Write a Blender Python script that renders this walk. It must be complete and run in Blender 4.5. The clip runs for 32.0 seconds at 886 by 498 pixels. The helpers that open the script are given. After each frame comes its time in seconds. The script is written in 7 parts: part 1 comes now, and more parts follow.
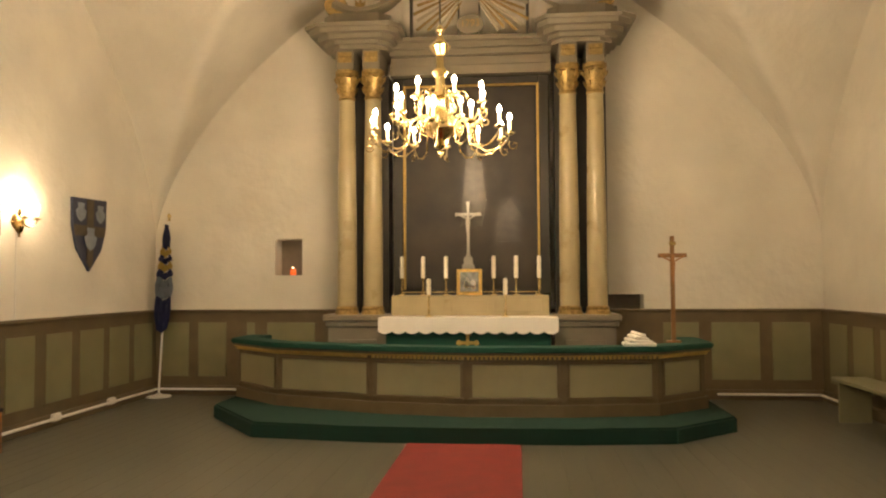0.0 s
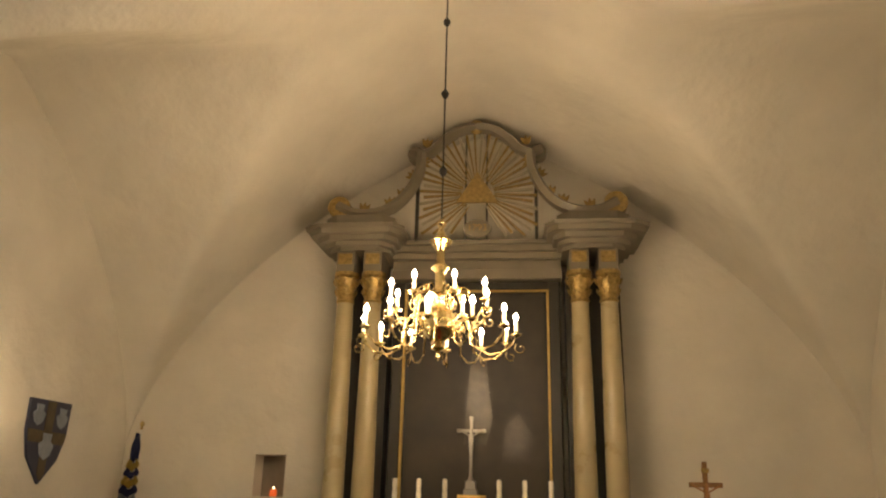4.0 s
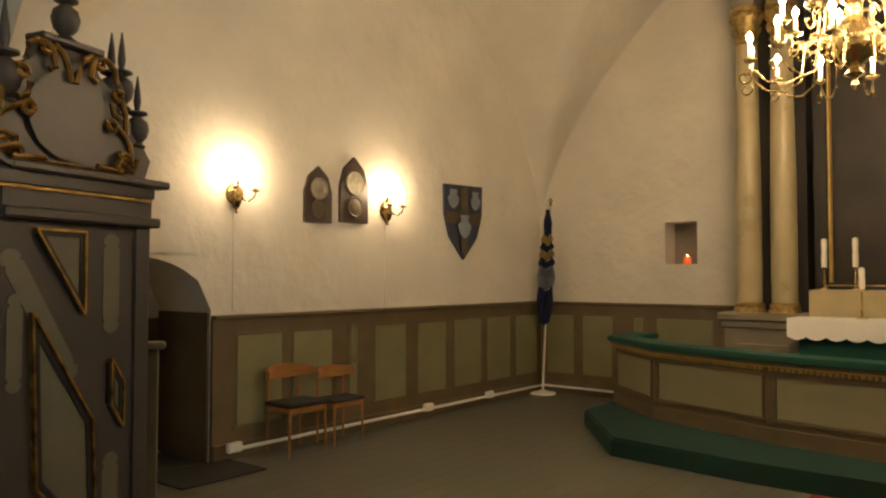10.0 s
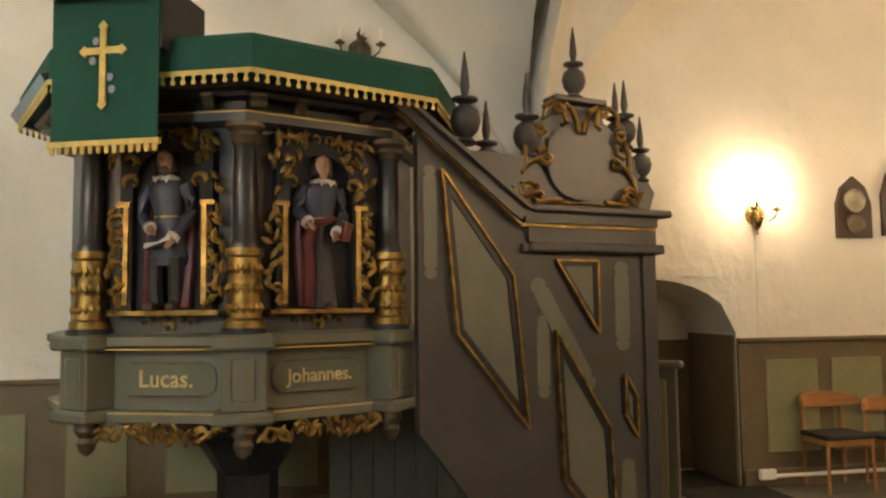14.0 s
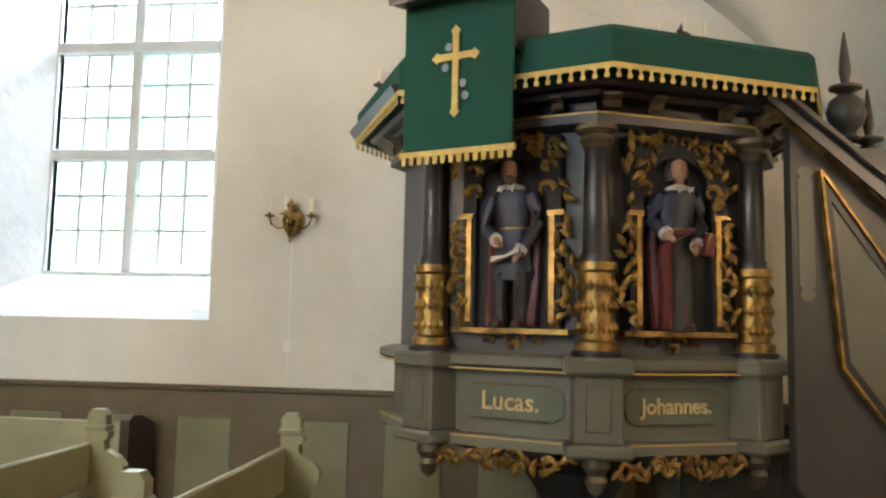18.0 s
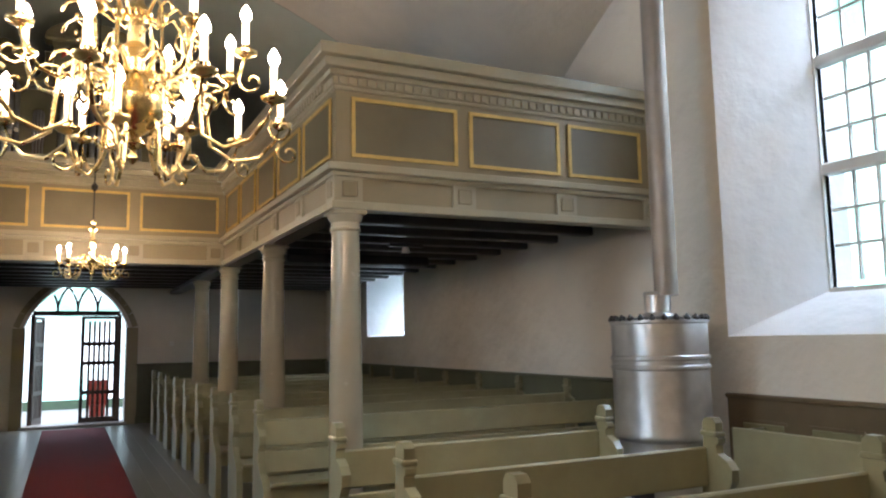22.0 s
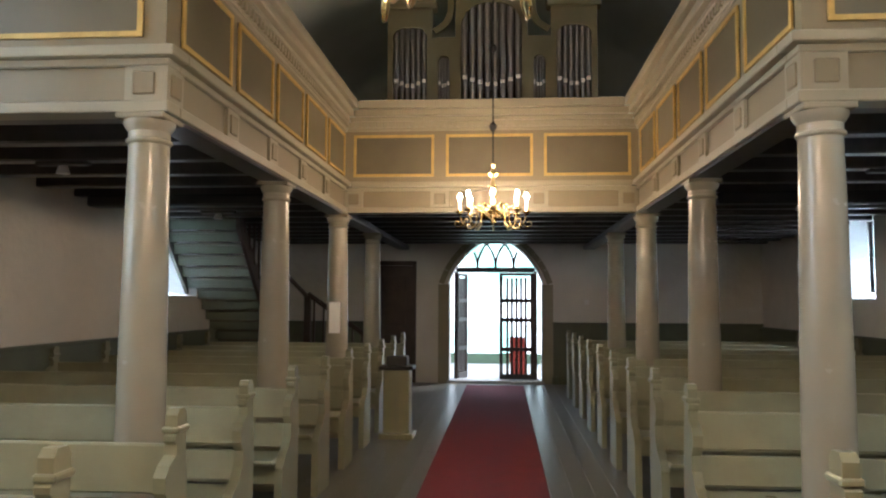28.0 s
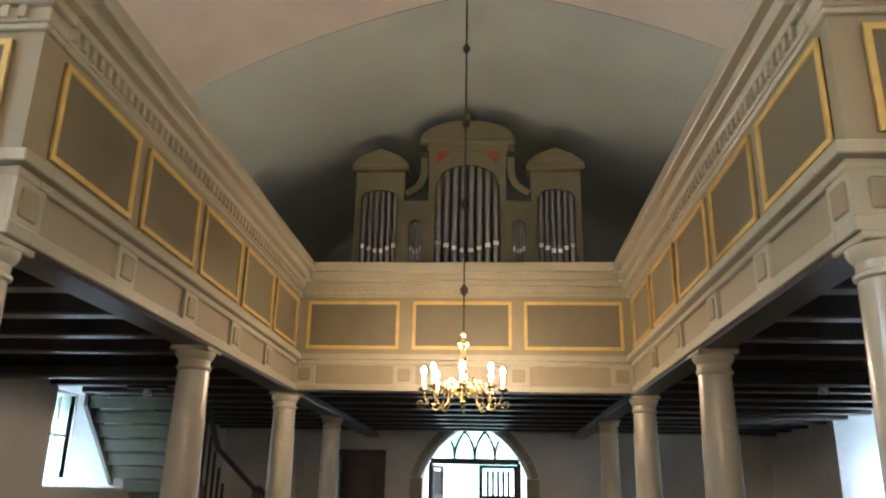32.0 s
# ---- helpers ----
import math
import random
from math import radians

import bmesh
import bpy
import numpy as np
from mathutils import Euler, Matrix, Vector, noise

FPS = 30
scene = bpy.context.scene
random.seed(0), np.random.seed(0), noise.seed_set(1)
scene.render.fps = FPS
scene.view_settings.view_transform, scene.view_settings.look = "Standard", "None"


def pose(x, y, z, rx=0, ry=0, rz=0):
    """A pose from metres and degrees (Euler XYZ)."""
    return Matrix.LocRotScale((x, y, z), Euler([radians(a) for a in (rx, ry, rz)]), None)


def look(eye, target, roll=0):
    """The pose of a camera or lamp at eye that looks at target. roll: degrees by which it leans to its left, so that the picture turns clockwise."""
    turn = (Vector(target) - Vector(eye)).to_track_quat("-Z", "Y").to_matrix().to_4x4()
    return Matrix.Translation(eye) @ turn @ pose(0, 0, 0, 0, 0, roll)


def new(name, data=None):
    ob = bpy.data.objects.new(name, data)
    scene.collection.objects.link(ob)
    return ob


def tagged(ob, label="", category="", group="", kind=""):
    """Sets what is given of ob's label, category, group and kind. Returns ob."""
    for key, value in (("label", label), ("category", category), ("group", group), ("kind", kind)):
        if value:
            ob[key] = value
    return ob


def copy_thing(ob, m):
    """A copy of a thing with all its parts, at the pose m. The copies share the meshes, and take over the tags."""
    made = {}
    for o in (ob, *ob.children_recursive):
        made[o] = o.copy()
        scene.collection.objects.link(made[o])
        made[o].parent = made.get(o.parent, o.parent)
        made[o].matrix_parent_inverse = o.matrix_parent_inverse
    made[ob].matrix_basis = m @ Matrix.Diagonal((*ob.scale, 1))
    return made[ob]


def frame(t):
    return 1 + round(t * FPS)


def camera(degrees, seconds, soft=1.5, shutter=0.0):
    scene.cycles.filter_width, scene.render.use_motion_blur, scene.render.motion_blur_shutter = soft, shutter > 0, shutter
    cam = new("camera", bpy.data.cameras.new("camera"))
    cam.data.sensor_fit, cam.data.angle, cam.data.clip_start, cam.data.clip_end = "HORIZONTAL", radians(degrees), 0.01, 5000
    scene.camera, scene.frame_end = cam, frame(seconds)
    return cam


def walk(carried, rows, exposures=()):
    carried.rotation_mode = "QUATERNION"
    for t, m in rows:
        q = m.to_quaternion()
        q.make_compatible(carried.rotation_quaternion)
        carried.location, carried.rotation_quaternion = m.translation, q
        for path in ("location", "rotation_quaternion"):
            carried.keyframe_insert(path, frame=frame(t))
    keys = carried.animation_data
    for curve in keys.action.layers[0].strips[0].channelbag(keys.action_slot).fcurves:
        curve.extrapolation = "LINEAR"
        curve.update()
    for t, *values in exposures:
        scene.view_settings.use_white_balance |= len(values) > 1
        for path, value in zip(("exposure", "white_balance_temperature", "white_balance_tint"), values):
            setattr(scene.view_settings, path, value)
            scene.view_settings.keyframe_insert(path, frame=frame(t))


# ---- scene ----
cam = camera(60.0, 32.0, soft=2.2)

PATH = [
    (0, (0.279, 1.777, 1.479), (0.086, 3.765, 1.568), -0.3),
    (0.5, (0.36, 1.924, 1.481), (0.217, 3.911, 1.659), -0.0),
    (1, (0.417, 2.125, 1.48), (0.263, 4.106, 1.71), 0.1),
    (1.5, (0.433, 2.28, 1.481), (0.224, 4.247, 1.779), 0.4),
    (2, (0.393, 2.404, 1.484), (0.166, 4.358, 1.847), 0.9),
    (2.5, (0.352, 2.493, 1.486), (0.152, 4.425, 1.962), 1.3),
    (4.5, (0.31, 2.613, 1.458), (0.065, 4.486, 2.115), 1.3),
    (5, (0.292, 2.729, 1.455), (-0.038, 4.6, 2.08), 1.3),
    (5.5, (0.256, 2.882, 1.45), (-0.2, 4.756, 1.98), 1.4),
    (6, (0.205, 3.001, 1.45), (-0.36, 4.864, 1.91), 0.7),
    (6.5, (0.219, 3.079, 1.45), (-0.446, 4.925, 1.839), 0.1),
    (7, (0.272, 3.15, 1.451), (-0.517, 4.961, 1.762), -0.2),
    (7.5, (0.333, 3.198, 1.449), (-0.57, 4.963, 1.713), -0.2),
    (8, (0.389, 3.225, 1.449), (-0.596, 4.951, 1.67), -0.2),
    (8.5, (0.419, 3.242, 1.448), (-0.624, 4.94, 1.626), -0.2),
    (9, (0.452, 3.241, 1.448), (-0.659, 4.899, 1.584), -0.1),
    (9.5, (0.512, 3.27, 1.45), (-0.669, 4.881, 1.55), 0.0),
    (10, (0.532, 3.3, 1.447), (-0.712, 4.865, 1.519), 0.1),
    (10.5, (0.53, 3.327, 1.45), (-0.764, 4.851, 1.504), 0.1),
    (11, (0.536, 3.394, 1.454), (-0.799, 4.883, 1.496), 0.2),
    (11.5, (0.669, 3.461, 1.456), (-0.731, 4.889, 1.502), 0.4),
    (12, (0.777, 3.55, 1.456), (-0.757, 4.83, 1.527), 0.7),
    (12.5, (0.873, 3.624, 1.451), (-0.851, 4.632, 1.552), 0.9),
    (13, (0.957, 3.616, 1.446), (-0.908, 4.332, 1.544), 0.7),
    (13.5, (0.942, 3.561, 1.435), (-0.979, 4.101, 1.555), -0.5),
    (14, (0.856, 3.474, 1.433), (-1.102, 3.859, 1.576), -0.7),
    (14.5, (0.803, 3.413, 1.434), (-1.175, 3.666, 1.591), -0.7),
    (15, (0.739, 3.285, 1.435), (-1.247, 3.457, 1.589), -0.6),
    (15.5, (0.712, 3.226, 1.436), (-1.279, 3.345, 1.591), -0.6),
    (17.5, (0.614, 3.035, 1.441), (-1.377, 3.113, 1.615), 0.3),
    (18, (0.487, 3.028, 1.438), (-1.489, 2.782, 1.628), 1.2),
    (18.5, (0.443, 3.097, 1.435), (-1.439, 2.452, 1.638), 1.3),
    (19, (0.35, 3.132, 1.432), (-1.408, 2.202, 1.645), 0.9),
    (19.5, (0.259, 3.108, 1.429), (-1.334, 1.92, 1.655), 0.4),
    (20, (0.243, 3.23, 1.435), (-1.184, 1.848, 1.666), -0.1),
    (20.5, (0.173, 3.295, 1.434), (-1.12, 1.788, 1.67), -0.7),
    (21, (0.111, 3.305, 1.43), (-1.038, 1.686, 1.671), -1.2),
    (21.5, (0.154, 3.262, 1.432), (-0.863, 1.556, 1.672), -1.2),
    (22, (0.146, 3.184, 1.434), (-0.725, 1.399, 1.668), -1.0),
    (22.5, (0.118, 3.19, 1.426), (-0.609, 1.34, 1.651), -0.5),
    (23, (0.114, 3.144, 1.424), (-0.485, 1.249, 1.643), -0.2),
    (23.5, (0.071, 3.026, 1.434), (-0.36, 1.083, 1.627), -0.5),
    (24, (0.015, 2.913, 1.44), (-0.19, 0.929, 1.586), -0.3),
    (24.5, (0.004, 2.829, 1.441), (-0.065, 0.832, 1.534), -0.1),
    (25, (0.046, 2.657, 1.446), (0.085, 0.66, 1.54), 0.3),
    (25.5, (0.063, 2.493, 1.458), (0.139, 0.497, 1.554), 0.2),
    (27.5, (-0.142, 1.812, 1.444), (0.065, -0.173, 1.566), 0.4),
    (28, (-0.15, 1.614, 1.441), (0.008, -0.375, 1.578), 0.3),
    (28.5, (-0.219, 1.44, 1.437), (-0.012, -0.544, 1.576), 0.0),
    (29, (-0.279, 1.269, 1.439), (-0.032, -0.708, 1.606), 0.3),
    (29.5, (-0.258, 1.1, 1.438), (-0.055, -0.881, 1.625), 0.7),
    (30, (-0.217, 0.903, 1.444), (-0.063, -1.076, 1.687), 1.2),
    (30.5, (-0.22, 0.774, 1.449), (-0.08, -1.197, 1.757), 1.4),
    (31, (-0.261, 0.627, 1.452), (-0.101, -1.316, 1.896), 1.6),
    (31.5, (-0.281, 0.548, 1.47), (-0.128, -1.376, 1.992), 1.6),
    (32, (-0.269, 0.54, 1.486), (-0.144, -1.36, 2.098), 1.1),
]
EXPOSURES = [(0, 0.58, 6400, 9), (2, 0.28, 6400, 9), (5, -0.12, 6400, 9), (6, -0.1, 6500, 9), (9, 0.0, 6400, 9), (11, 0.15, 6600, 8), (12, 0.35, 6500, 8), (13, 0.5, 6400, 9), (14, 0.72, 6300, 11), (15, 1.2, 6100, 12), (16.5, 1.2, 6000, 12), (17.5, 1.12, 5700, 12), (18.5, 0.3, 5800, 13), (19, -0.4, 5700, 15), (19.5, -0.53, 5600, 16), (20.3, -0.53, 5600, 16), (21, -0.1, 5600, 16), (22, 0.15, 5600, 18), (25, 0.45, 5400, 20), (29, 0.35, 5600, 18), (31, 0.35, 5500, 18), (32, 0.6, 5500, 17)]
walk(cam, [(t, look(eye, target, roll)) for t, eye, target, roll in PATH], EXPOSURES)

# ---- light from outside ----
world = bpy.data.worlds.new("sky")
scene.world = world
world.use_nodes = True
_n = world.node_tree.nodes
_sky = _n.new("ShaderNodeTexSky")
_sky.sky_type = "NISHITA"
_sky.sun_disc = False
_sky.sun_elevation = radians(38)
_sky.sun_rotation = radians(250)
_n["Background"].inputs[1].default_value = 0.1
world.node_tree.links.new(_sky.outputs[0], _n["Background"].inputs[0])
_sun = bpy.data.lights.new("sun", "SUN")
_sun.energy, _sun.angle, _sun.color = 2.5, radians(0.6), (1.0, 0.95, 0.87)
new("sun", _sun).matrix_world = look((-30, -40, 45), (0, 0, 0))
scene.view_settings.exposure = 0.0

# ---- materials ----
def mat(name, colour, rough=0.6, metal=0.0, var=0.12, scale=3.0, bump=0.0, bump_scale=60.0, fine=0.0, emit=None, stretch=(1, 1, 1), tint=None):
    """A procedural surface: colour broken up at two scales, relief, gloss."""
    m = bpy.data.materials.new(name)
    m.use_nodes = True
    nt = m.node_tree
    b = nt.nodes["Principled BSDF"]
    b.inputs["Roughness"].default_value = rough
    b.inputs["Metallic"].default_value = metal
    co = nt.nodes.new("ShaderNodeTexCoord")
    mp = nt.nodes.new("ShaderNodeMapping")
    mp.inputs["Scale"].default_value = stretch
    nt.links.new(co.outputs["Object"], mp.inputs[0])
    n1 = nt.nodes.new("ShaderNodeTexNoise")
    n1.inputs["Scale"].default_value = scale
    n1.inputs["Detail"].default_value = 6
    n2 = nt.nodes.new("ShaderNodeTexNoise")
    n2.inputs["Scale"].default_value = bump_scale
    n2.inputs["Detail"].default_value = 4
    nt.links.new(mp.outputs[0], n1.inputs[0])
    nt.links.new(mp.outputs[0], n2.inputs[0])
    ramp = nt.nodes.new("ShaderNodeValToRGB")
    c = Vector(colour)
    dark = Vector(tint) if tint else c * (1 - var)
    ramp.color_ramp.elements[0].color = (*dark, 1)
    ramp.color_ramp.elements[1].color = (*[min(1, v) for v in c * (1 + var)], 1)
    ramp.color_ramp.elements[0].position, ramp.color_ramp.elements[1].position = 0.3, 0.7
    nt.links.new(n1.outputs[0], ramp.inputs[0])
    last = ramp.outputs[0]
    if fine:
        mix = nt.nodes.new("ShaderNodeMixRGB")
        mix.blend_type = "MULTIPLY"
        mix.inputs[0].default_value = fine
        nt.links.new(last, mix.inputs[1])
        nt.links.new(n2.outputs[0], mix.inputs[2])
        last = mix.outputs[0]
    nt.links.new(last, b.inputs["Base Color"])
    rr = nt.nodes.new("ShaderNodeMapRange")
    rr.inputs[3].default_value, rr.inputs[4].default_value = max(0.02, rough - 0.1), min(1, rough + 0.1)
    nt.links.new(n1.outputs[0], rr.inputs[0])
    nt.links.new(rr.outputs[0], b.inputs["Roughness"])
    if bump:
        bp = nt.nodes.new("ShaderNodeBump")
        bp.inputs["Strength"].default_value = bump
        bp.inputs["Distance"].default_value = 0.01
        nt.links.new(n2.outputs[0], bp.inputs["Height"])
        nt.links.new(bp.outputs[0], b.inputs["Normal"])
    if emit:
        b.inputs["Emission Color"].default_value = (*emit[0], 1)
        b.inputs["Emission Strength"].default_value = emit[1]
    return m


PLASTER = mat("plaster", (0.72, 0.68, 0.6), 0.9, var=0.09, scale=1.1, bump=0.95, bump_scale=3.6)
PLASTER_BLUE = mat("plaster_blue", (0.54, 0.61, 0.565), 0.9, var=0.1, scale=0.8, bump=0.35, bump_scale=8)
# plaster darkened so that the recess shade is part of its colour
RECESS_SHADE = mat("shaded_recess_plaster", (0.26, 0.22, 0.175), 0.9, var=0.15, scale=5, bump=0.3, bump_scale=12)
REVEAL = mat("reveal", (0.78, 0.79, 0.8), 0.9, var=0.05, scale=2, bump=0.5, bump_scale=7)
BROWN = mat("brown_paint", (0.13, 0.095, 0.05), 0.5, var=0.15, scale=4, bump=0.1, bump_scale=40)
GREEN_PANEL = mat("green_panel", (0.21, 0.2, 0.105), 0.45, var=0.1, scale=3, bump=0.08, bump_scale=30)
DARK_TRIM = mat("dark_trim", (0.055, 0.05, 0.038), 0.5, var=0.15, scale=4)
FLOOR = mat("floor_paint", (0.112, 0.11, 0.086), 0.22, var=0.07, scale=2.5, bump=0.05, bump_scale=18, stretch=(1, 0.4, 1))
CARPET = mat("carpet", (0.165, 0.02, 0.03), 0.95, var=0.12, scale=6, bump=0.4, bump_scale=400)
CARPET_RED = mat("carpet_red", (0.21, 0.03, 0.025), 0.95, var=0.12, scale=6, bump=0.4, bump_scale=400)
CLOTH_GREEN = mat("cloth_green", (0.006, 0.06, 0.042), 0.9, var=0.12, scale=8, bump=0.3, bump_scale=300)
GOLD = mat("gold", (0.75, 0.5, 0.16), 0.35, 0.9, var=0.25, scale=20)
GILT_PAINT = mat("gilt_paint", (0.52, 0.355, 0.1), 0.5, 0.2, var=0.15, scale=12)
GREY_PAINT = mat("grey_paint", (0.305, 0.275, 0.19), 0.4, var=0.07, scale=3, bump=0.05, bump_scale=25)
GALLERY_FIELD = mat("gallery_field", (0.22, 0.185, 0.11), 0.4, var=0.08, scale=3, bump=0.05, bump_scale=25)
GALLERY_PANEL = mat("gallery_panel", (0.125, 0.106, 0.062), 0.35, var=0.1, scale=3, bump=0.05, bump_scale=25)
SOFFIT = mat("dark_boards", (0.054, 0.047, 0.042), 0.35, var=0.25, scale=5, stretch=(1, 6, 1))
PEW = mat("pew_paint", (0.235, 0.228, 0.135), 0.32, var=0.1, scale=5, bump=0.08, bump_scale=30)
PEW_FACE = mat("pew_backboard", (0.29, 0.28, 0.17), 0.45, var=0.1, scale=5, bump=0.08, bump_scale=30)
MARBLE = mat("altar_column", (0.41, 0.345, 0.2), 0.3, var=0.1, scale=3)
ALTAR_GREY = mat("altar_grey", (0.2, 0.175, 0.13), 0.45, var=0.12, scale=3)
BLACK = mat("black_paint", (0.012, 0.011, 0.01), 0.4)
BRASS = mat("brass", (0.66, 0.52, 0.25), 0.27, 1.0, var=0.1, scale=8)
STEEL = mat("galvanised", (0.5, 0.5, 0.5), 0.35, 0.9, var=0.12, scale=9)
WHITE = mat("white", (0.8, 0.78, 0.74), 0.6, var=0.03)
LINEN = mat("linen", (0.82, 0.8, 0.76), 0.9, var=0.04, bump=0.2, bump_scale=120)

GRASS = mat("grass", (0.06, 0.1, 0.03), 0.9, var=0.4, scale=4)
STONE = mat("stone", (0.5, 0.49, 0.46), 0.6, var=0.12, scale=3)
# backdrop glows by itself, standing in for daylight on leaves and sky
OUTSIDE_GLOW = mat("greenery", (0.1, 0.2, 0.08), 0.9, var=0.5, scale=1.2, emit=((0.62, 1.0, 0.88), 2.5))
_nt = OUTSIDE_GLOW.node_tree
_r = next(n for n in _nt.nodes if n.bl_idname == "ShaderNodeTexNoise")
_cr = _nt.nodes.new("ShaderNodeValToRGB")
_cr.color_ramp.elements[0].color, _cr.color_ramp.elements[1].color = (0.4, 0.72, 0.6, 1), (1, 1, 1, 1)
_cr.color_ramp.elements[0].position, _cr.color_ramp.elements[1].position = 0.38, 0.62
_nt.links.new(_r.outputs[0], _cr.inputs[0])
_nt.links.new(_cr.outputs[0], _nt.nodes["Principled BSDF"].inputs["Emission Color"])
GLASS = bpy.data.materials.new("window_glass")
GLASS.use_nodes = True
_b = GLASS.node_tree.nodes["Principled BSDF"]
_b.inputs["Transmission Weight"].default_value, _b.inputs["Roughness"].default_value, _b.inputs["IOR"].default_value = 1.0, 0.02, 1.05
_b.inputs["Base Color"].default_value = (0.9, 1.0, 0.97, 1)
FRAME = mat("window_frame", (0.6, 0.6, 0.57), 0.5, var=0.1)
IRON = mat("iron", (0.03, 0.03, 0.03), 0.5, 0.4)
WOOD = mat("orange_wood", (0.34, 0.15, 0.045), 0.4, var=0.2, scale=6, stretch=(1, 1, 5))
OAK = mat("oak", (0.24, 0.12, 0.04), 0.45, var=0.2, scale=6, stretch=(1, 1, 5))
DARK_WOOD = mat("dark_wood", (0.05, 0.03, 0.022), 0.45, var=0.25, scale=6)
PULPIT_GREY = mat("pulpit_grey", (0.047, 0.043, 0.04), 0.42, var=0.12, scale=4, bump=0.05, bump_scale=30)
PULPIT_GREEN = mat("pulpit_green", (0.115, 0.112, 0.08), 0.42, var=0.1, scale=4, bump=0.05, bump_scale=30)
NICHE = mat("niche_black", (0.012, 0.011, 0.012), 0.8, var=0.2, scale=5)
PULPIT_DARK = mat("pulpit_dark", (0.016, 0.015, 0.017), 0.32, var=0.2, scale=5)
SILVER = mat("silver", (0.75, 0.74, 0.72), 0.25, 1.0, var=0.08, scale=9)
BLUE = mat("navy_cloth", (0.022, 0.03, 0.11), 0.8, var=0.15, scale=6)
PAINTING = mat("old_painting", (0.03, 0.022, 0.014), 0.55, var=0.6, scale=1.6, bump=0.05, bump_scale=80)
FLAME = mat("bulb", (1, 0.9, 0.7), 0.4, emit=((1.0, 0.78, 0.5), 60.0))
SMALL_FLAME = mat("small_flame", (1, 0.8, 0.5), 0.5, emit=((1.0, 0.7, 0.4), 7.0))
AGED_BRASS = mat("aged_brass", (0.36, 0.25, 0.1), 0.28, 1.0, var=0.3, scale=12)
STEP_CARPET = mat("step_carpet", (0.004, 0.036, 0.026), 0.95, var=0.15, scale=6, bump=0.4, bump_scale=300)
CANDLE = mat("candle_wax", (0.85, 0.8, 0.68), 0.5, var=0.03)
# tubes given a glow of their own in place of bulb light on them
GLOWING_TUBE = mat("glowing_candle_tube", (0.85, 0.78, 0.6), 0.5, var=0.03, emit=((1.0, 0.76, 0.46), 2.4))
LEAF = mat("leaf", (0.05, 0.12, 0.025), 0.5, var=0.3, scale=20)
PETAL = mat("petal", (0.85, 0.86, 0.72), 0.6, var=0.05)
SKIN = mat("painted_statue_skin", (0.3, 0.165, 0.1), 0.6, var=0.1)
ROBE = mat("painted_statue_robe", (0.014, 0.018, 0.036), 0.5, var=0.3, scale=9)
ROBE_RED = mat("painted_statue_cloak", (0.08, 0.01, 0.012), 0.5, var=0.3, scale=9)
GREEN_DARK = mat("green_wainscot", (0.1, 0.11, 0.07), 0.45, var=0.12, scale=4, bump=0.06, bump_scale=30)
COLUMN = mat("column_paint", (0.315, 0.283, 0.205), 0.25, var=0.06, scale=3, bump=0.03, bump_scale=30)
RAIL_PANEL = mat("rail_panel", (0.26, 0.24, 0.14), 0.45, var=0.08, scale=3, bump=0.06, bump_scale=30)
# black altar paint; also used for the painted shade behind the organ pipes
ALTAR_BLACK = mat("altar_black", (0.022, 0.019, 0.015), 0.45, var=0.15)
ALTAR_PALE = mat("altar_pale", (0.42, 0.38, 0.28), 0.5, var=0.1)
GOLD_OLD = mat("old_gilding", (0.37, 0.265, 0.1), 0.42, 0.7, var=0.35, scale=25)
SILVER_DULL = mat("dull_silver", (0.3, 0.285, 0.25), 0.4, 0.5)
PAINTING_LIGHT = mat("icon_picture", (0.26, 0.26, 0.25), 0.4, var=0.6, scale=14)
PAINT_PALE = mat("faded_paint", (0.046, 0.036, 0.023), 0.35, var=0.35, scale=6)
PAINT_RED = mat("faded_red", (0.031, 0.0215, 0.0142), 0.35, var=0.35, scale=6)
PULPIT_GILT = mat("worn_pulpit_gilding", (0.26, 0.165, 0.048), 0.34, 0.85, var=0.6, scale=16, bump=0.3, bump_scale=70)
LETTER_GILT = mat("pale_gilt_lettering", (0.5, 0.38, 0.17), 0.5, 0.1, var=0.12, scale=20)
GOLD_CLOTH = mat("gold_cloth", (0.5, 0.36, 0.1), 0.8, var=0.15)
PALE_BLUE = mat("pale_blue_paint", (0.22, 0.25, 0.3), 0.6, var=0.2, scale=9)
SHIELD_BLUE = mat("shield_blue", (0.03, 0.035, 0.07), 0.5, var=0.2)
BRONZE_DARK = mat("dark_bronze", (0.1, 0.075, 0.045), 0.45, 0.4, var=0.25, scale=14)
BRONZE_PALE = mat("pale_bronze", (0.3, 0.27, 0.2), 0.4, 0.4, var=0.3, scale=16)
RED_GLASS = mat("red_glass", (0.35, 0.04, 0.01), 0.2, emit=((1.0, 0.16, 0.03), 0.6))
SCONCE_BULB = mat("sconce_bulb", (1, 0.9, 0.7), 0.4, emit=((1.0, 0.72, 0.4), 90.0))
BLACK_CLOTH = mat("black_cloth", (0.015, 0.014, 0.014), 0.85, bump=0.2, bump_scale=200)
FRINGE = mat("yellow_fringe", (0.52, 0.38, 0.11), 0.75, var=0.15, scale=30)
ORGAN = mat("organ_case", (0.18, 0.17, 0.1), 0.5, var=0.08, scale=3)
PIPE = mat("organ_pipe", (0.3, 0.3, 0.3), 0.4, 0.8, var=0.1, scale=5)
PAINT_RED_BRIGHT = mat("red_paint", (0.35, 0.05, 0.03), 0.6)
FLUE = mat("stove_pipe", (0.3, 0.27, 0.24), 0.5, 0.3, var=0.15, scale=4)
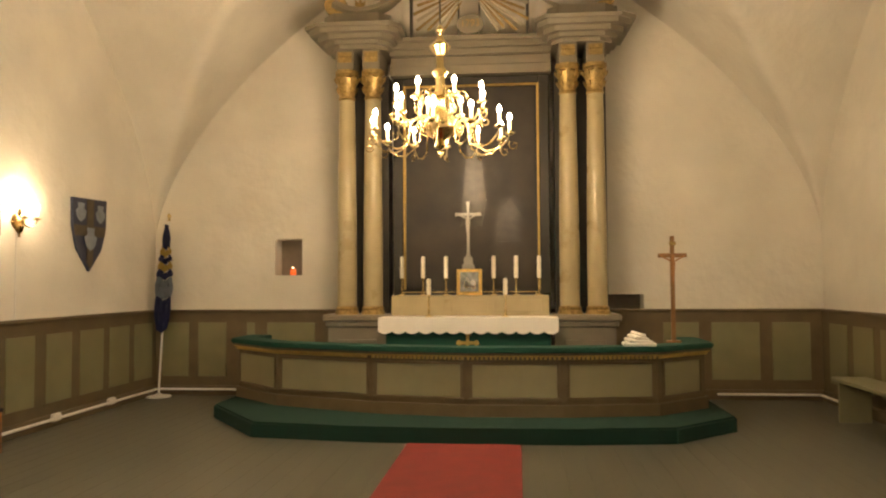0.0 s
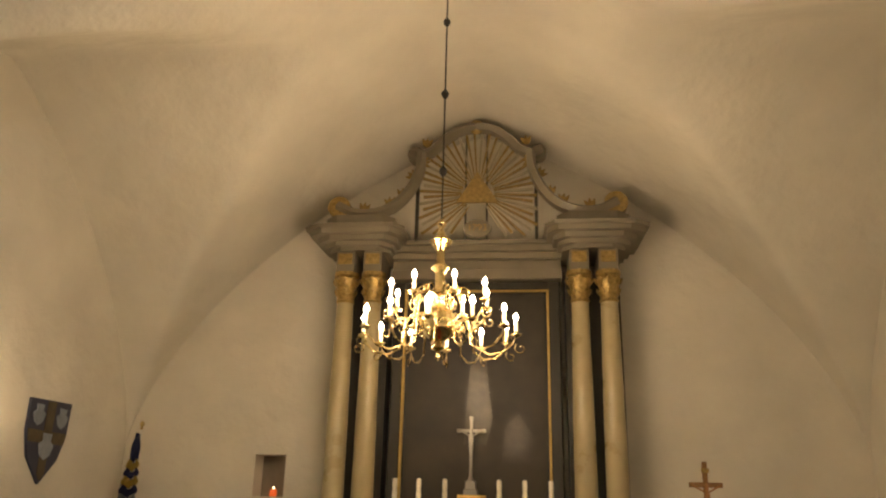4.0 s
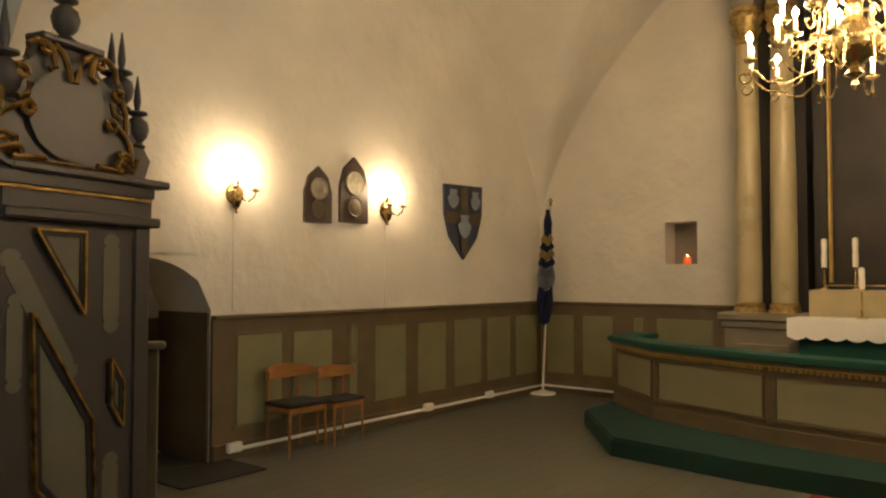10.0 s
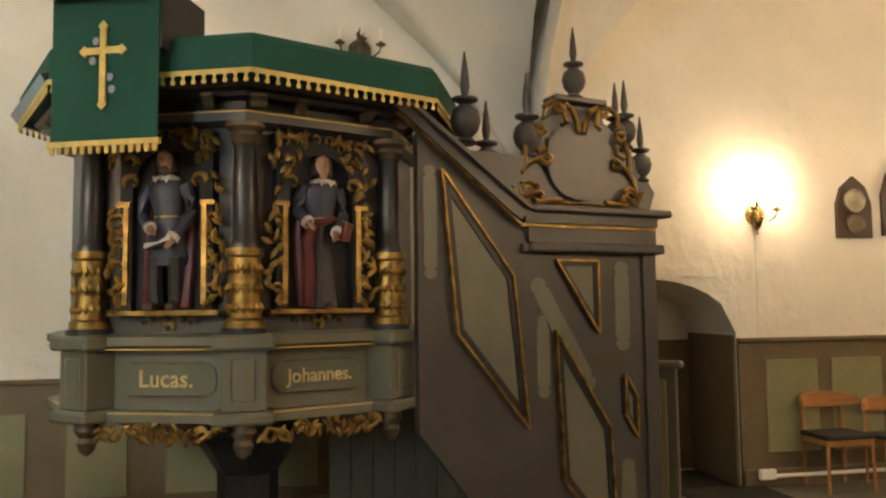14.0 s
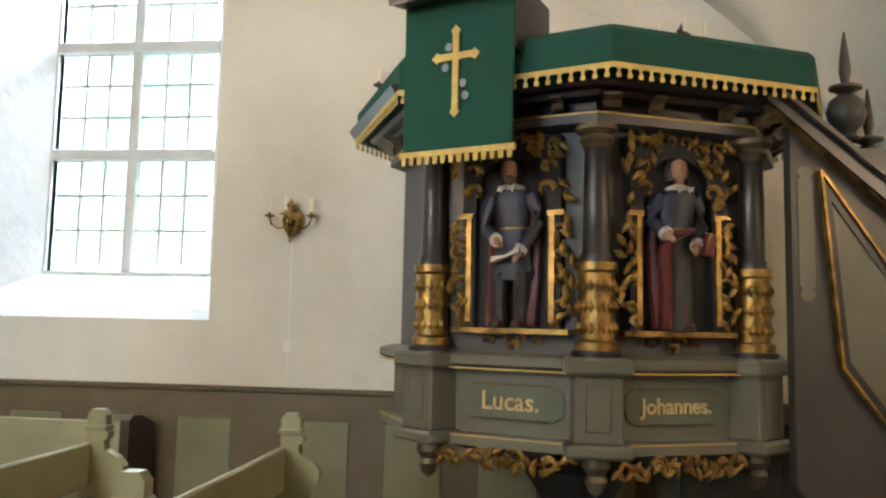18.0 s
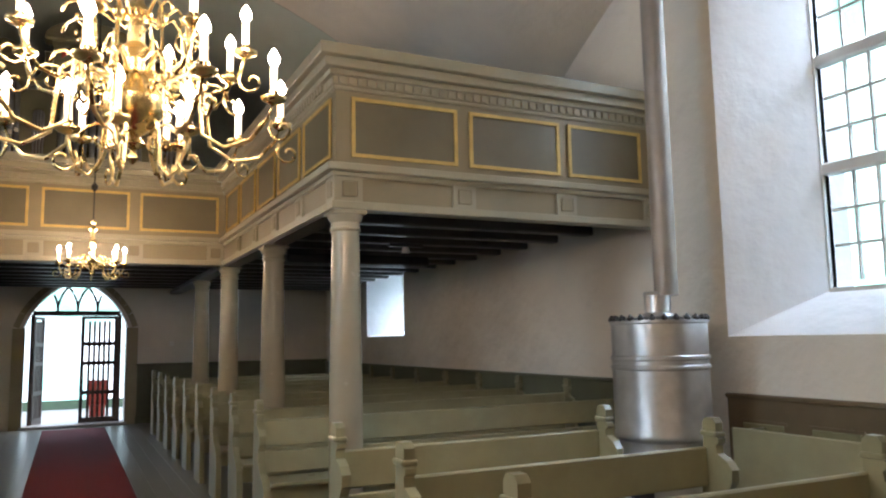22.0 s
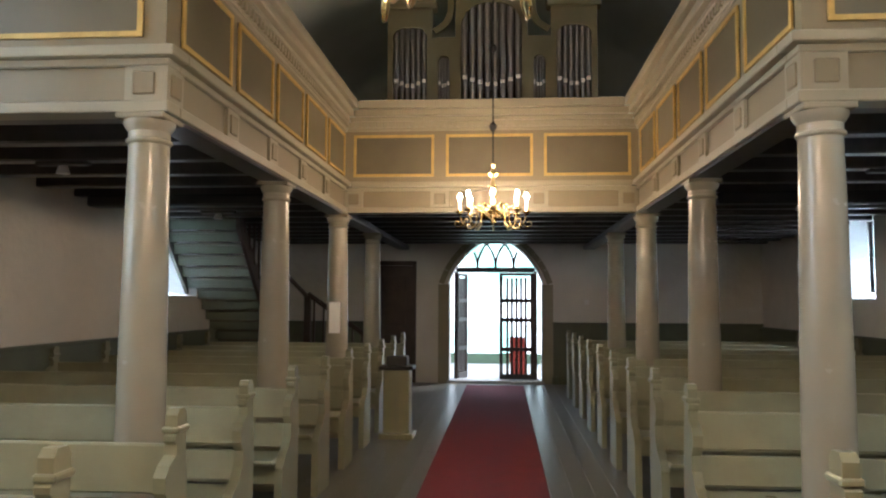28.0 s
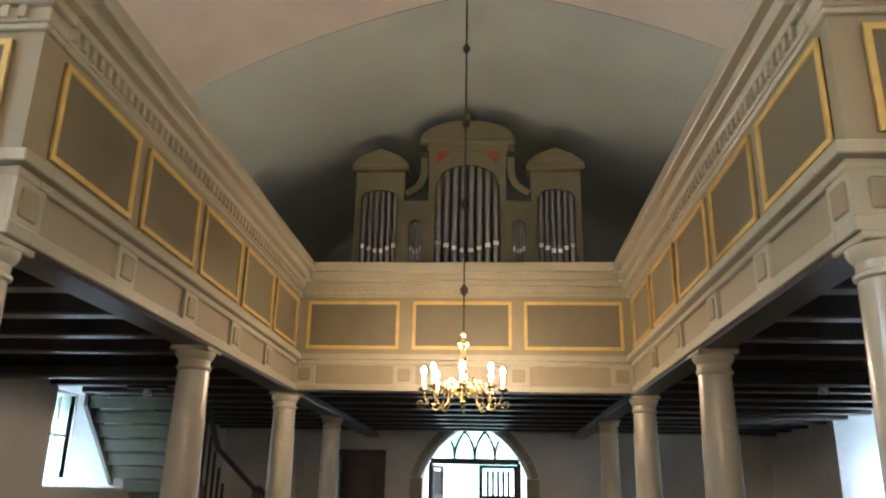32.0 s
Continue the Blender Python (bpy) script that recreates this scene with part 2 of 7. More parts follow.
STAIR_GREEN = mat("stair_green", (0.13, 0.15, 0.11), 0.5, var=0.1)
VASE = mat("vase_glass", (0.5, 0.55, 0.5), 0.1, var=0.05)
BUD = mat("bud", (0.45, 0.5, 0.12), 0.6)
for _m, _d in ((PLASTER, 0.035), (PLASTER_BLUE, 0.02), (REVEAL, 0.03)):
    next(n for n in _m.node_tree.nodes if n.bl_idname == "ShaderNodeBump").inputs["Distance"].default_value = _d
# boards: grain by place, shifted from board to board
_nt = FLOOR.node_tree
_g, _oi, _mu = _nt.nodes.new("ShaderNodeNewGeometry"), _nt.nodes.new("ShaderNodeObjectInfo"), _nt.nodes.new("ShaderNodeMath")
_mu.operation = "MULTIPLY"
_mu.inputs[1].default_value = 37.0
_mp = next(n for n in _nt.nodes if n.bl_idname == "ShaderNodeMapping")
_nt.links.new(_g.outputs["Position"], _mp.inputs[0])
_nt.links.new(_oi.outputs["Random"], _mu.inputs[0])
_nt.links.new(_mu.outputs[0], _mp.inputs["Location"])
_rr = next(n for n in _nt.nodes if n.bl_idname == "ShaderNodeMapRange")
_rr.inputs[3].default_value, _rr.inputs[4].default_value = 0.28, 0.33

# ---- helpers for meshes ----
def bx(bm, x0, x1, y0, y1, z0, z1, m=None, bevel=0.0):
    """Adds a block to bm."""
    vs = [bm.verts.new((x, y, z)) for x in (x0, x1) for y in (y0, y1) for z in (z0, z1)]
    if m is not None:
        for v in vs:
            v.co = m @ v.co
    fs = [bm.faces.new([vs[i] for i in q]) for q in ((0, 1, 3, 2), (4, 6, 7, 5), (0, 4, 5, 1), (2, 3, 7, 6), (0, 2, 6, 4), (1, 5, 7, 3))]
    if bevel:
        es = list({e for f in fs for e in f.edges})
        bmesh.ops.bevel(bm, geom=es, offset=bevel, segments=1, affect="EDGES")
    return bm


def block(x0, x1, y0, y1, z0, z1, m=None, bevel=0.0):
    return bx(bmesh.new(), x0, x1, y0, y1, z0, z1, m, bevel)


def lathe(profile, seg=20, bm=None, m=None, arc=2 * math.pi):
    """A turned solid from (radius, height) pairs."""
    bm = bm or bmesh.new()
    full = arc > 6.28
    n = seg if full else seg + 1
    rings = []
    for r, z in profile:
        ring = []
        for i in range(n):
            a = arc * i / seg
            p = Vector((r * math.cos(a), r * math.sin(a), z))
            ring.append(bm.verts.new(m @ p if m is not None else p))
        rings.append(ring)
    for a, b in zip(rings, rings[1:]):
        for i in range(seg):
            j = (i + 1) % n
            bm.faces.new((a[i], a[j], b[j], b[i]))
    if full:
        bm.faces.new(list(reversed(rings[0])))
        bm.faces.new(rings[-1])
    return bm


def prism(outline, depth, bm=None, m=None):
    """An outline in x and z, made solid from y = 0 to y = depth."""
    bm = bm or bmesh.new()
    f0 = [bm.verts.new((x, 0, z)) for x, z in outline]
    f1 = [bm.verts.new((x, depth, z)) for x, z in outline]
    if m is not None:
        for v in f0 + f1:
            v.co = m @ v.co
    bm.faces.new(f0)
    bm.faces.new(list(reversed(f1)))
    k = len(outline)
    for i in range(k):
        j = (i + 1) % k
        bm.faces.new((f0[j], f0[i], f1[i], f1[j]))
    return bm


def tube(points, radius, seg=6, bm=None, taper=None):
    """A round rod along points."""
    bm = bm or bmesh.new()
    pts = [Vector(p) for p in points]
    rings = []
    for i, p in enumerate(pts):
        d = (pts[min(i + 1, len(pts) - 1)] - pts[max(i - 1, 0)]).normalized()
        side = d.cross(Vector((0, 0, 1)) if abs(d.z) < 0.9 else Vector((1, 0, 0))).normalized()
        up = side.cross(d)
        r = radius if taper is None else radius + (taper - radius) * i / (len(pts) - 1)
        rings.append([bm.verts.new(p + r * (math.cos(2 * math.pi * k / seg) * side + math.sin(2 * math.pi * k / seg) * up)) for k in range(seg)])
    for a, b in zip(rings, rings[1:]):
        for k in range(seg):
            bm.faces.new((a[k], a[(k + 1) % seg], b[(k + 1) % seg], b[k]))
    bm.faces.new(list(reversed(rings[0])))
    bm.faces.new(rings[-1])
    return bm


def part(name, bm, material, parent=None, label="", smooth=False, m=None):
    """Links bm as one mesh object, under a thing where one is given."""
    bmesh.ops.recalc_face_normals(bm, faces=bm.faces)
    me = bpy.data.meshes.new(name)
    bm.to_mesh(me)
    bm.free()
    me.materials.append(material)
    if smooth:
        for p in me.polygons:
            p.use_smooth = True
        me.set_sharp_from_angle(angle=radians(38))
    ob = new(name, me)
    if m is not None:
        ob.matrix_basis = m
    if parent is not None:
        ob.parent = parent
    if label:
        tagged(ob, label)
    return ob


def thing(name, at, label, category, group="", rz=0):
    """An Empty at the base of a thing."""
    ob = new(name)
    ob.empty_display_size = 0.1
    ob.matrix_basis = pose(*at, 0, 0, rz)
    return tagged(ob, label, category, group)


def struct(name, bm, material, label="", smooth=False):
    return tagged(part(name, bm, material, None, label, smooth), kind="structure")


# ---- the plan ----
XN, XS = -4.63, 4.08     # inner faces of the long walls
YE, YW = 11.8, -12.15     # altar wall, west wall
GY, GX = -2.1, 1.57       # gallery fronts: east ends, and inner sides
WGY = -6.55               # front of the west gallery
CA = -0.3                 # middle line of the altar
BAY = (-12.15, -5.5, 5.2, 11.8)
SPRING, HX = 2.03, 4.2


def barrel(u):
    return max(0.0, 1 - abs(u) ** 1.25) ** 0.6


def slabs(bm, axis, at0, at1, run0, run1, top, holes):
    """A wall from run0 to run1 with rectangular holes (a, b, z0, z1)."""
    def put(a, b, z0, z1):
        if b - a > 1e-4 and z1 - z0 > 1e-4:
            if axis == "x":
                bx(bm, at0, at1, a, b, z0, z1)
            else:
                bx(bm, a, b, at0, at1, z0, z1)
    spot = run0
    for a, b, z0, z1 in sorted(holes):
        put(spot, a, 0, top)
        put(a, b, 0, z0)
        put(a, b, z1, top)
        spot = b
    put(spot, run1, 0, top)
    return bm


def arch_fill(a, b, z0, z1, rise, depth, m, n=12, point=0.0):
    """The wall left over a round or pointed arch, between its spring z0 and the level z1."""
    bm = bmesh.new()
    pts = []
    for i in range(n + 1):
        u = -1 + 2 * i / n
        h = math.sqrt(max(0, 1 - u * u)) if not point else (1 - abs(u) ** 1.7) ** 0.75
        pts.append(((a + b) / 2 + u * (b - a) / 2, z0 + rise * h))
    for (xa, za), (xb, zb) in zip(pts, pts[1:]):
        prism([(xa, za), (xb, zb), (xb, z1), (xa, z1)], depth, bm, m)
    bmesh.ops.remove_doubles(bm, verts=bm.verts, dist=1e-5)
    return bm


ALONG_Y = Matrix(((0, -1, 0, 0), (1, 0, 0, 0), (0, 0, 1, 0), (0, 0, 0, 1)))   # outline x runs along y, depth runs to -x

floor = struct("floor", block(XN - 1, XS + 1, YW - 0.9, YE + 1, -0.2, -0.022), DARK_TRIM, "dark painted wooden board floor")

# walls
n_holes = [(-1.40, 0.76, 1.42, 5.0), (-9.75, -8.05, 1.5, 2.66), (5.45, 6.88, 0, 1.61)]
bm = slabs(bmesh.new(), "x", XN - 1, XN, YW - 1, YE + 1, 7.4, n_holes)
wall_n = struct("wall_north", bm, PLASTER, "whitewashed uneven plaster wall")
# the second hole belongs to the unseen window added for daylight
bm = slabs(bmesh.new(), "x", XS, XS + 1, YW - 1, YE + 1, 7.4, [(-8.7, -7.0, 1.5, 2.62), (-1.40, 0.75, 1.39, 5.0)])
wall_s = struct("wall_south", bm, PLASTER, "whitewashed uneven plaster wall")
bm = slabs(bmesh.new(), "y", YE, YE + 1, XN, XS, 7.4, [(-2.96, -2.585, 1.595, 2.075), (1.4, 1.88, 1.09, 1.325)])
wall_e = struct("wall_east", bm, PLASTER, "whitewashed plaster altar wall with two small recesses")
struct("recess_back", bx(block(-3.2, -2.5, YE + 0.3, YE + 0.34, 1.5, 2.2), 1.3, 2.0, YE + 0.3, YE + 0.34, 1.05, 1.4), RECESS_SHADE)
bm = slabs(bmesh.new(), "y", YW - 1, YW, XN, XS, 7.4, [(-0.86, 0.86, 0, 2.62), (1.5, 2.15, 0, 2.09)])
wall_w = struct("wall_west", bm, PLASTER, "whitewashed plaster wall with an arched doorway")
# the niche in the north wall
struct("niche_arch", arch_fill(5.45, 6.88, 1.18, 1.62, 0.42, 0.72, Matrix.Translation((XN, 0, 0)) @ ALONG_Y), PLASTER, "low arched wall niche")
struct("niche_back", block(XN - 0.76, XN - 0.72, 5.4, 6.95, -0.1, 1.6), PLASTER)
struct("niche_lining", bx(block(XN - 0.71, XN - 0.7, 5.46, 6.9, 0, 1.1), XN - 0.7, XN - 0.01, 6.855, 6.875, 0, 1.16), BROWN, "brown painted lower lining of the niche")
# window reveals, splayed
def reveal(name, wall_x, inward, y0, y1, z0, z1, fy0, fy1, fz0, fz1, depth):
    """Splayed sides between the wall face and the window frame."""
    d = -inward
    xf, xb = wall_x + d * depth, wall_x + d * 1.0
    bm = bmesh.new()
    def wedge(q):
        vs = [bm.verts.new(p) for p in q]
        k = len(vs) // 2
        bm.faces.new(vs[:k])
        bm.faces.new(list(reversed(vs[k:])))
        for i in range(k):
            j = (i + 1) % k
            bm.faces.new((vs[j], vs[i], vs[i + k], vs[j + k]))
    e = 0.003
    for ya, yf in ((y0, fy0), (y1, fy1)):
        wedge([(wall_x, ya, z0 - e), (xb, ya, z0 - e), (xb, yf, z0 - e), (xf, yf, z0 - e), (wall_x, ya, z1 + e), (xb, ya, z1 + e), (xb, yf, z1 + e), (xf, yf, z1 + e)])
    for za, zf in ((z0, fz0), (z1, fz1)):
        wedge([(wall_x, y0, za), (xb, y0, za), (xb, y0, zf), (xf, y0, zf), (wall_x, y1, za), (xb, y1, za), (xb, y1, zf), (xf, y1, zf)])
    return struct(name, bm, REVEAL, "white splayed plaster window reveal")


reveal("window_reveal_1", XN, 1, -1.40, 0.76, 1.42, 5.0, -0.99, 0.42, 1.78, 4.85, 0.75)
# reveal of the added south window, out of view
reveal("window_reveal_4", XS, -1, -1.40, 0.75, 1.39, 5.0, -0.99, 0.40, 1.74, 4.85, 0.72)
reveal("window_reveal_2", XN, 1, -9.75, -8.05, 1.5, 2.66, -9.5, -8.3, 1.6, 2.6, 0.6)
reveal("window_reveal_3", XS, -1, -8.7, -7.0, 1.5, 2.62, -8.45, -7.25, 1.6, 2.56, 0.6)

# vaults, one bay after the other
def vault(name, y0, y1, rise, material, label, high=3.9, skirt=False, apse=False):
    n, k = 110, 100
    xc, hw, yc, hl = (XN + XS) / 2, (XS - XN) / 2 + 0.001, (y0 + y1) / 2, (y1 - y0) / 2
    vs, fs = [], []
    for j in range(k + 1):
        for i in range(n + 1):
            u, v = math.sin(math.pi / 2 * (-1 + 2 * i / n)), math.sin(math.pi / 2 * (-1 + 2 * j / k))
            za, zb = high * barrel(u), rise * barrel(v)
            if high < 4:
                za = high * barrel(u) ** 0.62
            if apse:
                zb = rise * barrel(min(v, 0)) ** 0.8
                z = max(2.95, SPRING + (za + zb - math.sqrt((za - zb) ** 2 + 0.004 * min(za, zb))) / 2)
            else:
                z = SPRING + (za + zb + math.sqrt((za - zb) ** 2 + 0.006)) / 2
            x, y = xc + u * hw, yc + v * hl
            edge = min(1, 6 * (1 - abs(u))) * min(1, 6 * (1 - abs(v)))
            z += edge * 0.035 * noise.noise(Vector((x * 1.3, y * 1.3, 0.0)))
            vs.append((x, y, z))
    for j in range(k):
        for i in range(n):
            a = j * (n + 1) + i
            fs.append((a, a + n + 1, a + n + 2, a + 1))
    if skirt:
        base = len(vs)
        vs += [(x, y, z - 0.4) for x, y, z in vs[: n + 1]]
        fs += [(i, i + 1, base + i + 1, base + i) for i in range(n)]
    me = bpy.data.meshes.new(name)
    me.from_pydata(vs, [], fs)
    me.materials.append(material)
    for p in me.polygons:
        p.use_smooth = True
    return tagged(new(name, me), label, kind="structure")


vault("ceiling_east", BAY[2], BAY[3], 3.5, PLASTER, "whitewashed groin vault over the altar", HX, True)
vault("ceiling_middle", BAY[1], BAY[2], 3.65, PLASTER, "whitewashed groin vault over the nave")
vault("ceiling_west", BAY[0], BAY[1], 4.3, PLASTER_BLUE, "blue-grey painted vault over the organ", apse=True)
struct("roof", block(XN - 1, XS + 1, YW - 1, YE + 1, 7.4, 7.6), DARK_TRIM)

# what lies outside
struct("ground", block(-60, 60, -70, 60, -0.6, -0.25), GRASS, "grass and paths round the church")
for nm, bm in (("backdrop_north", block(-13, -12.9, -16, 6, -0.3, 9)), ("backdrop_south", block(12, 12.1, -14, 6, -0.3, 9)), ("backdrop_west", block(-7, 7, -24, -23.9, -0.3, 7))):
    struct(nm, bm, OUTSIDE_GLOW, "glowing backdrop of bright blurred greenery outside")
struct("porch_floor", block(-2.2, 2.2, -16.5, YW - 0.05, -0.25, 0.0), STONE, "pale stone floor of the porch")

# ---- windows ----
def window(name, x, y0, y1, z0, rows, cols, label, heads=(), pane_rows=3, pane_cols=3):
    """A wooden window in a plane of constant x; rows: levels of the crossbars; each light is divided by thin bars."""
    win = struct(name, block(x - 0.04, x + 0.04, y0 - 0.06, y0, z0 - 0.06, rows[-1] + 0.06), FRAME, label)
    part("window_frame", block(x - 0.04, x + 0.04, y1, y1 + 0.06, z0 - 0.06, rows[-1] + 0.06), FRAME, win)
    part("window_frame", block(x - 0.04, x + 0.04, y0, y1, rows[-1], rows[-1] + 0.06), FRAME, win)
    part("window_sill", block(x - 0.05, x + 0.06, y0, y1, z0 - 0.07, z0), FRAME, win)
    ys = [y0 + (y1 - y0) * i / cols for i in range(cols + 1)]
    zs = [z0] + list(rows)
    for y in ys[1:-1]:
        part("mullion", block(x - 0.045, x + 0.045, y - 0.045, y + 0.045, z0, rows[-1], bevel=0.01), FRAME, win)
    for z in zs[1:-1]:
        part("crossbar", block(x - 0.05, x + 0.05, y0, y1, z - 0.05, z + 0.05, bevel=0.012), FRAME, win)
    for ya, yb in zip(ys, ys[1:]):
        for za, zb in zip(zs, zs[1:]):
            a, b, c, d = ya + 0.045, yb - 0.045, za + 0.05, zb - 0.05
            pane = part("pane", block(x - 0.004, x + 0.004, a, b, c, d), GLASS, win)
            pane.visible_shadow = False
            for i in range(1, pane_cols):
                y = a + (b - a) * i / pane_cols
                part("glazing_bar", block(x - 0.014, x + 0.014, y - 0.011, y + 0.011, c, d), FRAME, win)
            for i in range(1, pane_rows):
                z = c + (d - c) * i / pane_rows
                part("glazing_bar", block(x - 0.013, x + 0.013, a, b, z - 0.011, z + 0.011), FRAME, win)
    return win


window("window_1", XN - 0.76, -0.99, 0.42, 1.79, (2.755, 3.665, 4.75), 2, "tall grey wooden window with many small panes")
# unseen twin of window_1, added only to bring daylight into the nave
window("window_4", XS + 0.72, -0.99, 0.40, 1.74, (2.68, 3.75, 4.8), 2, "tall grey wooden window with many small panes")
window("window_2", XN - 0.62, -9.5, -8.3, 1.6, (2.58,), 2, "small white reveal window under the gallery", pane_rows=2, pane_cols=2)
window("window_3", XS + 0.62, -8.45, -7.25, 1.6, (2.54,), 2, "small window beside the gallery stairs", pane_rows=2, pane_cols=2)


def sky_lamp(x, y, z, w, h, toward, power):
    lamp = bpy.data.lights.new("window_light", "AREA")
    lamp.shape, lamp.size, lamp.size_y, lamp.energy, lamp.color = "RECTANGLE", w, h, power, (0.86, 0.95, 1.0)
    new("window_light", lamp).matrix_world = look((x, y, z), toward)


sky_lamp(XN - 1.9, 0.2, 5.6, 2.0, 1.4, (XN + 1.2, -0.4, 1.2), 330)
# fill lamp in the added south window, brightens north wall and nave
sky_lamp(XS + 0.98, -0.3, 3.3, 1.3, 3.0, (XN, -0.8, 2.6), 92)
sky_lamp(XN - 1.9, -8.9, 3.6, 1.6, 1.0, (XN + 0.8, -8.9, 1.0), 620)
sky_lamp(XS + 1.9, -7.85, 3.6, 1.6, 1.0, (XS - 0.8, -7.85, 1.0), 420)
sky_lamp(0, YW - 2.6, 3.9, 2.2, 1.2, (0, YW + 3, 0.0), 190)

# ---- wainscots ----
def wainscot(name, label, lay, length, height, panels, low=0.25, high=0.97, material=BROWN, panel_material=GREEN_PANEL):
    """Boarding along its own x axis from 0 to length, laid by the pose lay; panels: (start, end) pairs."""
    w = tagged(part(name, block(0, length, -0.03, 0.0, 0, height), material, None, label, m=lay), kind="structure")
    part("cap", block(0, length, -0.06, 0.004, height, height + 0.035, bevel=0.008), material, w)
    part("plinth", block(0, length, -0.055, -0.03, 0, 0.13, bevel=0.006), material, w)
    for a, b in panels:
        part("panel", block(a, b, -0.04, -0.029, low, high, bevel=0.008), panel_material, w)
        part("moulding", bx(bx(bmesh.new(), a - 0.025, b + 0.025, -0.036, -0.03, high, high + 0.022), a - 0.025, b + 0.025, -0.036, -0.03, low - 0.022, low), material, w)
    return w


LAY_N = lambda y: pose(XN, y, 0, 0, 0, 90)
LAY_E = lambda x: pose(x, YE, 0, 0, 0, 0)
LAY_S = lambda y: pose(XS, y, 0, 0, 0, -90)
LAY_W = lambda x: pose(x, YW, 0, 0, 0, 180)
pn = [(7.1, 7.56), (7.68, 8.14), (8.36, 8.46), (8.7, 9.15), (9.34, 9.8), (9.96, 10.45), (10.58, 11.05), (11.18, 11.66)]
wainscot("wainscot_north", "brown wainscot with olive green panels", LAY_N(6.88), YE - 6.88, 1.105, [(a - 6.88, b - 6.88) for a, b in pn])
part("vent_strip", block(0, 0.09, -0.045, -0.03, 0.62, 1.0, bevel=0.03), GREEN_PANEL, bpy.data.objects["wainscot_north"], m=pose(1.47, 0, 0))
pe = [(-4.5, -4.13), (-4.0, -3.61), (-3.33, -3.22), (-3.05, -2.4), (2.11, 2.55), (2.7, 3.29), (3.44, 3.9)]
wainscot("wainscot_east", "brown wainscot with olive green panels", LAY_E(XN), XS - XN, 1.105, [(a - XN, b - XN) for a, b in pe])
wainscot("wainscot_south", "brown wainscot with olive green panels", LAY_S(YE), YE - 5.2, 1.105, [(0.25 + 0.66 * i, 0.75 + 0.66 * i) for i in range(9)])
wainscot("wainscot_nave_north", "dark brown wainscot with green panels", LAY_N(-1.42), 5.3 + 1.42, 0.94, [(0.15 + i * 0.62 + (0.2 if i > 3 else 0), 0.53 + i * 0.62 + (0.2 if i > 3 else 0)) for i in range(9)], low=0.2, high=0.76)
wainscot("wainscot_nave_south", "green painted wainscot", LAY_S(5.2), 5.2 - YW, 1.0, [], material=GREEN_DARK)
wainscot("wainscot_gallery_north", "green painted wainscot below the gallery", LAY_N(YW), -1.9 - YW, 1.0, [], material=GREEN_DARK)
wainscot("wainscot_west_north", "brown green wainscot beside the door", LAY_W(-1.0), -1.0 - XN, 1.05, [], material=GREEN_DARK)
wainscot("wainscot_west_south", "green wainscot on the west wall", LAY_W(XS), XS - 2.2, 1.05, [], material=GREEN_DARK)
# heating pipe along the chancel walls
bm = tube([(XN + 0.09, 7.0, 0.085), (XN + 0.09, YE - 0.1, 0.085), (XN + 0.12, YE - 0.08, 0.085), (-2.9, YE - 0.08, 0.085)], 0.016)
pipe = tagged(part("cable_conduit", bm, WHITE, smooth=True), "white cable conduit running along the skirting", "conduit")
for y in (7.05, 9.45, 10.55):
    part("socket_box", block(XN + 0.06, XN + 0.11, y - 0.07, y + 0.07, 0.06, 0.14, bevel=0.012), WHITE, pipe)
bm = tube([(2.75, YE - 0.08, 0.075), (XS - 0.1, YE - 0.08, 0.075), (XS - 0.09, YE - 0.12, 0.075), (XS - 0.09, 10.8, 0.075)], 0.016)
tagged(part("cable_conduit", bm, WHITE, smooth=True), "white cable conduit running along the skirting", "conduit")

# ---- galleries ----
TRIM_Z = ((2.39, 2.45, 0.035), (2.45, 2.63, 0.0), (2.63, 2.67, 0.03), (2.67, 2.725, 0.075), (2.725, 3.285, 0.0), (3.285, 3.315, 0.02), (3.315, 3.385, 0.03), (3.385, 3.43, 0.06), (3.43, 3.5, 0.11), (3.5, 3.59, 0.16))
TRIM_N = ("architrave", "frieze", "lower_moulding", "string_course", "parapet", "bead", "dentil_band", "bed_moulding", "cornice", "cornice")


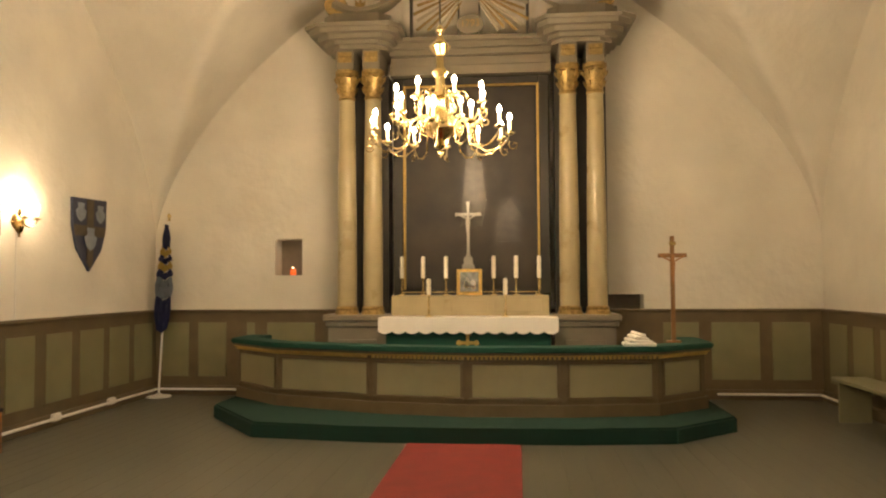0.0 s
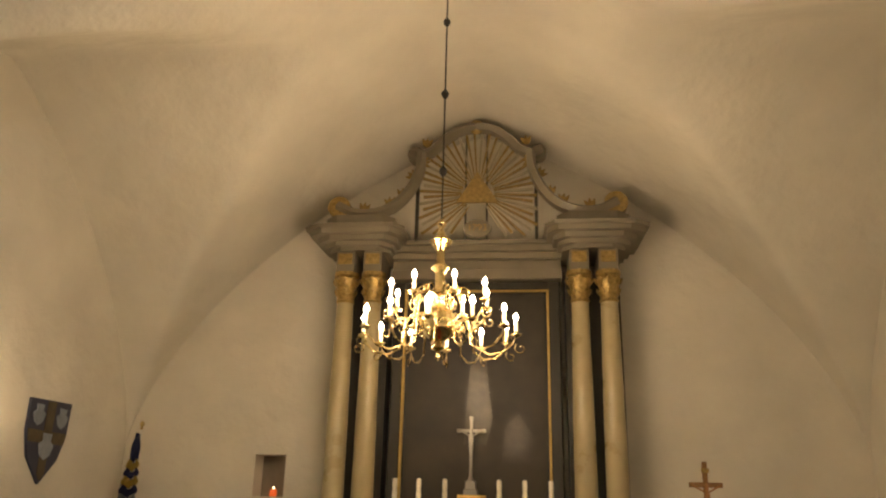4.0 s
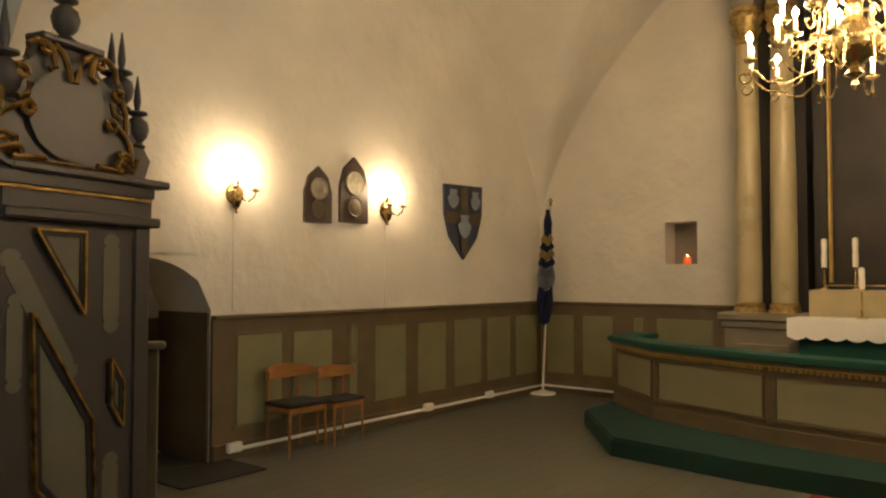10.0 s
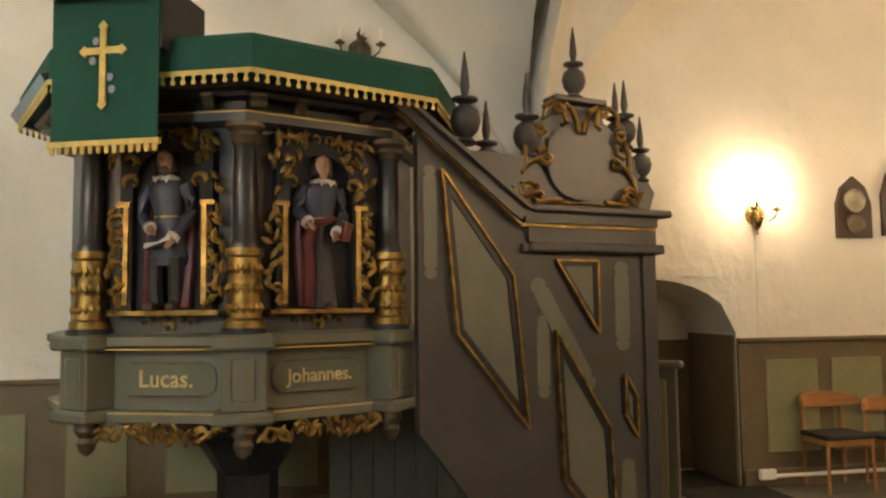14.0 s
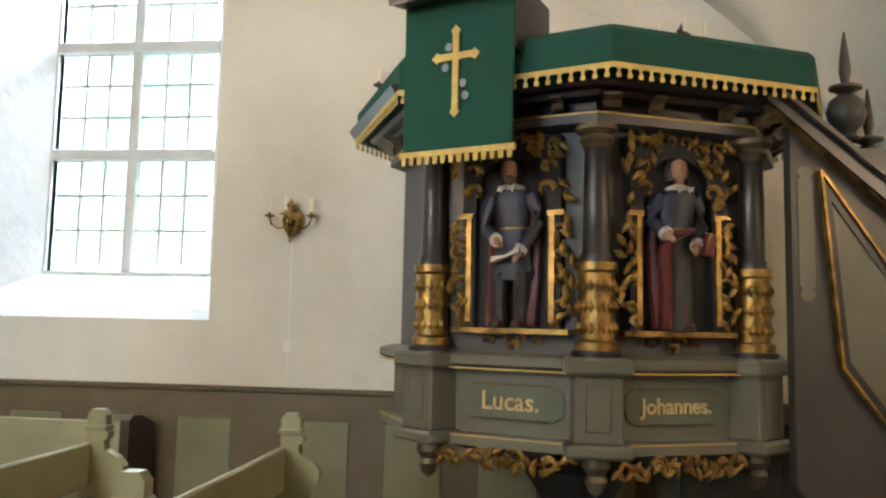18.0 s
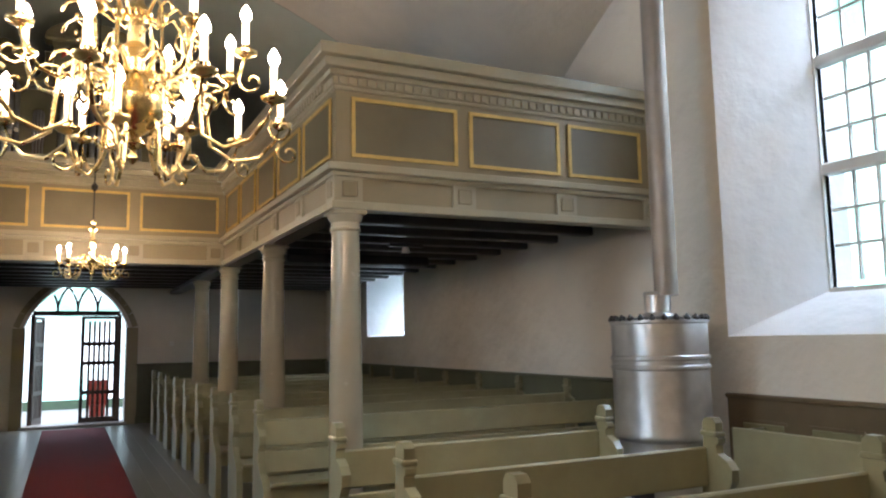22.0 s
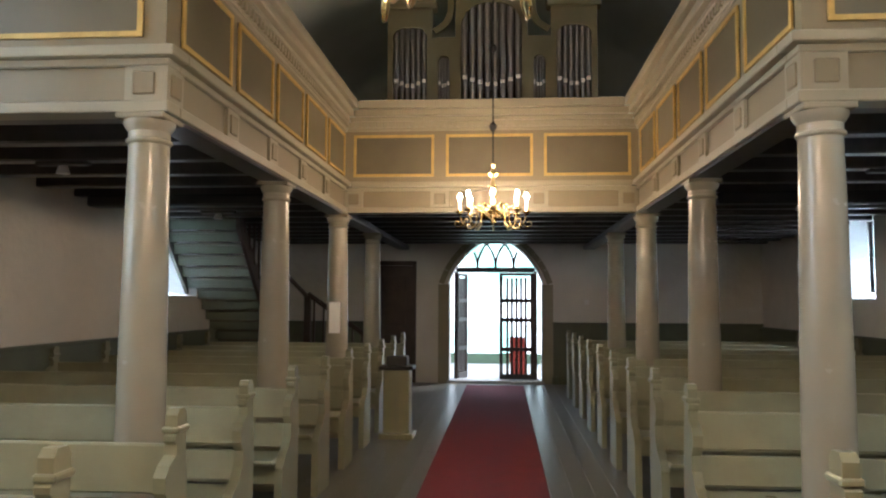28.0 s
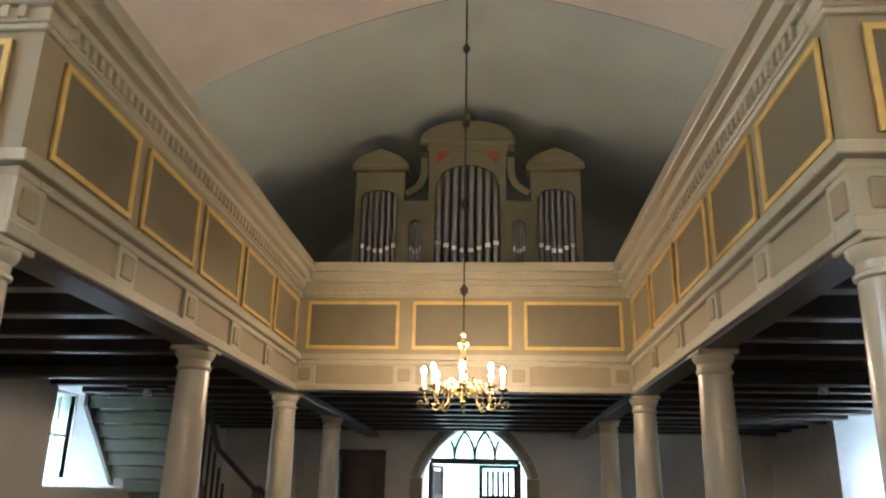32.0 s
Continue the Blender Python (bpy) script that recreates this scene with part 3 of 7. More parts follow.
def gallery_front(name, label, lay, length, ins, panels, studs, mitre0, mitre1):
    """A gallery front along its own x axis, its face to -y; ins: thickness; mitres: +1 where the mouldings run on round a corner."""
    g = tagged(part(name, block(0, length, 0.0, ins, 2.725, 3.285), GALLERY_FIELD, None, label, m=lay), kind="structure")
    for (z0, z1, out), nm in zip(TRIM_Z, TRIM_N):
        if nm == "parapet":
            continue
        a, b = -out * mitre0, length + out * mitre1
        part(nm, block(a, b, -out, ins, z0, z1, bevel=0.006 if out else 0), GREY_PAINT if nm != "frieze" else GALLERY_FIELD, g)
    step = 0.075
    bmd = bmesh.new()
    for i in range(int(length / step)):
        bx(bmd, i * step + 0.01, i * step + 0.045, -0.052, -0.03, 3.325, 3.38)
    tagged(part("dentils", bmd, GREY_PAINT, g), kind="stuff")
    for a, b in panels:
        part("panel", block(a, b, -0.008, 0.002, 2.785, 3.24), GALLERY_PANEL, g)
        w = 0.028
        bmf = bmesh.new()
        bx(bmf, a, b, -0.02, -0.002, 2.785, 2.785 + w)
        bx(bmf, a, b, -0.02, -0.002, 3.24 - w, 3.24)
        bx(bmf, a, a + w, -0.02, -0.002, 2.785 + w, 3.24 - w)
        bx(bmf, b - w, b, -0.02, -0.002, 2.785 + w, 3.24 - w)
        part("gilt_moulding", bmf, GILT_PAINT, g)
    for s in studs:
        part("frieze_block", block(s - 0.1, s + 0.1, -0.022, 0.001, 2.45, 2.63), GREY_PAINT, g)
        part("rosette_field", block(s - 0.06, s + 0.06, -0.03, -0.02, 2.48, 2.6, bevel=0.008), GALLERY_FIELD, g)
    return g


INS = 0.12
ln = GX + XN  # negative: width of the north gallery
wide = -XN - GX
gallery_front("gallery_front_north_east", "grey and olive gallery front with gilt panels", pose(-GX, GY, 0, 0, 0, 180), wide, INS, [(0.12, 1.0), (1.11, 1.97), (2.06, 2.84)], [0.1, 1.05, 2.02, 2.95], 1, 0)
wide_s = XS - GX
gallery_front("gallery_front_south_east", "grey and olive gallery front with gilt panels", pose(XS, GY, 0, 0, 0, 180), wide_s, INS, [(wide_s - q, wide_s - p) for p, q in ((0.12, 0.98), (1.08, 1.86), (1.95, 2.5))], [wide_s - 0.1, wide_s - 1.03, wide_s - 1.9], 0, 1)
side = GY - WGY
sp = [(0.14 + i * 0.86, 0.88 + i * 0.86) for i in range(5)]
gallery_front("gallery_front_north_side", "grey and olive gallery front with gilt panels", pose(-GX, WGY, 0, 0, 0, 90), side - INS, INS, [(a + 0.05, b + 0.05) for a, b in sp], [0.05 + 0.86 * i + 0.03 for i in range(1, 6)], -1, 0)
gallery_front("gallery_front_south_side", "grey and olive gallery front with gilt panels", pose(GX, GY - INS, 0, 0, 0, -90), side - INS, INS, [(a - 0.09, b - 0.09) for a, b in sp], [0.86 * i - 0.04 for i in range(0, 5)], 0, -1)
gallery_front("gallery_front_west", "grey and olive organ gallery front with gilt panels", pose(-GX, WGY, 0, 0, 0, 180) @ pose(-2 * GX, 0, 0), 2 * GX, INS, [(0.095, 0.97), (1.1, 2.03), (2.148, 3.06)], [0.1, 1.035, 2.09, 3.03], -1, -1)
# gallery floors and joists
floors = bmesh.new()
bx(floors, XN, -GX - INS, YW, GY - INS, 2.62, 2.7)
bx(floors, GX + INS, XS, YW, GY - INS, 2.62, 2.7)
bx(floors, -GX - INS, GX + INS, YW, WGY - INS, 2.62, 2.7)
gfl = struct("gallery_floor", floors, SOFFIT, "dark brown boarded underside of the galleries")
y = GY - 0.45
while y > YW + 0.2:
    for a, b in ((XN, -GX - INS), (GX + INS, XS)):
        part("joist", block(a, b, y - 0.07, y + 0.07, 2.46, 2.62, bevel=0.012), SOFFIT, gfl)
    if y < WGY - 0.4:
        part("joist", block(-GX - INS, GX + INS, y - 0.07, y + 0.07, 2.46, 2.62, bevel=0.012), SOFFIT, gfl)
    y -= 0.62
for sx in (-1, 1):
    part("edge_beam", block(sx * 1.66 - 0.1, sx * 1.66 + 0.1, YW, GY - 0.06, 2.376, 2.45, bevel=0.01), SOFFIT, gfl)

# ---- columns ----
col = thing("column", (1.655, -2.13, 0), "tall grey painted wooden column with a moulded capital", "column", "columns under the galleries")
part("shaft", lathe([(0.118, 0.1), (0.122, 0.5), (0.116, 1.2), (0.108, 1.8), (0.1, 2.23)], 28), COLUMN, col, smooth=True)
part("base", lathe([(0.16, 0), (0.16, 0.05), (0.135, 0.07), (0.13, 0.1)], 28), COLUMN, col, smooth=True)
part("capital", lathe([(0.1, 2.225), (0.112, 2.235), (0.114, 2.248), (0.103, 2.258), (0.102, 2.29), (0.114, 2.305), (0.126, 2.325), (0.128, 2.345)], 28), COLUMN, col, smooth=True)
part("abacus", block(-0.125, 0.125, -0.125, 0.125, 2.345, 2.376, bevel=0.006), COLUMN, col)
for sx in (-1, 1):
    for y in (-2.13, -4.33, -6.63, -8.85):
        if (sx, y) != (1, -2.13):
            copy_thing(col, pose(sx * 1.655, y, 0))
notice = tagged(part("notice_sheet", block(-0.06, 0.06, -0.004, 0.0, 0, 0.33), WHITE, m=pose(1.655, -6.63 + 0.125, 1.1, 0, 0, 180)), "white paper notice pinned to a column", "notice")

# ---- carpets and floorboards ----
tagged(part("carpet_runner", block(-0.49, 0.49, -11.75, 5.0, 0.001, 0.012, bevel=0.004), CARPET), "dark crimson carpet runner along the aisle", "carpet")
tagged(part("carpet_runner", block(-0.75, 0.3, 5.02, 8.85, 0.001, 0.012, bevel=0.004), CARPET_RED), "bright red carpet runner before the altar", "carpet")

# ---- pews ----
END = [(-0.07, 0), (0.3, 0), (0.3, 0.3), (0.29, 0.4), (0.24, 0.46), (0.17, 0.5), (0.11, 0.57), (0.1, 0.65), (0.135, 0.7), (0.14, 0.76), (0.105, 0.8), (0.045, 0.83), (0.04, 0.87), (0.06, 0.885), (0.06, 0.905), (0.045, 0.915), (0.045, 0.985), (0.025, 1.01), (-0.025, 1.01), (-0.045, 0.985), (-0.045, 0.8), (-0.06, 0.76), (-0.07, 0.6)]


def pew(at, length, label, group, rz=0, book=True):
    """A pew along its own x axis, its seat towards +y, its back to -y."""
    p = thing("pew", at, label, "pew", group, rz)
    outline = [(y, z) for y, z in END]
    for x in (0.0, length - 0.05):
        part("end_board", prism(outline, 0.05, None, Matrix(((0, 1, 0, x), (1, 0, 0, 0), (0, 0, 1, 0), (0, 0, 0, 1)))), PEW, p)
        part("end_cap", block(x - 0.012, x + 0.062, -0.055, 0.055, 0.915, 0.94, bevel=0.006), PEW, p)
    part("top_rail", block(0.05, length - 0.05, -0.05, -0.018, 0.66, 0.86, bevel=0.008), PEW_FACE, p)
    part("back_board", block(0.05, length - 0.05, -0.04, -0.016, 0.47, 0.63, bevel=0.006), PEW_FACE, p)
    part("seat", block(0.05, length - 0.05, -0.02, 0.33, 0.42, 0.45, bevel=0.01), PEW, p)
    part("seat_rail", block(0.05, length - 0.05, 0.24, 0.26, 0.3, 0.42), PEW, p)
    if book:
        part("book_ledge", block(0.05, length - 0.05, -0.17, -0.05, 0.72, 0.745, bevel=0.006), PEW, p)
    mid = length / 2
    part("leg", block(mid - 0.02, mid + 0.02, 0.0, 0.26, 0, 0.42), PEW, p)
    return p


LAB = "pale olive green painted wooden pew with carved ends"
long_n, long_s = -XN - 1.12 - 0.02, XS - 1.22 - 0.02
first_n = pew((-1.12 - long_n, -2.62, 0), long_n, LAB, "pews along the aisle")
first_s = pew((1.22, -2.5, 0), long_s, LAB, "pews along the aisle")
for i in range(1, 9):
    copy_thing(first_n, pose(-1.12 - long_n, -2.62 - 0.97 * i, 0))
    if i < 8:
        copy_thing(first_s, pose(1.22, -2.5 - 0.93 * i, 0))
short = pew((-2.9, -0.76, 0), 1.78, LAB, "short pews near the pulpit")
for y in (0.14, 1.04):
    copy_thing(short, pose(-2.9, y, 0, 0, 0, 0))
pew((-3.0, 1.92, 0), 1.45, LAB, "short pews near the pulpit")
wb = thing("wall_bench", (XN + 0.06, -0.45, 0), "olive green boxed bench with a dark end standing along the wall", "bench")
part("front_board", block(0.3, 0.33, -0.6, 0.82, 0.05, 0.76, bevel=0.008), PEW_FACE, wb)
part("end_board", prism([(0.02, 0), (0.36, 0), (0.36, 0.77), (0.3, 0.8), (0.2, 0.79), (0.02, 0.72)], 0.06, None, pose(0, 0.84, 0)), DARK_WOOD, wb, "dark brown shaped end")
part("far_end_board", block(0.02, 0.3, -0.6, -0.56, 0, 0.74), PEW, wb)
part("seat", block(0.0, 0.3, -0.56, 0.84, 0.4, 0.44, bevel=0.006), PEW, wb)
front = pew((1.14, -0.58, 0), 2.4, LAB, "front pews on the south side")
copy_thing(front, pose(1.14, 0.22, 0))
copy_thing(front, pose(1.14, -1.42, 0))

# ---- the altar end ----
def ring_path(pts, inset):
    """Offsets an open polyline in the plan to its left by inset."""
    out = []
    for i, p in enumerate(pts):
        a = Vector(pts[max(i - 1, 0)]); b = Vector(p); c = Vector(pts[min(i + 1, len(pts) - 1)])
        d1 = (b - a).normalized() if i else (c - b).normalized()
        d2 = (c - b).normalized() if i < len(pts) - 1 else d1
        n1, n2 = Vector((-d1.y, d1.x)), Vector((-d2.y, d2.x))
        n = (n1 + n2).normalized()
        out.append(b + n * (inset / max(0.3, n.dot(n1))))
    return out


def band(pts, w0, w1, z0, z1, bm=None):
    """A wall-like band along a polyline between two offsets and two heights."""
    bm = bm or bmesh.new()
    a, b = ring_path(pts, w0), ring_path(pts, w1)
    q = [[bm.verts.new((p.x, p.y, z)) for p in row] for row, z in ((a, z0), (b, z0), (b, z1), (a, z1))]
    for i in range(len(pts) - 1):
        for r in range(4):
            s = (r + 1) % 4
            bm.faces.new((q[r][i], q[r][i + 1], q[s][i + 1], q[s][i]))
    for i in (0, len(pts) - 1):
        bm.faces.new([q[r][i] for r in range(4)])
    return bm


RAIL = [(-3.03, 11.3), (-3.03, 10.68), (-2.36, 10.07), (-1.23, 9.64), (-0.24, 9.47), (0.72, 9.5), (1.66, 9.66), (2.24, 10.18), (2.24, 11.0)]
STEP = [(-3.1, 11.2), (-3.1, 10.1), (-2.3, 9.05), (-1.2, 8.9), (-0.2, 8.86), (0.8, 8.9), (1.72, 9.02), (2.42, 9.66), (2.42, 11.2)]
bm = bmesh.new()
lo = [bm.verts.new((x, y, 0.0)) for x, y in STEP]
hi = [bm.verts.new((x, y, 0.15)) for x, y in STEP]
bm.faces.new(lo)
bm.faces.new(list(reversed(hi)))
for i in range(len(STEP)):
    j = (i + 1) % len(STEP)
    bm.faces.new((lo[i], lo[j], hi[j], hi[i]))
bmesh.ops.bevel(bm, geom=[e for e in bm.edges if all(v.co.z > 0.1 for v in e.verts)], offset=0.02, segments=2, affect="EDGES")
step = struct("altar_step", bm, STEP_CARPET, "kneeling step covered in dark green carpet")
rail = thing("communion_rail", (0, 0, 0.15), "olive panelled communion rail with green cushion top", "altar rail")
down = pose(0, 0, -0.15)
part("rail_wall", band(RAIL, 0.0, 0.05, 0.15, 0.76), BROWN, rail, m=down)
part("base_board", band(RAIL, -0.03, 0.0, 0.15, 0.27), BROWN, rail, m=down)
part("gilt_fillet", band(RAIL, -0.05, -0.02, 0.745, 0.76), GILT_PAINT, rail, "gilt strip", m=down)
bmt = band(RAIL, -0.09, 0.2, 0.785, 0.84)
bmesh.ops.bevel(bmt, geom=list(bmt.edges), offset=0.012, segments=2, affect="EDGES")
part("cushion", bmt, CLOTH_GREEN, rail, "dark green velvet cushion", m=down)
part("top_board", band(RAIL, -0.06, 0.17, 0.76, 0.786), BROWN, rail, m=down)
teeth = bmesh.new()
for (xa, ya), (xb, yb) in zip(RAIL, RAIL[1:]):
    d = Vector((xb - xa, yb - ya)); L = d.length; d.normalize()
    ang = math.degrees(math.atan2(d.y, d.x))
    m0 = pose(xa, ya, 0, 0, 0, ang)
    for i in range(int(L / 0.045)):
        bx(teeth, i * 0.045 + 0.01, i * 0.045 + 0.032, -0.035, 0, 0.715, 0.745, m0)
    if L > 0.8:
        seg = [(0.06, L - 0.06)]
        if L < 0.9:
            seg = [(0.08, L - 0.08)]
    else:
        seg = [(0.1, L - 0.1)]
    for a, b in seg:
        part("panel", block(a, b, -0.012, 0.001, 0.34, 0.665, bevel=0.006), RAIL_PANEL, rail, m=down @ m0)
        for z0, z1 in ((0.315, 0.338), (0.667, 0.69)):
            part("moulding", block(a - 0.03, b + 0.03, -0.02, 0, z0, z1, bevel=0.005), BROWN, rail, m=down @ m0)
        for q in (a - 0.008, b + 0.008):
            part("moulding", block(q - 0.007, q + 0.007, -0.018, 0, 0.34, 0.665, bevel=0.004), BROWN, rail, m=down @ m0)
tagged(part("gilt_fringe", teeth, GILT_PAINT, rail, "row of small gilt teeth", m=down), kind="stuff")

# altar table
altar = thing("altar", (CA, 10.95, 0), "altar table with green frontal and white lace cloth", "altar")
part("body", block(-0.95, 0.95, -0.33, 0.42, 0.15, 1.05), CLOTH_GREEN, altar, "green frontal", m=pose(0, 0, 0))
part("plinth", block(-1.0, 1.0, -0.36, 0.32, 0.0, 0.16), BROWN, altar)
cl = bmesh.new()
bx(cl, -1.03, 1.03, -0.38, 0.32, 1.055, 1.085)
nseg = 13
for i in range(nseg):
    xa, xb = -1.03 + 2.06 * i / nseg, -1.03 + 2.06 * (i + 1) / nseg
    out = [(xa, 1.08), (xb, 1.08)] + [(xb + (xa - xb) * k / 6, 0.925 - 0.03 * math.sin(math.pi * k / 6)) for k in range(7)]
    prism(out, 0.012, cl, pose(0, -0.392 - 0.006 * (i % 2), 0))
for sx in (-1, 1):
    bx(cl, sx * 1.03 - 0.006, sx * 1.03 + 0.006, -0.38, 0.3, 0.92, 1.08)
tagged(part("altar_cloth", cl, LINEN, altar, "white linen cloth with scalloped lace edge"))
cr = bmesh.new()
bx(cr, -0.018, 0.018, -0.345, -0.332, 0.66, 0.9)
bx(cr, -0.1, 0.1, -0.346, -0.333, 0.775, 0.81)
for px, pz in ((-0.1, 0.792), (0.1, 0.792), (0, 0.9), (0, 0.66)):
    lathe([(0.002, -0.008), (0.032, -0.006), (0.032, 0.006), (0.002, 0.008)], 10, cr, pose(px, -0.34, pz, 90, 0, 0))
part("frontal_cross", cr, GILT_PAINT, altar, "gold embroidered cross")
part("retable", block(-0.95, 0.95, 0.05, 0.45, 1.085, 1.33, bevel=0.01), MARBLE, altar, "pale panelled shelf behind the table")
for a, b in ((-0.86, -0.3), (-0.22, 0.22), (0.3, 0.86)):
    part("retable_panel", block(a, b, 0.04, 0.051, 1.13, 1.28, bevel=0.006), MARBLE, altar)


def candle(at, stick, wax, label, group):
    c = thing("candlestick", at, label, "candlestick", group)
    part("stick", lathe([(0.045, 0), (0.045, 0.008), (0.015, 0.02), (0.01, 0.05), (0.016, 0.07), (0.008, 0.09), (0.008, stick - 0.02), (0.028, stick - 0.006), (0.028, stick)], 12), BRASS, c, smooth=True)
    part("candle", lathe([(0.024, stick), (0.027, stick + wax * 0.4), (0.022, stick + wax * 0.55), (0.027, stick + wax * 0.75), (0.024, stick + wax - 0.01), (0.004, stick + wax)], 12), CANDLE, c, "white wax candle", smooth=True)
    return c


tall = candle((CA - 0.83, 11.08, 1.33), 0.21, 0.27, "tall brass candlestick with white candle", "altar candles")
for x in (-0.57, -0.29, 0.29, 0.56, 0.835):
    copy_thing(tall, pose(CA + x, 11.08, 1.33))
low = candle((CA - 0.46, 10.72, 1.085), 0.26, 0.19, "slim brass candlestick with short white candle", "altar candles")
copy_thing(low, pose(CA + 0.435, 10.72, 1.085))
bar = tagged(part("brass_rod", tube([(CA - 0.82, 11.03, 1.372), (CA + 0.82, 11.03, 1.372)], 0.006), BRASS), "thin brass rod on small feet on the shelf", "rod")
for x in (-0.8, 0.8):
    part("rod_foot", block(CA + x - 0.01, CA + x + 0.01, 11.02, 11.04, 1.33, 1.372), BRASS, bar)
icon = thing("framed_icon", (CA - 0.01, 11.17, 1.33), "square icon in a bright gilt frame", "icon")
part("picture", block(-0.12, 0.12, -0.012, 0.02, 0.03, 0.29), PAINTING_LIGHT, icon)
bmf = bmesh.new()
for q in ((-0.155, -0.115, 0.0, 0.32), (0.115, 0.155, 0.0, 0.32), (-0.115, 0.115, 0.0, 0.035), (-0.115, 0.115, 0.285, 0.32)):
    bx(bmf, q[0], q[1], -0.03, 0.02, q[2], q[3], bevel=0.006)
part("frame", bmf, GOLD, icon)
fg = lathe([(0.002, 0), (0.035, 0.02), (0.03, 0.09), (0.018, 0.12), (0.002, 0.15)], 10, None, pose(-0.03, -0.012, 0.08) @ Matrix.Diagonal((1, 0.3, 1, 1)))
lathe([(0.002, 0), (0.03, 0.02), (0.035, 0.08), (0.002, 0.12)], 10, fg, pose(0.045, -0.012, 0.07) @ Matrix.Diagonal((1, 0.3, 1, 1)))
part("relief", fg, SILVER, icon, smooth=True)
cx = thing("altar_cross", (CA - 0.03, 11.31, 1.33), "silver crucifix on a stepped plinth", "crucifix")
part("plinth", bx(block(-0.075, 0.075, -0.06, 0.06, 0.0, 0.38, bevel=0.004), -0.055, 0.055, -0.045, 0.045, 0.38, 0.47), SILVER_DULL, cx)
bmc = lathe([(0.035, 0.47), (0.02, 0.52), (0.016, 0.6)], 8)
bx(bmc, -0.016, 0.016, -0.012, 0.012, 0.55, 1.14)
bx(bmc, -0.135, 0.135, -0.012, 0.012, 0.99, 1.022)
for px, pz in ((-0.14, 1.006), (0.14, 1.006), (0, 1.145)):
    bx(bmc, px - 0.022, px + 0.022, -0.014, 0.014, pz - 0.022, pz + 0.022, bevel=0.006)
part("cross", bmc, SILVER_DULL, cx)
bmc = lathe([(0.003, 0.0), (0.02, 0.08), (0.03, 0.22), (0.012, 0.26), (0.02, 0.3), (0.003, 0.33)], 8, None, pose(0, -0.02, 0.7) @ Matrix.Diagonal((1, 0.6, 1, 1)))
tube([(-0.11, -0.02, 1.0), (0, -0.02, 0.94), (0.11, -0.02, 1.0)], 0.01, 6, bmc)
part("relief_figure", bmc, SILVER_DULL, cx, smooth=True)

# ---- altarpiece ----
AY = 11.15
ap = thing("altarpiece", (CA, AY, 0), "tall grey and gilt baroque altarpiece with paired columns", "altarpiece")
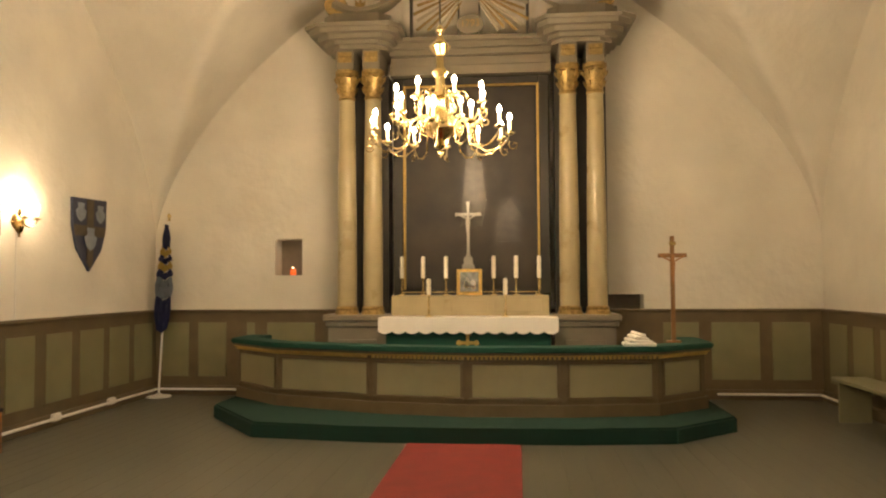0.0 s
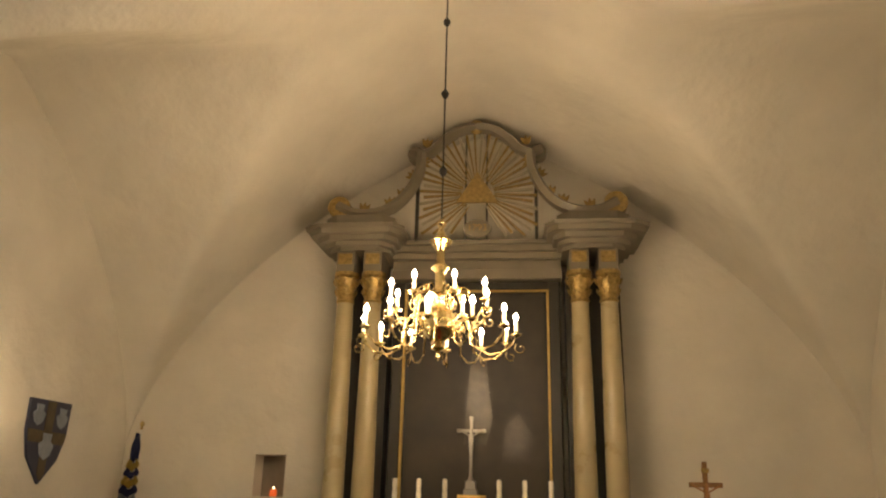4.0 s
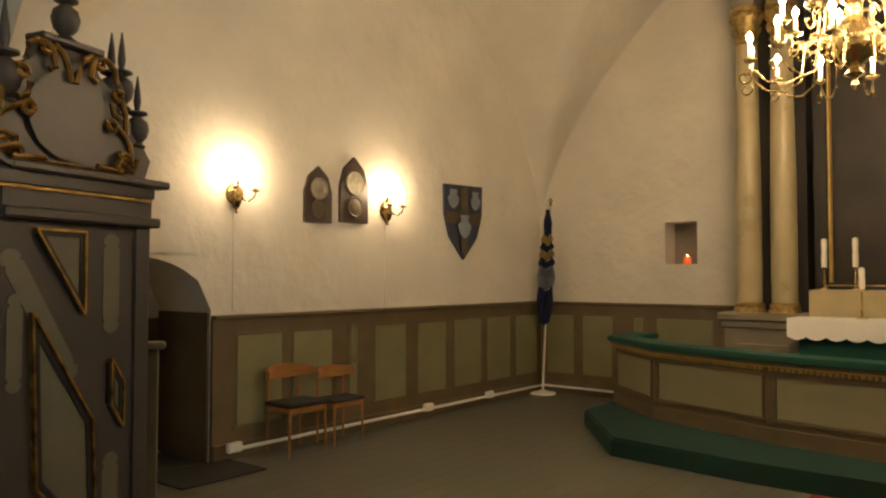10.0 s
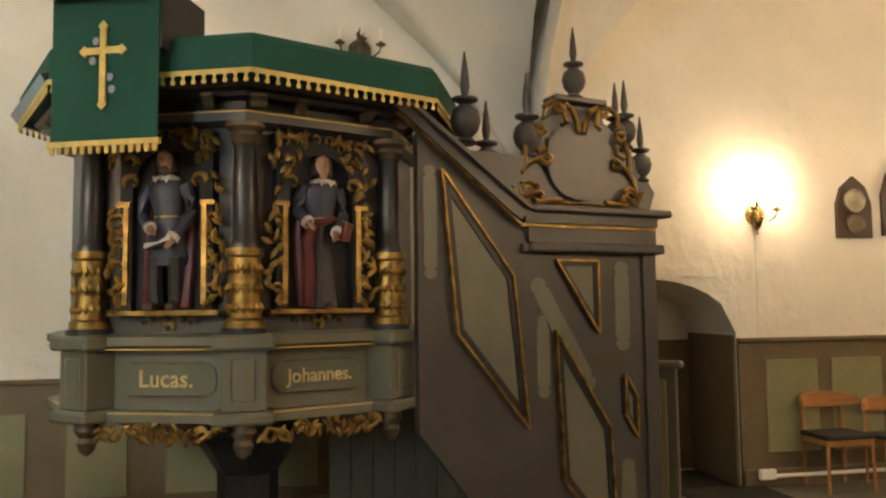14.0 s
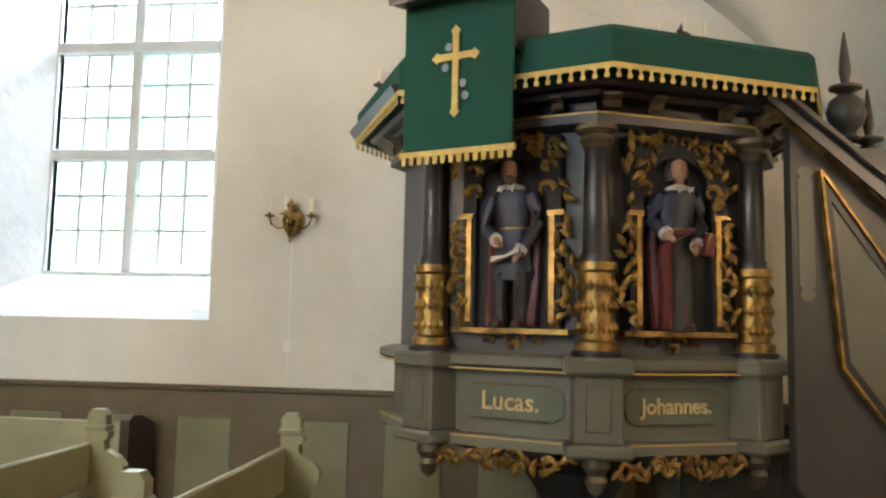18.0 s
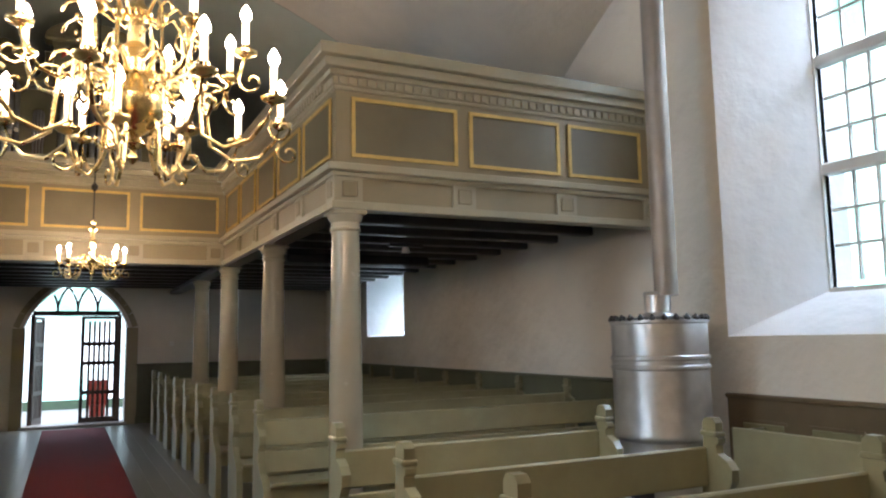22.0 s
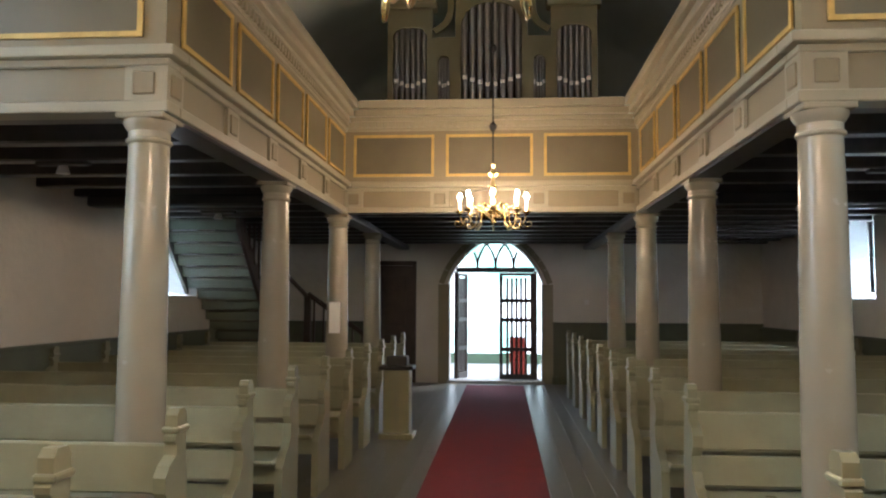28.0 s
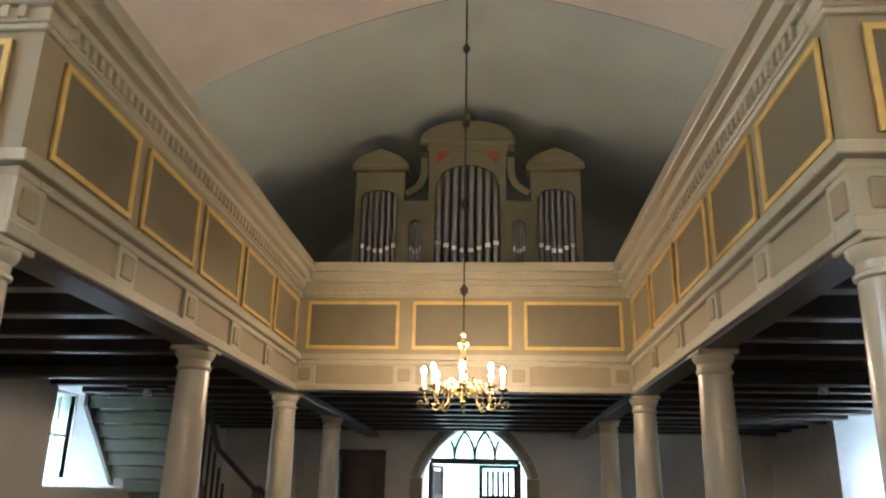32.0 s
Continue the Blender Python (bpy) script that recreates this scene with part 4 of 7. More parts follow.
for sx in (-1, 1):
    px = sx * 1.375
    part("pedestal", block(px - 0.36, px + 0.36, -0.12, 0.62, 0.0, 0.95), ALTAR_GREY, ap)
    part("pedestal_panel", block(px - 0.24, px + 0.24, -0.135, -0.119, 0.25, 0.8, bevel=0.006), ALTAR_GREY, ap)
    part("pedestal_cap", bx(block(px - 0.39, px + 0.39, -0.15, 0.62, 0.95, 1.02, bevel=0.012), px - 0.42, px + 0.42, -0.18, 0.62, 1.02, 1.1, bevel=0.015), ALTAR_GREY, ap)
    part("pedestal_foot", block(px - 0.39, px + 0.39, -0.15, 0.62, 0.0, 0.2, bevel=0.01), ALTAR_GREY, ap)
    part("back_pilaster", block(px - 0.32, px + 0.32, 0.3, 0.6, 1.1, 4.15), ALTAR_BLACK, ap, "near black backing")
    for cxx in (sx * 1.21, sx * 1.54):
        part("column_shaft", lathe([(0.12, 1.2), (0.122, 1.6), (0.118, 2.4), (0.098, 3.775)], 24, None, pose(cxx, 0.05, 0)), MARBLE, ap, "yellowish marbled column", smooth=True)
        part("column_base", lathe([(0.15, 1.1), (0.15, 1.13), (0.135, 1.15), (0.14, 1.18), (0.122, 1.2)], 24, None, pose(cxx, 0.05, 0)), GOLD_OLD, ap, "gilt base", smooth=True)
        cap = lathe([(0.1, 3.775), (0.115, 3.795), (0.1, 3.815), (0.105, 3.925), (0.14, 4.045), (0.12, 4.075), (0.15, 4.105), (0.15, 4.145)], 16, None, pose(cxx, 0.05, 0))
        leaves = bmesh.new()
        for k in range(8):
            a = k * math.pi / 4
            for z, r in ((3.895, 0.115), (4.025, 0.14)):
                mm = pose(cxx + r * math.cos(a), 0.05 + r * math.sin(a), z, 0, 25, math.degrees(a))
                lathe([(0.004, -0.05), (0.03, -0.02), (0.035, 0.02), (0.02, 0.045), (0.004, 0.055)], 6, leaves, mm @ Matrix.Diagonal((0.5, 1, 1, 1)))
        part("capital", cap, GOLD_OLD, ap, "gilt leaf capital", smooth=True)
        tagged(part("capital_leaves", leaves, GOLD_OLD, ap, smooth=True), kind="stuff")
        part("frieze_block", block(cxx - 0.11, cxx + 0.11, -0.08, 0.5, 4.145, 4.39, bevel=0.005), ALTAR_GREY, ap)
        fl = bmesh.new()
        bx(fl, cxx - 0.085, cxx + 0.085, -0.095, -0.08, 4.23, 4.36)
        for k in range(5):
            lathe([(0.002, -0.01), (0.018, 0), (0.002, 0.012)], 6, fl, pose(cxx - 0.064 + 0.032 * k, -0.097, 4.295, 90, 0, 0))
        part("gilt_ornament", fl, GOLD_OLD, ap)
    # breaking, splayed cornice
    for z0, z1, w, d in ((4.39, 4.43, 0.36, 0.13), (4.43, 4.48, 0.41, 0.19), (4.48, 4.54, 0.47, 0.26), (4.54, 4.6, 0.55, 0.34), (4.6, 4.64, 0.59, 0.38), (4.64, 4.82, 0.42, 0.17)):
        out = [(px - w - (0.14 if sx < 0 else -0.1) * (w - 0.3), -d + 0.14), (px - w + 0.14, -d), (px + w - 0.14, -d), (px + w + (0.14 if sx > 0 else -0.1) * (w - 0.3), -d + 0.14), (px + w, 0.6), (px - w, 0.6)]
        bmk = bmesh.new()
        la = [bmk.verts.new((x, y, z0)) for x, y in out]
        lb = [bmk.verts.new((x, y - 0.02, z1)) for x, y in out]
        bmk.faces.new(la)
        bmk.faces.new(list(reversed(lb)))
        for i in range(6):
            j = (i + 1) % 6
            bmk.faces.new((la[i], la[j], lb[j], lb[i]))
        part("cornice", bmk, ALTAR_GREY, ap)
part("back_board", block(-1.0, 1.0, 0.36, 0.6, 1.1, 4.58), ALTAR_BLACK, ap)
for z0, z1, d in ((4.12, 4.24, 0.0), (4.24, 4.37, 0.06), (4.37, 4.45, -0.02), (4.45, 4.53, -0.06), (4.53, 4.59, -0.1)):
    part("architrave", block(-1.02, 1.02, 0.2 + d, 0.58, z0, z1, bevel=0.006), ALTAR_GREY, ap)
part("painting", block(-0.8, 0.8, 0.33, 0.36, 1.4, 3.98), PAINTING, ap, "dark old altar painting")
fr = bmesh.new()
for q in ((-0.99, -0.86, 1.34, 4.1), (0.86, 0.99, 1.34, 4.1), (-0.86, 0.86, 4.0, 4.1), (-0.86, 0.86, 1.3, 1.4)):
    bx(fr, q[0], q[1], 0.26, 0.36, q[2], q[3], bevel=0.012)
part("painting_frame", fr, ALTAR_BLACK, ap)
fr = bmesh.new()
for q in ((-0.865, -0.835, 1.38, 4.02), (0.835, 0.865, 1.38, 4.02), (-0.835, 0.835, 3.99, 4.02)):
    bx(fr, q[0], q[1], 0.27, 0.35, q[2], q[3], bevel=0.006)
part("gilt_slip", fr, GILT_PAINT, ap, "thin gilt slip")
# faint shapes of the painted scene
bmg = prism([(-0.16, 2.2), (0.1, 2.2), (0.17, 2.5), (0.12, 2.9), (0.08, 3.3), (-0.07, 3.3), (-0.12, 2.8)], 0.004, None, pose(0.03, 0.323, 0))
part("pale_form", bmg, PAINT_PALE, ap, "faint pale form in the painting")
bmg = prism([(0.3, 2.0), (0.62, 2.0), (0.66, 2.3), (0.5, 2.55), (0.34, 2.4)], 0.004, None, pose(0, 0.324, 0))
part("dim_form", bmg, PAINT_RED, ap, "dim reddish form in the painting")
# crowning piece with rays
for sx in (-1, 1):
    part("upright", block(sx * 0.73 - 0.02, sx * 0.73 + 0.02, 0.1, 0.14, 4.58, 5.68), ALTAR_BLACK, ap, "dark iron upright")
    part("upright", block(sx * 0.13 - 0.012, sx * 0.13 + 0.012, 0.11, 0.135, 4.58, 6.0), ALTAR_BLACK, ap, "dark iron upright")
O = Vector((0.02, 5.18))
for k in range(44):
    a = radians(-58 + 296 * k / 43)
    d = Vector((math.cos(a), math.sin(a)))
    r = 0.86 if abs(d.x) < 0.8 else 0.74 / max(abs(d.x), 0.1)
    r = min(r, (0.72 / abs(d.x)) if abs(d.x) > 1e-3 else 9, 0.87)
    if d.y < 0:
        r = min(r, 0.56 / -d.y)
    s = Vector((-d.y, d.x)) * 0.016
    p0, p1 = O + d * 0.2, O + d * (r - (0.05 if k % 2 else 0.0))
    part("ray", prism([(p0.x - s.x * 0.4, p0.y - s.y * 0.4), (p1.x - s.x, p1.y - s.y), (p1.x + s.x, p1.y + s.y), (p0.x + s.x * 0.4, p0.y + s.y * 0.4)], 0.025, None, pose(0, 0.075, 0)), GOLD_OLD if k % 3 else ALTAR_PALE, ap)
part("triangle", prism([(-0.24, 5.05), (0.27, 5.05), (0.015, 5.46)], 0.05, None, pose(0, 0.04, 0)), GOLD_OLD, ap, "gilt triangle")
cart = lathe([(0.13, -0.02), (0.16, -0.015), (0.17, 0.0), (0.16, 0.02), (0.13, 0.025)], 20, None, pose(0.02, 0.06, 4.71, 90, 0, 0) @ Matrix.Diagonal((1, 0.72, 1, 1)))
part("date_cartouche", cart, ALTAR_GREY, ap, "carved oval cartouche with the date", smooth=True)


def letters(body, size, material, parent, m, name="lettering", bold=0.0):
    cu = bpy.data.curves.new(name, "FONT")
    cu.body, cu.size, cu.extrude, cu.align_x, cu.align_y, cu.offset = body, size, 0.004, "CENTER", "CENTER", bold
    tmp = bpy.data.objects.new(name, cu)
    scene.collection.objects.link(tmp)
    bpy.context.view_layer.update()
    me = bpy.data.meshes.new_from_object(tmp)
    bpy.data.objects.remove(tmp)
    me.name = name
    me.materials.clear()
    me.materials.append(material)
    ob = new(name, me)
    ob.parent = parent
    ob.matrix_basis = m
    return ob


letters("1793", 0.12, GOLD_OLD, ap, pose(0.02, 0.025, 4.71, 90, 0, 0), "date")


def scroll_bar(pts, w, d, n=6):
    """A moulded curved bar through points in x and z."""
    bm = bmesh.new()
    v = [Vector(p) for p in pts]
    fine = []
    for i in range(len(v) - 1):
        p0, p1, p2, p3 = v[max(i - 1, 0)], v[i], v[i + 1], v[min(i + 2, len(v) - 1)]
        for k in range(n):
            t = k / n
            fine.append(0.5 * ((2 * p1) + (p2 - p0) * t + (2 * p0 - 5 * p1 + 4 * p2 - p3) * t * t + (3 * p1 - p0 - 3 * p2 + p3) * t ** 3))
    fine.append(v[-1])
    rows = []
    for i, p in enumerate(fine):
        t = (fine[min(i + 1, len(fine) - 1)] - fine[max(i - 1, 0)]).normalized()
        s = Vector((-t.y, t.x)) * w / 2
        rows.append([bm.verts.new(q) for q in ((p.x - s.x, -d, p.y - s.y), (p.x - s.x * 0.3, -d * 1.5, p.y - s.y * 0.3), (p.x + s.x, -d * 1.1, p.y + s.y), (p.x + s.x, 0, p.y + s.y), (p.x - s.x, 0, p.y - s.y))])
    for a, b in zip(rows, rows[1:]):
        for k in range(5):
            j = (k + 1) % 5
            bm.faces.new((a[k], a[j], b[j], b[k]))
    bm.faces.new(rows[0])
    bm.faces.new(rows[-1])
    return bm


for sx in (-1, 1):
    part("scroll_pediment", scroll_bar([(sx * x, z) for x, z in ((1.68, 4.98), (1.46, 4.88), (1.22, 4.88), (0.98, 4.98), (0.8, 5.18), (0.69, 5.44), (0.67, 5.66))], 0.11, 0.12), ALTAR_GREY, ap, smooth=True, m=pose(0, 0.02, 0))
    part("arch_moulding", scroll_bar([(sx * x, z) for x, z in ((0.8, 5.75), (0.68, 5.69), (0.54, 5.74), (0.4, 5.88), (0.2, 6.02), (0.0, 6.05))], 0.1, 0.12), ALTAR_GREY, ap, smooth=True, m=pose(0, 0.1, 0))
    vol = lathe([(0.02, -0.3), (0.09, -0.3), (0.1, -0.28), (0.12, -0.26), (0.14, -0.1), (0.14, 0.08)], 20, None, pose(sx * 1.66, -0.02, 4.96, 90, 0, 0))
    vol2 = lathe([(0.09, -0.12), (0.11, -0.1), (0.11, 0.02)], 14, None, pose(sx * 0.76, 0.08, 5.72, 90, 0, 0))
    part("volute", vol, GOLD_OLD, ap, "gilt volute", smooth=True)
    part("volute", vol2, ALTAR_GREY, ap, smooth=True)
    lf = bmesh.new()
    for x, z, rot in ((1.38, 4.92, 10), (1.04, 4.99, 30), (0.74, 5.36, 70), (0.62, 5.78, 15), (0.9, 5.1, 20), (0.7, 5.56, -60)):
        for k in (-1, 0, 1):
            lathe([(0.003, 0), (0.03, 0.04), (0.024, 0.09), (0.004, 0.14)], 6, lf, pose(sx * x, 0.0, z, 0, sx * (rot + 28 * k - 20), 0) @ Matrix.Diagonal((1, 0.5, 1, 1)))
    tagged(part("leaf_ornament", lf, GOLD_OLD, ap, "gilt acanthus leaves", smooth=True), kind="stuff")
part("crest_shell", lathe([(0.002, -0.08), (0.08, -0.05), (0.1, 0.0), (0.06, 0.05), (0.002, 0.07)], 12, None, pose(0, 0.02, 6.06, 90, 0, 0)), GOLD_OLD, ap, smooth=True)

# ---- things about the altar ----
cruc = thing("standing_crucifix", (1.92, 10.15, 0.84), "brown wooden standing crucifix on the rail", "crucifix")
part("staff", bx(block(-0.022, 0.022, -0.018, 0.018, 0, 1.13, bevel=0.006), -0.15, 0.15, -0.02, 0.02, 0.9, 0.945, bevel=0.006), OAK, cruc)
part("foot", block(-0.07, 0.07, -0.05, 0.05, 0, 0.02, bevel=0.004), WOOD, cruc)
bmc = lathe([(0.003, 0), (0.018, 0.06), (0.028, 0.22), (0.012, 0.25), (0.02, 0.29), (0.003, 0.32)], 8, None, pose(0, -0.03, 0.62))
tube([(-0.13, -0.028, 0.92), (0, -0.03, 0.85), (0.13, -0.028, 0.92)], 0.009, 6, bmc)
part("carved_figure", bmc, WOOD, cruc, smooth=True)
part("title_board", block(-0.035, 0.035, -0.026, -0.018, 1.03, 1.07), GOLD_OLD, cruc)
bmn = bmesh.new()
for k in range(4):
    bx(bmn, -0.17 + 0.03 * k, 0.15 - 0.05 * k, -0.12 + 0.02 * k, 0.1, 0.03 * k, 0.035 + 0.03 * k, pose(0, 0, 0, 3 * k, 4 * k, 12 * k), bevel=0.01)
tagged(part("folded_cloth", bmn, LINEN, m=pose(1.5, 9.72, 0.84)), "folded white linen cloth lying on the cushion", "cloth")
lamp = thing("votive_candle", (-2.75, YE + 0.14, 1.595), "small red glass votive candle burning in the recess", "candle")
part("glass", lathe([(0.035, 0), (0.045, 0.02), (0.042, 0.07), (0.03, 0.09)], 12), RED_GLASS, lamp, smooth=True)
part("flame", lathe([(0.003, 0.075), (0.01, 0.09), (0.003, 0.12)], 8), SMALL_FLAME, lamp)
# flag on a stand
flag = thing("flag_stand", (-4.45, 11.56, 0), "navy and gold flag hanging on a white pole", "flag")
part("foot", lathe([(0.16, 0), (0.16, 0.015), (0.06, 0.03), (0.03, 0.05)], 20), WHITE, flag, smooth=True)
part("pole", tube([(0, 0, 0.03), (0.06, 0.0, 1.2), (0.12, 0.0, 2.33)], 0.014, 8), WHITE, flag)
part("finial", lathe([(0.01, 2.29), (0.025, 2.3), (0.01, 2.32), (0.032, 2.36), (0.002, 2.4)], 12, None, pose(0.12, 0.0, 0.03)), BRASS, flag, smooth=True)


def flag_strip(z0, z1, w0, w1, off):
    bm = bmesh.new()
    rows = []
    for j in range(7):
        t = j / 6
        z = z0 + (z1 - z0) * t
        w = w0 + (w1 - w0) * t
        rows.append([bm.verts.new((0.0 + 0.052 * z - w * 0.45 + w * i / 8, -0.06 - 0.035 * math.sin(i * 1.9 + 4 * t) + off, z + 0.03 * math.sin(i * 1.1))) for i in range(9)])
    for a, b in zip(rows, rows[1:]):
        for i in range(8):
            bm.faces.new((a[i], a[i + 1], b[i + 1], b[i]))
    bmesh.ops.solidify(bm, geom=bm.faces[:], thickness=0.008)
    return bm


for z0, z1, w0, w1, mt in ((2.25, 1.95, 0.04, 0.12, BLUE), (1.95, 1.85, 0.12, 0.15, GOLD_CLOTH), (1.85, 1.76, 0.15, 0.17, BLUE), (1.76, 1.66, 0.17, 0.19, GOLD_CLOTH), (1.66, 1.56, 0.19, 0.21, BLUE), (1.56, 1.3, 0.21, 0.23, PALE_BLUE), (1.3, 0.86, 0.22, 0.16, BLUE)):
    part("flag_cloth", flag_strip(z0, z1, w0, w1, 0), mt, flag, smooth=True)
# wall things, north side of the chancel
sh = thing("wall_shield", (XN, 10.13, 1.635), "navy heraldic shield with pale pots and bronze bands", "shield")
S = Matrix.Translation((0.03, 0, 0)) @ ALONG_Y
part("board", prism([(-0.35, 0.82), (0.35, 0.84), (0.34, 0.5), (0.25, 0.25), (0.0, 0.0), (-0.25, 0.25), (-0.34, 0.5)], 0.03, None, S), SHIELD_BLUE, sh)
S2 = Matrix.Translation((0.037, 0, 0)) @ ALONG_Y
part("band", prism([(-0.07, 0.82), (0.07, 0.825), (0.06, 0.1), (0, 0.03), (-0.06, 0.1)], 0.008, None, S2), BRONZE_DARK, sh)
part("band", prism([(-0.33, 0.52), (0.33, 0.52), (0.3, 0.4), (-0.3, 0.4)], 0.006, None, S2), BRONZE_DARK, sh)
for py, pz, s in ((-0.2, 0.66, 1), (0.2, 0.66, 1), (0.0, 0.36, 1.25)):
    part("pot_emblem", prism([(py + s * a, pz + s * b) for a, b in ((-0.1, 0.02), (-0.07, -0.06), (0, -0.1), (0.07, -0.06), (0.1, 0.02), (0.05, 0.05), (0.06, 0.11), (-0.06, 0.11), (-0.05, 0.05))], 0.01, None, Matrix.Translation((0.045, 0, 0)) @ ALONG_Y), PALE_BLUE, sh)
for y0, y1, z0, z1 in ((7.81, 8.13, 1.93, 2.435), (8.235, 8.6, 1.95, 2.57)):
    pl = thing("wall_plaque", (XN, (y0 + y1) / 2, z0), "dark gothic wall plaque with two cast medallions", "plaque", "plaques on the chancel wall")
    w, h = (y1 - y0) / 2, z1 - z0
    part("board", prism([(-w, 0), (w, 0), (w, h * 0.55), (w * 0.7, h * 0.82), (0, h), (-w * 0.7, h * 0.82), (-w, h * 0.55)], 0.03, None, S), DARK_WOOD, pl)
    for k, (mz, r) in enumerate(((h * 0.6, w * 0.6), (h * 0.24, w * 0.52))):
        md = lathe([(0.002, 0.012), (r * 0.4, 0.02), (r * 0.8, 0.008), (r, 0.016), (r * 1.03, 0.0)], 18, None, pose(0.03, 0, mz, 0, 90, 0))
        part("medallion", md, BRONZE_PALE if k == 0 else BRONZE_DARK, pl, smooth=True)


def sconce(at, rz, lit, label):
    """A brass wall lamp, its plate on the wall behind it, its arms towards its own -y."""
    metal = AGED_BRASS if at[2] < 2.5 else BRONZE_DARK
    s = thing("wall_sconce", at, label, "wall lamp", "brass wall sconces", rz)
    part("back_plate", lathe([(0.002, 0.07), (0.03, 0.065), (0.045, 0.04), (0.075, 0.025), (0.085, 0.0)], 20, None, pose(0, 0, 0, 90, 0, 0)), metal, s, smooth=True)
    if lit:
        part("drop", lathe([(0.003, -0.16), (0.014, -0.15), (0.006, -0.13), (0.03, -0.1), (0.045, -0.05), (0.03, 0.02), (0.012, 0.06), (0.022, 0.09), (0.003, 0.13)], 14, None, pose(0, -0.03, 0)), metal, s, smooth=True)
    if not lit:
        part("globe", lathe([(0.003, -0.16), (0.014, -0.15), (0.008, -0.13), (0.022, -0.1), (0.05, -0.06), (0.062, -0.015), (0.05, 0.025), (0.022, 0.05), (0.02, 0.08), (0.032, 0.1), (0.012, 0.125), (0.003, 0.15)], 16, None, pose(0, -0.07, 0)), metal, s, smooth=True)
    for a in (-72, 0, 72) if not lit else (-40, 40):
        d = Vector((math.sin(radians(a)), -math.cos(radians(a)), 0))
        pts = [d * r + Vector((0, -0.03, z)) for r, z in ((0.02, 0.0), (0.06, -0.05), (0.1, -0.06), (0.14, -0.03), (0.155, 0.01))]
        part("arm", tube(pts, 0.007, 6), metal, s, smooth=True)
        e = pts[-1]
        part("drip_pan", lathe([(0.006, 0.0), (0.035, 0.012), (0.038, 0.02), (0.012, 0.018), (0.012, 0.04)], 12, None, Matrix.Translation(e)), metal, s, smooth=True)
        if lit:
            part("candle_tube", lathe([(0.01, 0.03), (0.01, 0.1)], 8, None, Matrix.Translation(e)), GLOWING_TUBE, s)
            part("bulb", lathe([(0.004, 0.1), (0.014, 0.125), (0.01, 0.15), (0.002, 0.17)], 8, None, Matrix.Translation(e)), SCONCE_BULB, s, smooth=True)
        else:
            part("candle", lathe([(0.011, 0.03), (0.011, 0.13), (0.002, 0.14)], 8, None, Matrix.Translation(e)), CANDLE, s)
    return s


for y in (7.08, 8.87):
    sconce((XN + 0.005, y, 2.11), 90, True, "lit brass sconce glowing on the chancel wall")
    wire = tagged(part("lamp_cable", block(XN, XN + 0.006, y - 0.004, y + 0.004, 1.15, 2.0), WHITE), "thin cable running down from the wall lamp", "cable")
sconce((XS - 0.005, 8.6, 2.11), -90, True, "lit brass sconce glowing on the south chancel wall")
sconce((XN + 0.005, 1.345, 2.115), 90, False, "brass three-armed sconce with unlit candles")
tagged(part("lamp_cable", block(XN, XN + 0.006, 1.336, 1.344, 0.98, 1.98), WHITE), "thin cable running down from the sconce", "cable")
tagged(part("wall_switch", block(XN, XN + 0.02, 1.305, 1.375, 1.21, 1.29, bevel=0.006), WHITE), "small white light switch on the plaster", "switch")
for p in ((-4.0, YE - 0.12, 3.86), (3.52, YE - 0.12, 4.2)):
    hk = part("wall_hook", tube([(p[0], YE + 0.02, p[1] * 0 + p[2]), (p[0], YE - 0.05, p[2] - 0.01), (p[0] - 0.03, YE - 0.08, p[2] - 0.06)], 0.018, 6), IRON, smooth=True)
    tagged(hk, "small dark iron hook in the vault", "hook")
# chairs
def chair(at, rz):
    c = thing("side_chair", at, "curved-back wooden chair with dark upholstered seat", "chair", "chairs by the chancel wall", rz)
    for x, y, top in ((-0.22, -0.2, 0.43), (0.22, -0.2, 0.43), (-0.2, 0.2, 0.68), (0.2, 0.2, 0.68)):
        part("leg", tube([(x, y, 0), (x * 0.97, y * 0.97, 0.4), (x * 0.95, y * (1.05 if y > 0 else 0.97), top)], 0.014, 8, None, 0.016), WOOD, c, smooth=True)
    bmr = bmesh.new()
    for y in (-0.19, 0.19):
        bx(bmr, -0.2, 0.2, y - 0.01, y + 0.01, 0.37, 0.42)
    for x in (-0.2, 0.2):
        bx(bmr, x - 0.01, x + 0.01, -0.18, 0.18, 0.37, 0.42)
    part("seat_rail", bmr, WOOD, c)
    part("seat", block(-0.24, 0.24, -0.23, 0.2, 0.42, 0.455, bevel=0.015), BLACK_CLOTH, c, "dark seat pad")
    bmb = bmesh.new()
    rows = []
    for i in range(15):
        a = radians(-80 + 160 * i / 14)
        x, y = 0.28 * math.sin(a), 0.02 + 0.21 * math.cos(a)
        w = 0.022 + 0.042 * math.cos(a)
        rows.append([bmb.verts.new((x, y, 0.7 - w)), bmb.verts.new((x * 1.06, y * 1.06 + 0.012, 0.7 - w)), bmb.verts.new((x * 1.06, y * 1.06 + 0.012, 0.7 + w)), bmb.verts.new((x, y, 0.7 + w))])
    for a, b in zip(rows, rows[1:]):
        for k in range(4):
            bmb.faces.new((a[k], a[(k + 1) % 4], b[(k + 1) % 4], b[k]))
    bmb.faces.new(rows[0])
    bmb.faces.new(rows[-1])
    part("backrest", bmb, WOOD, c, "orange bent wood backrest", smooth=True)
    c.matrix_basis = c.matrix_basis @ Matrix.Diagonal((0.88, 0.76, 0.93, 1))
    return c


ch = chair((-4.4, 7.55, 0), 90)
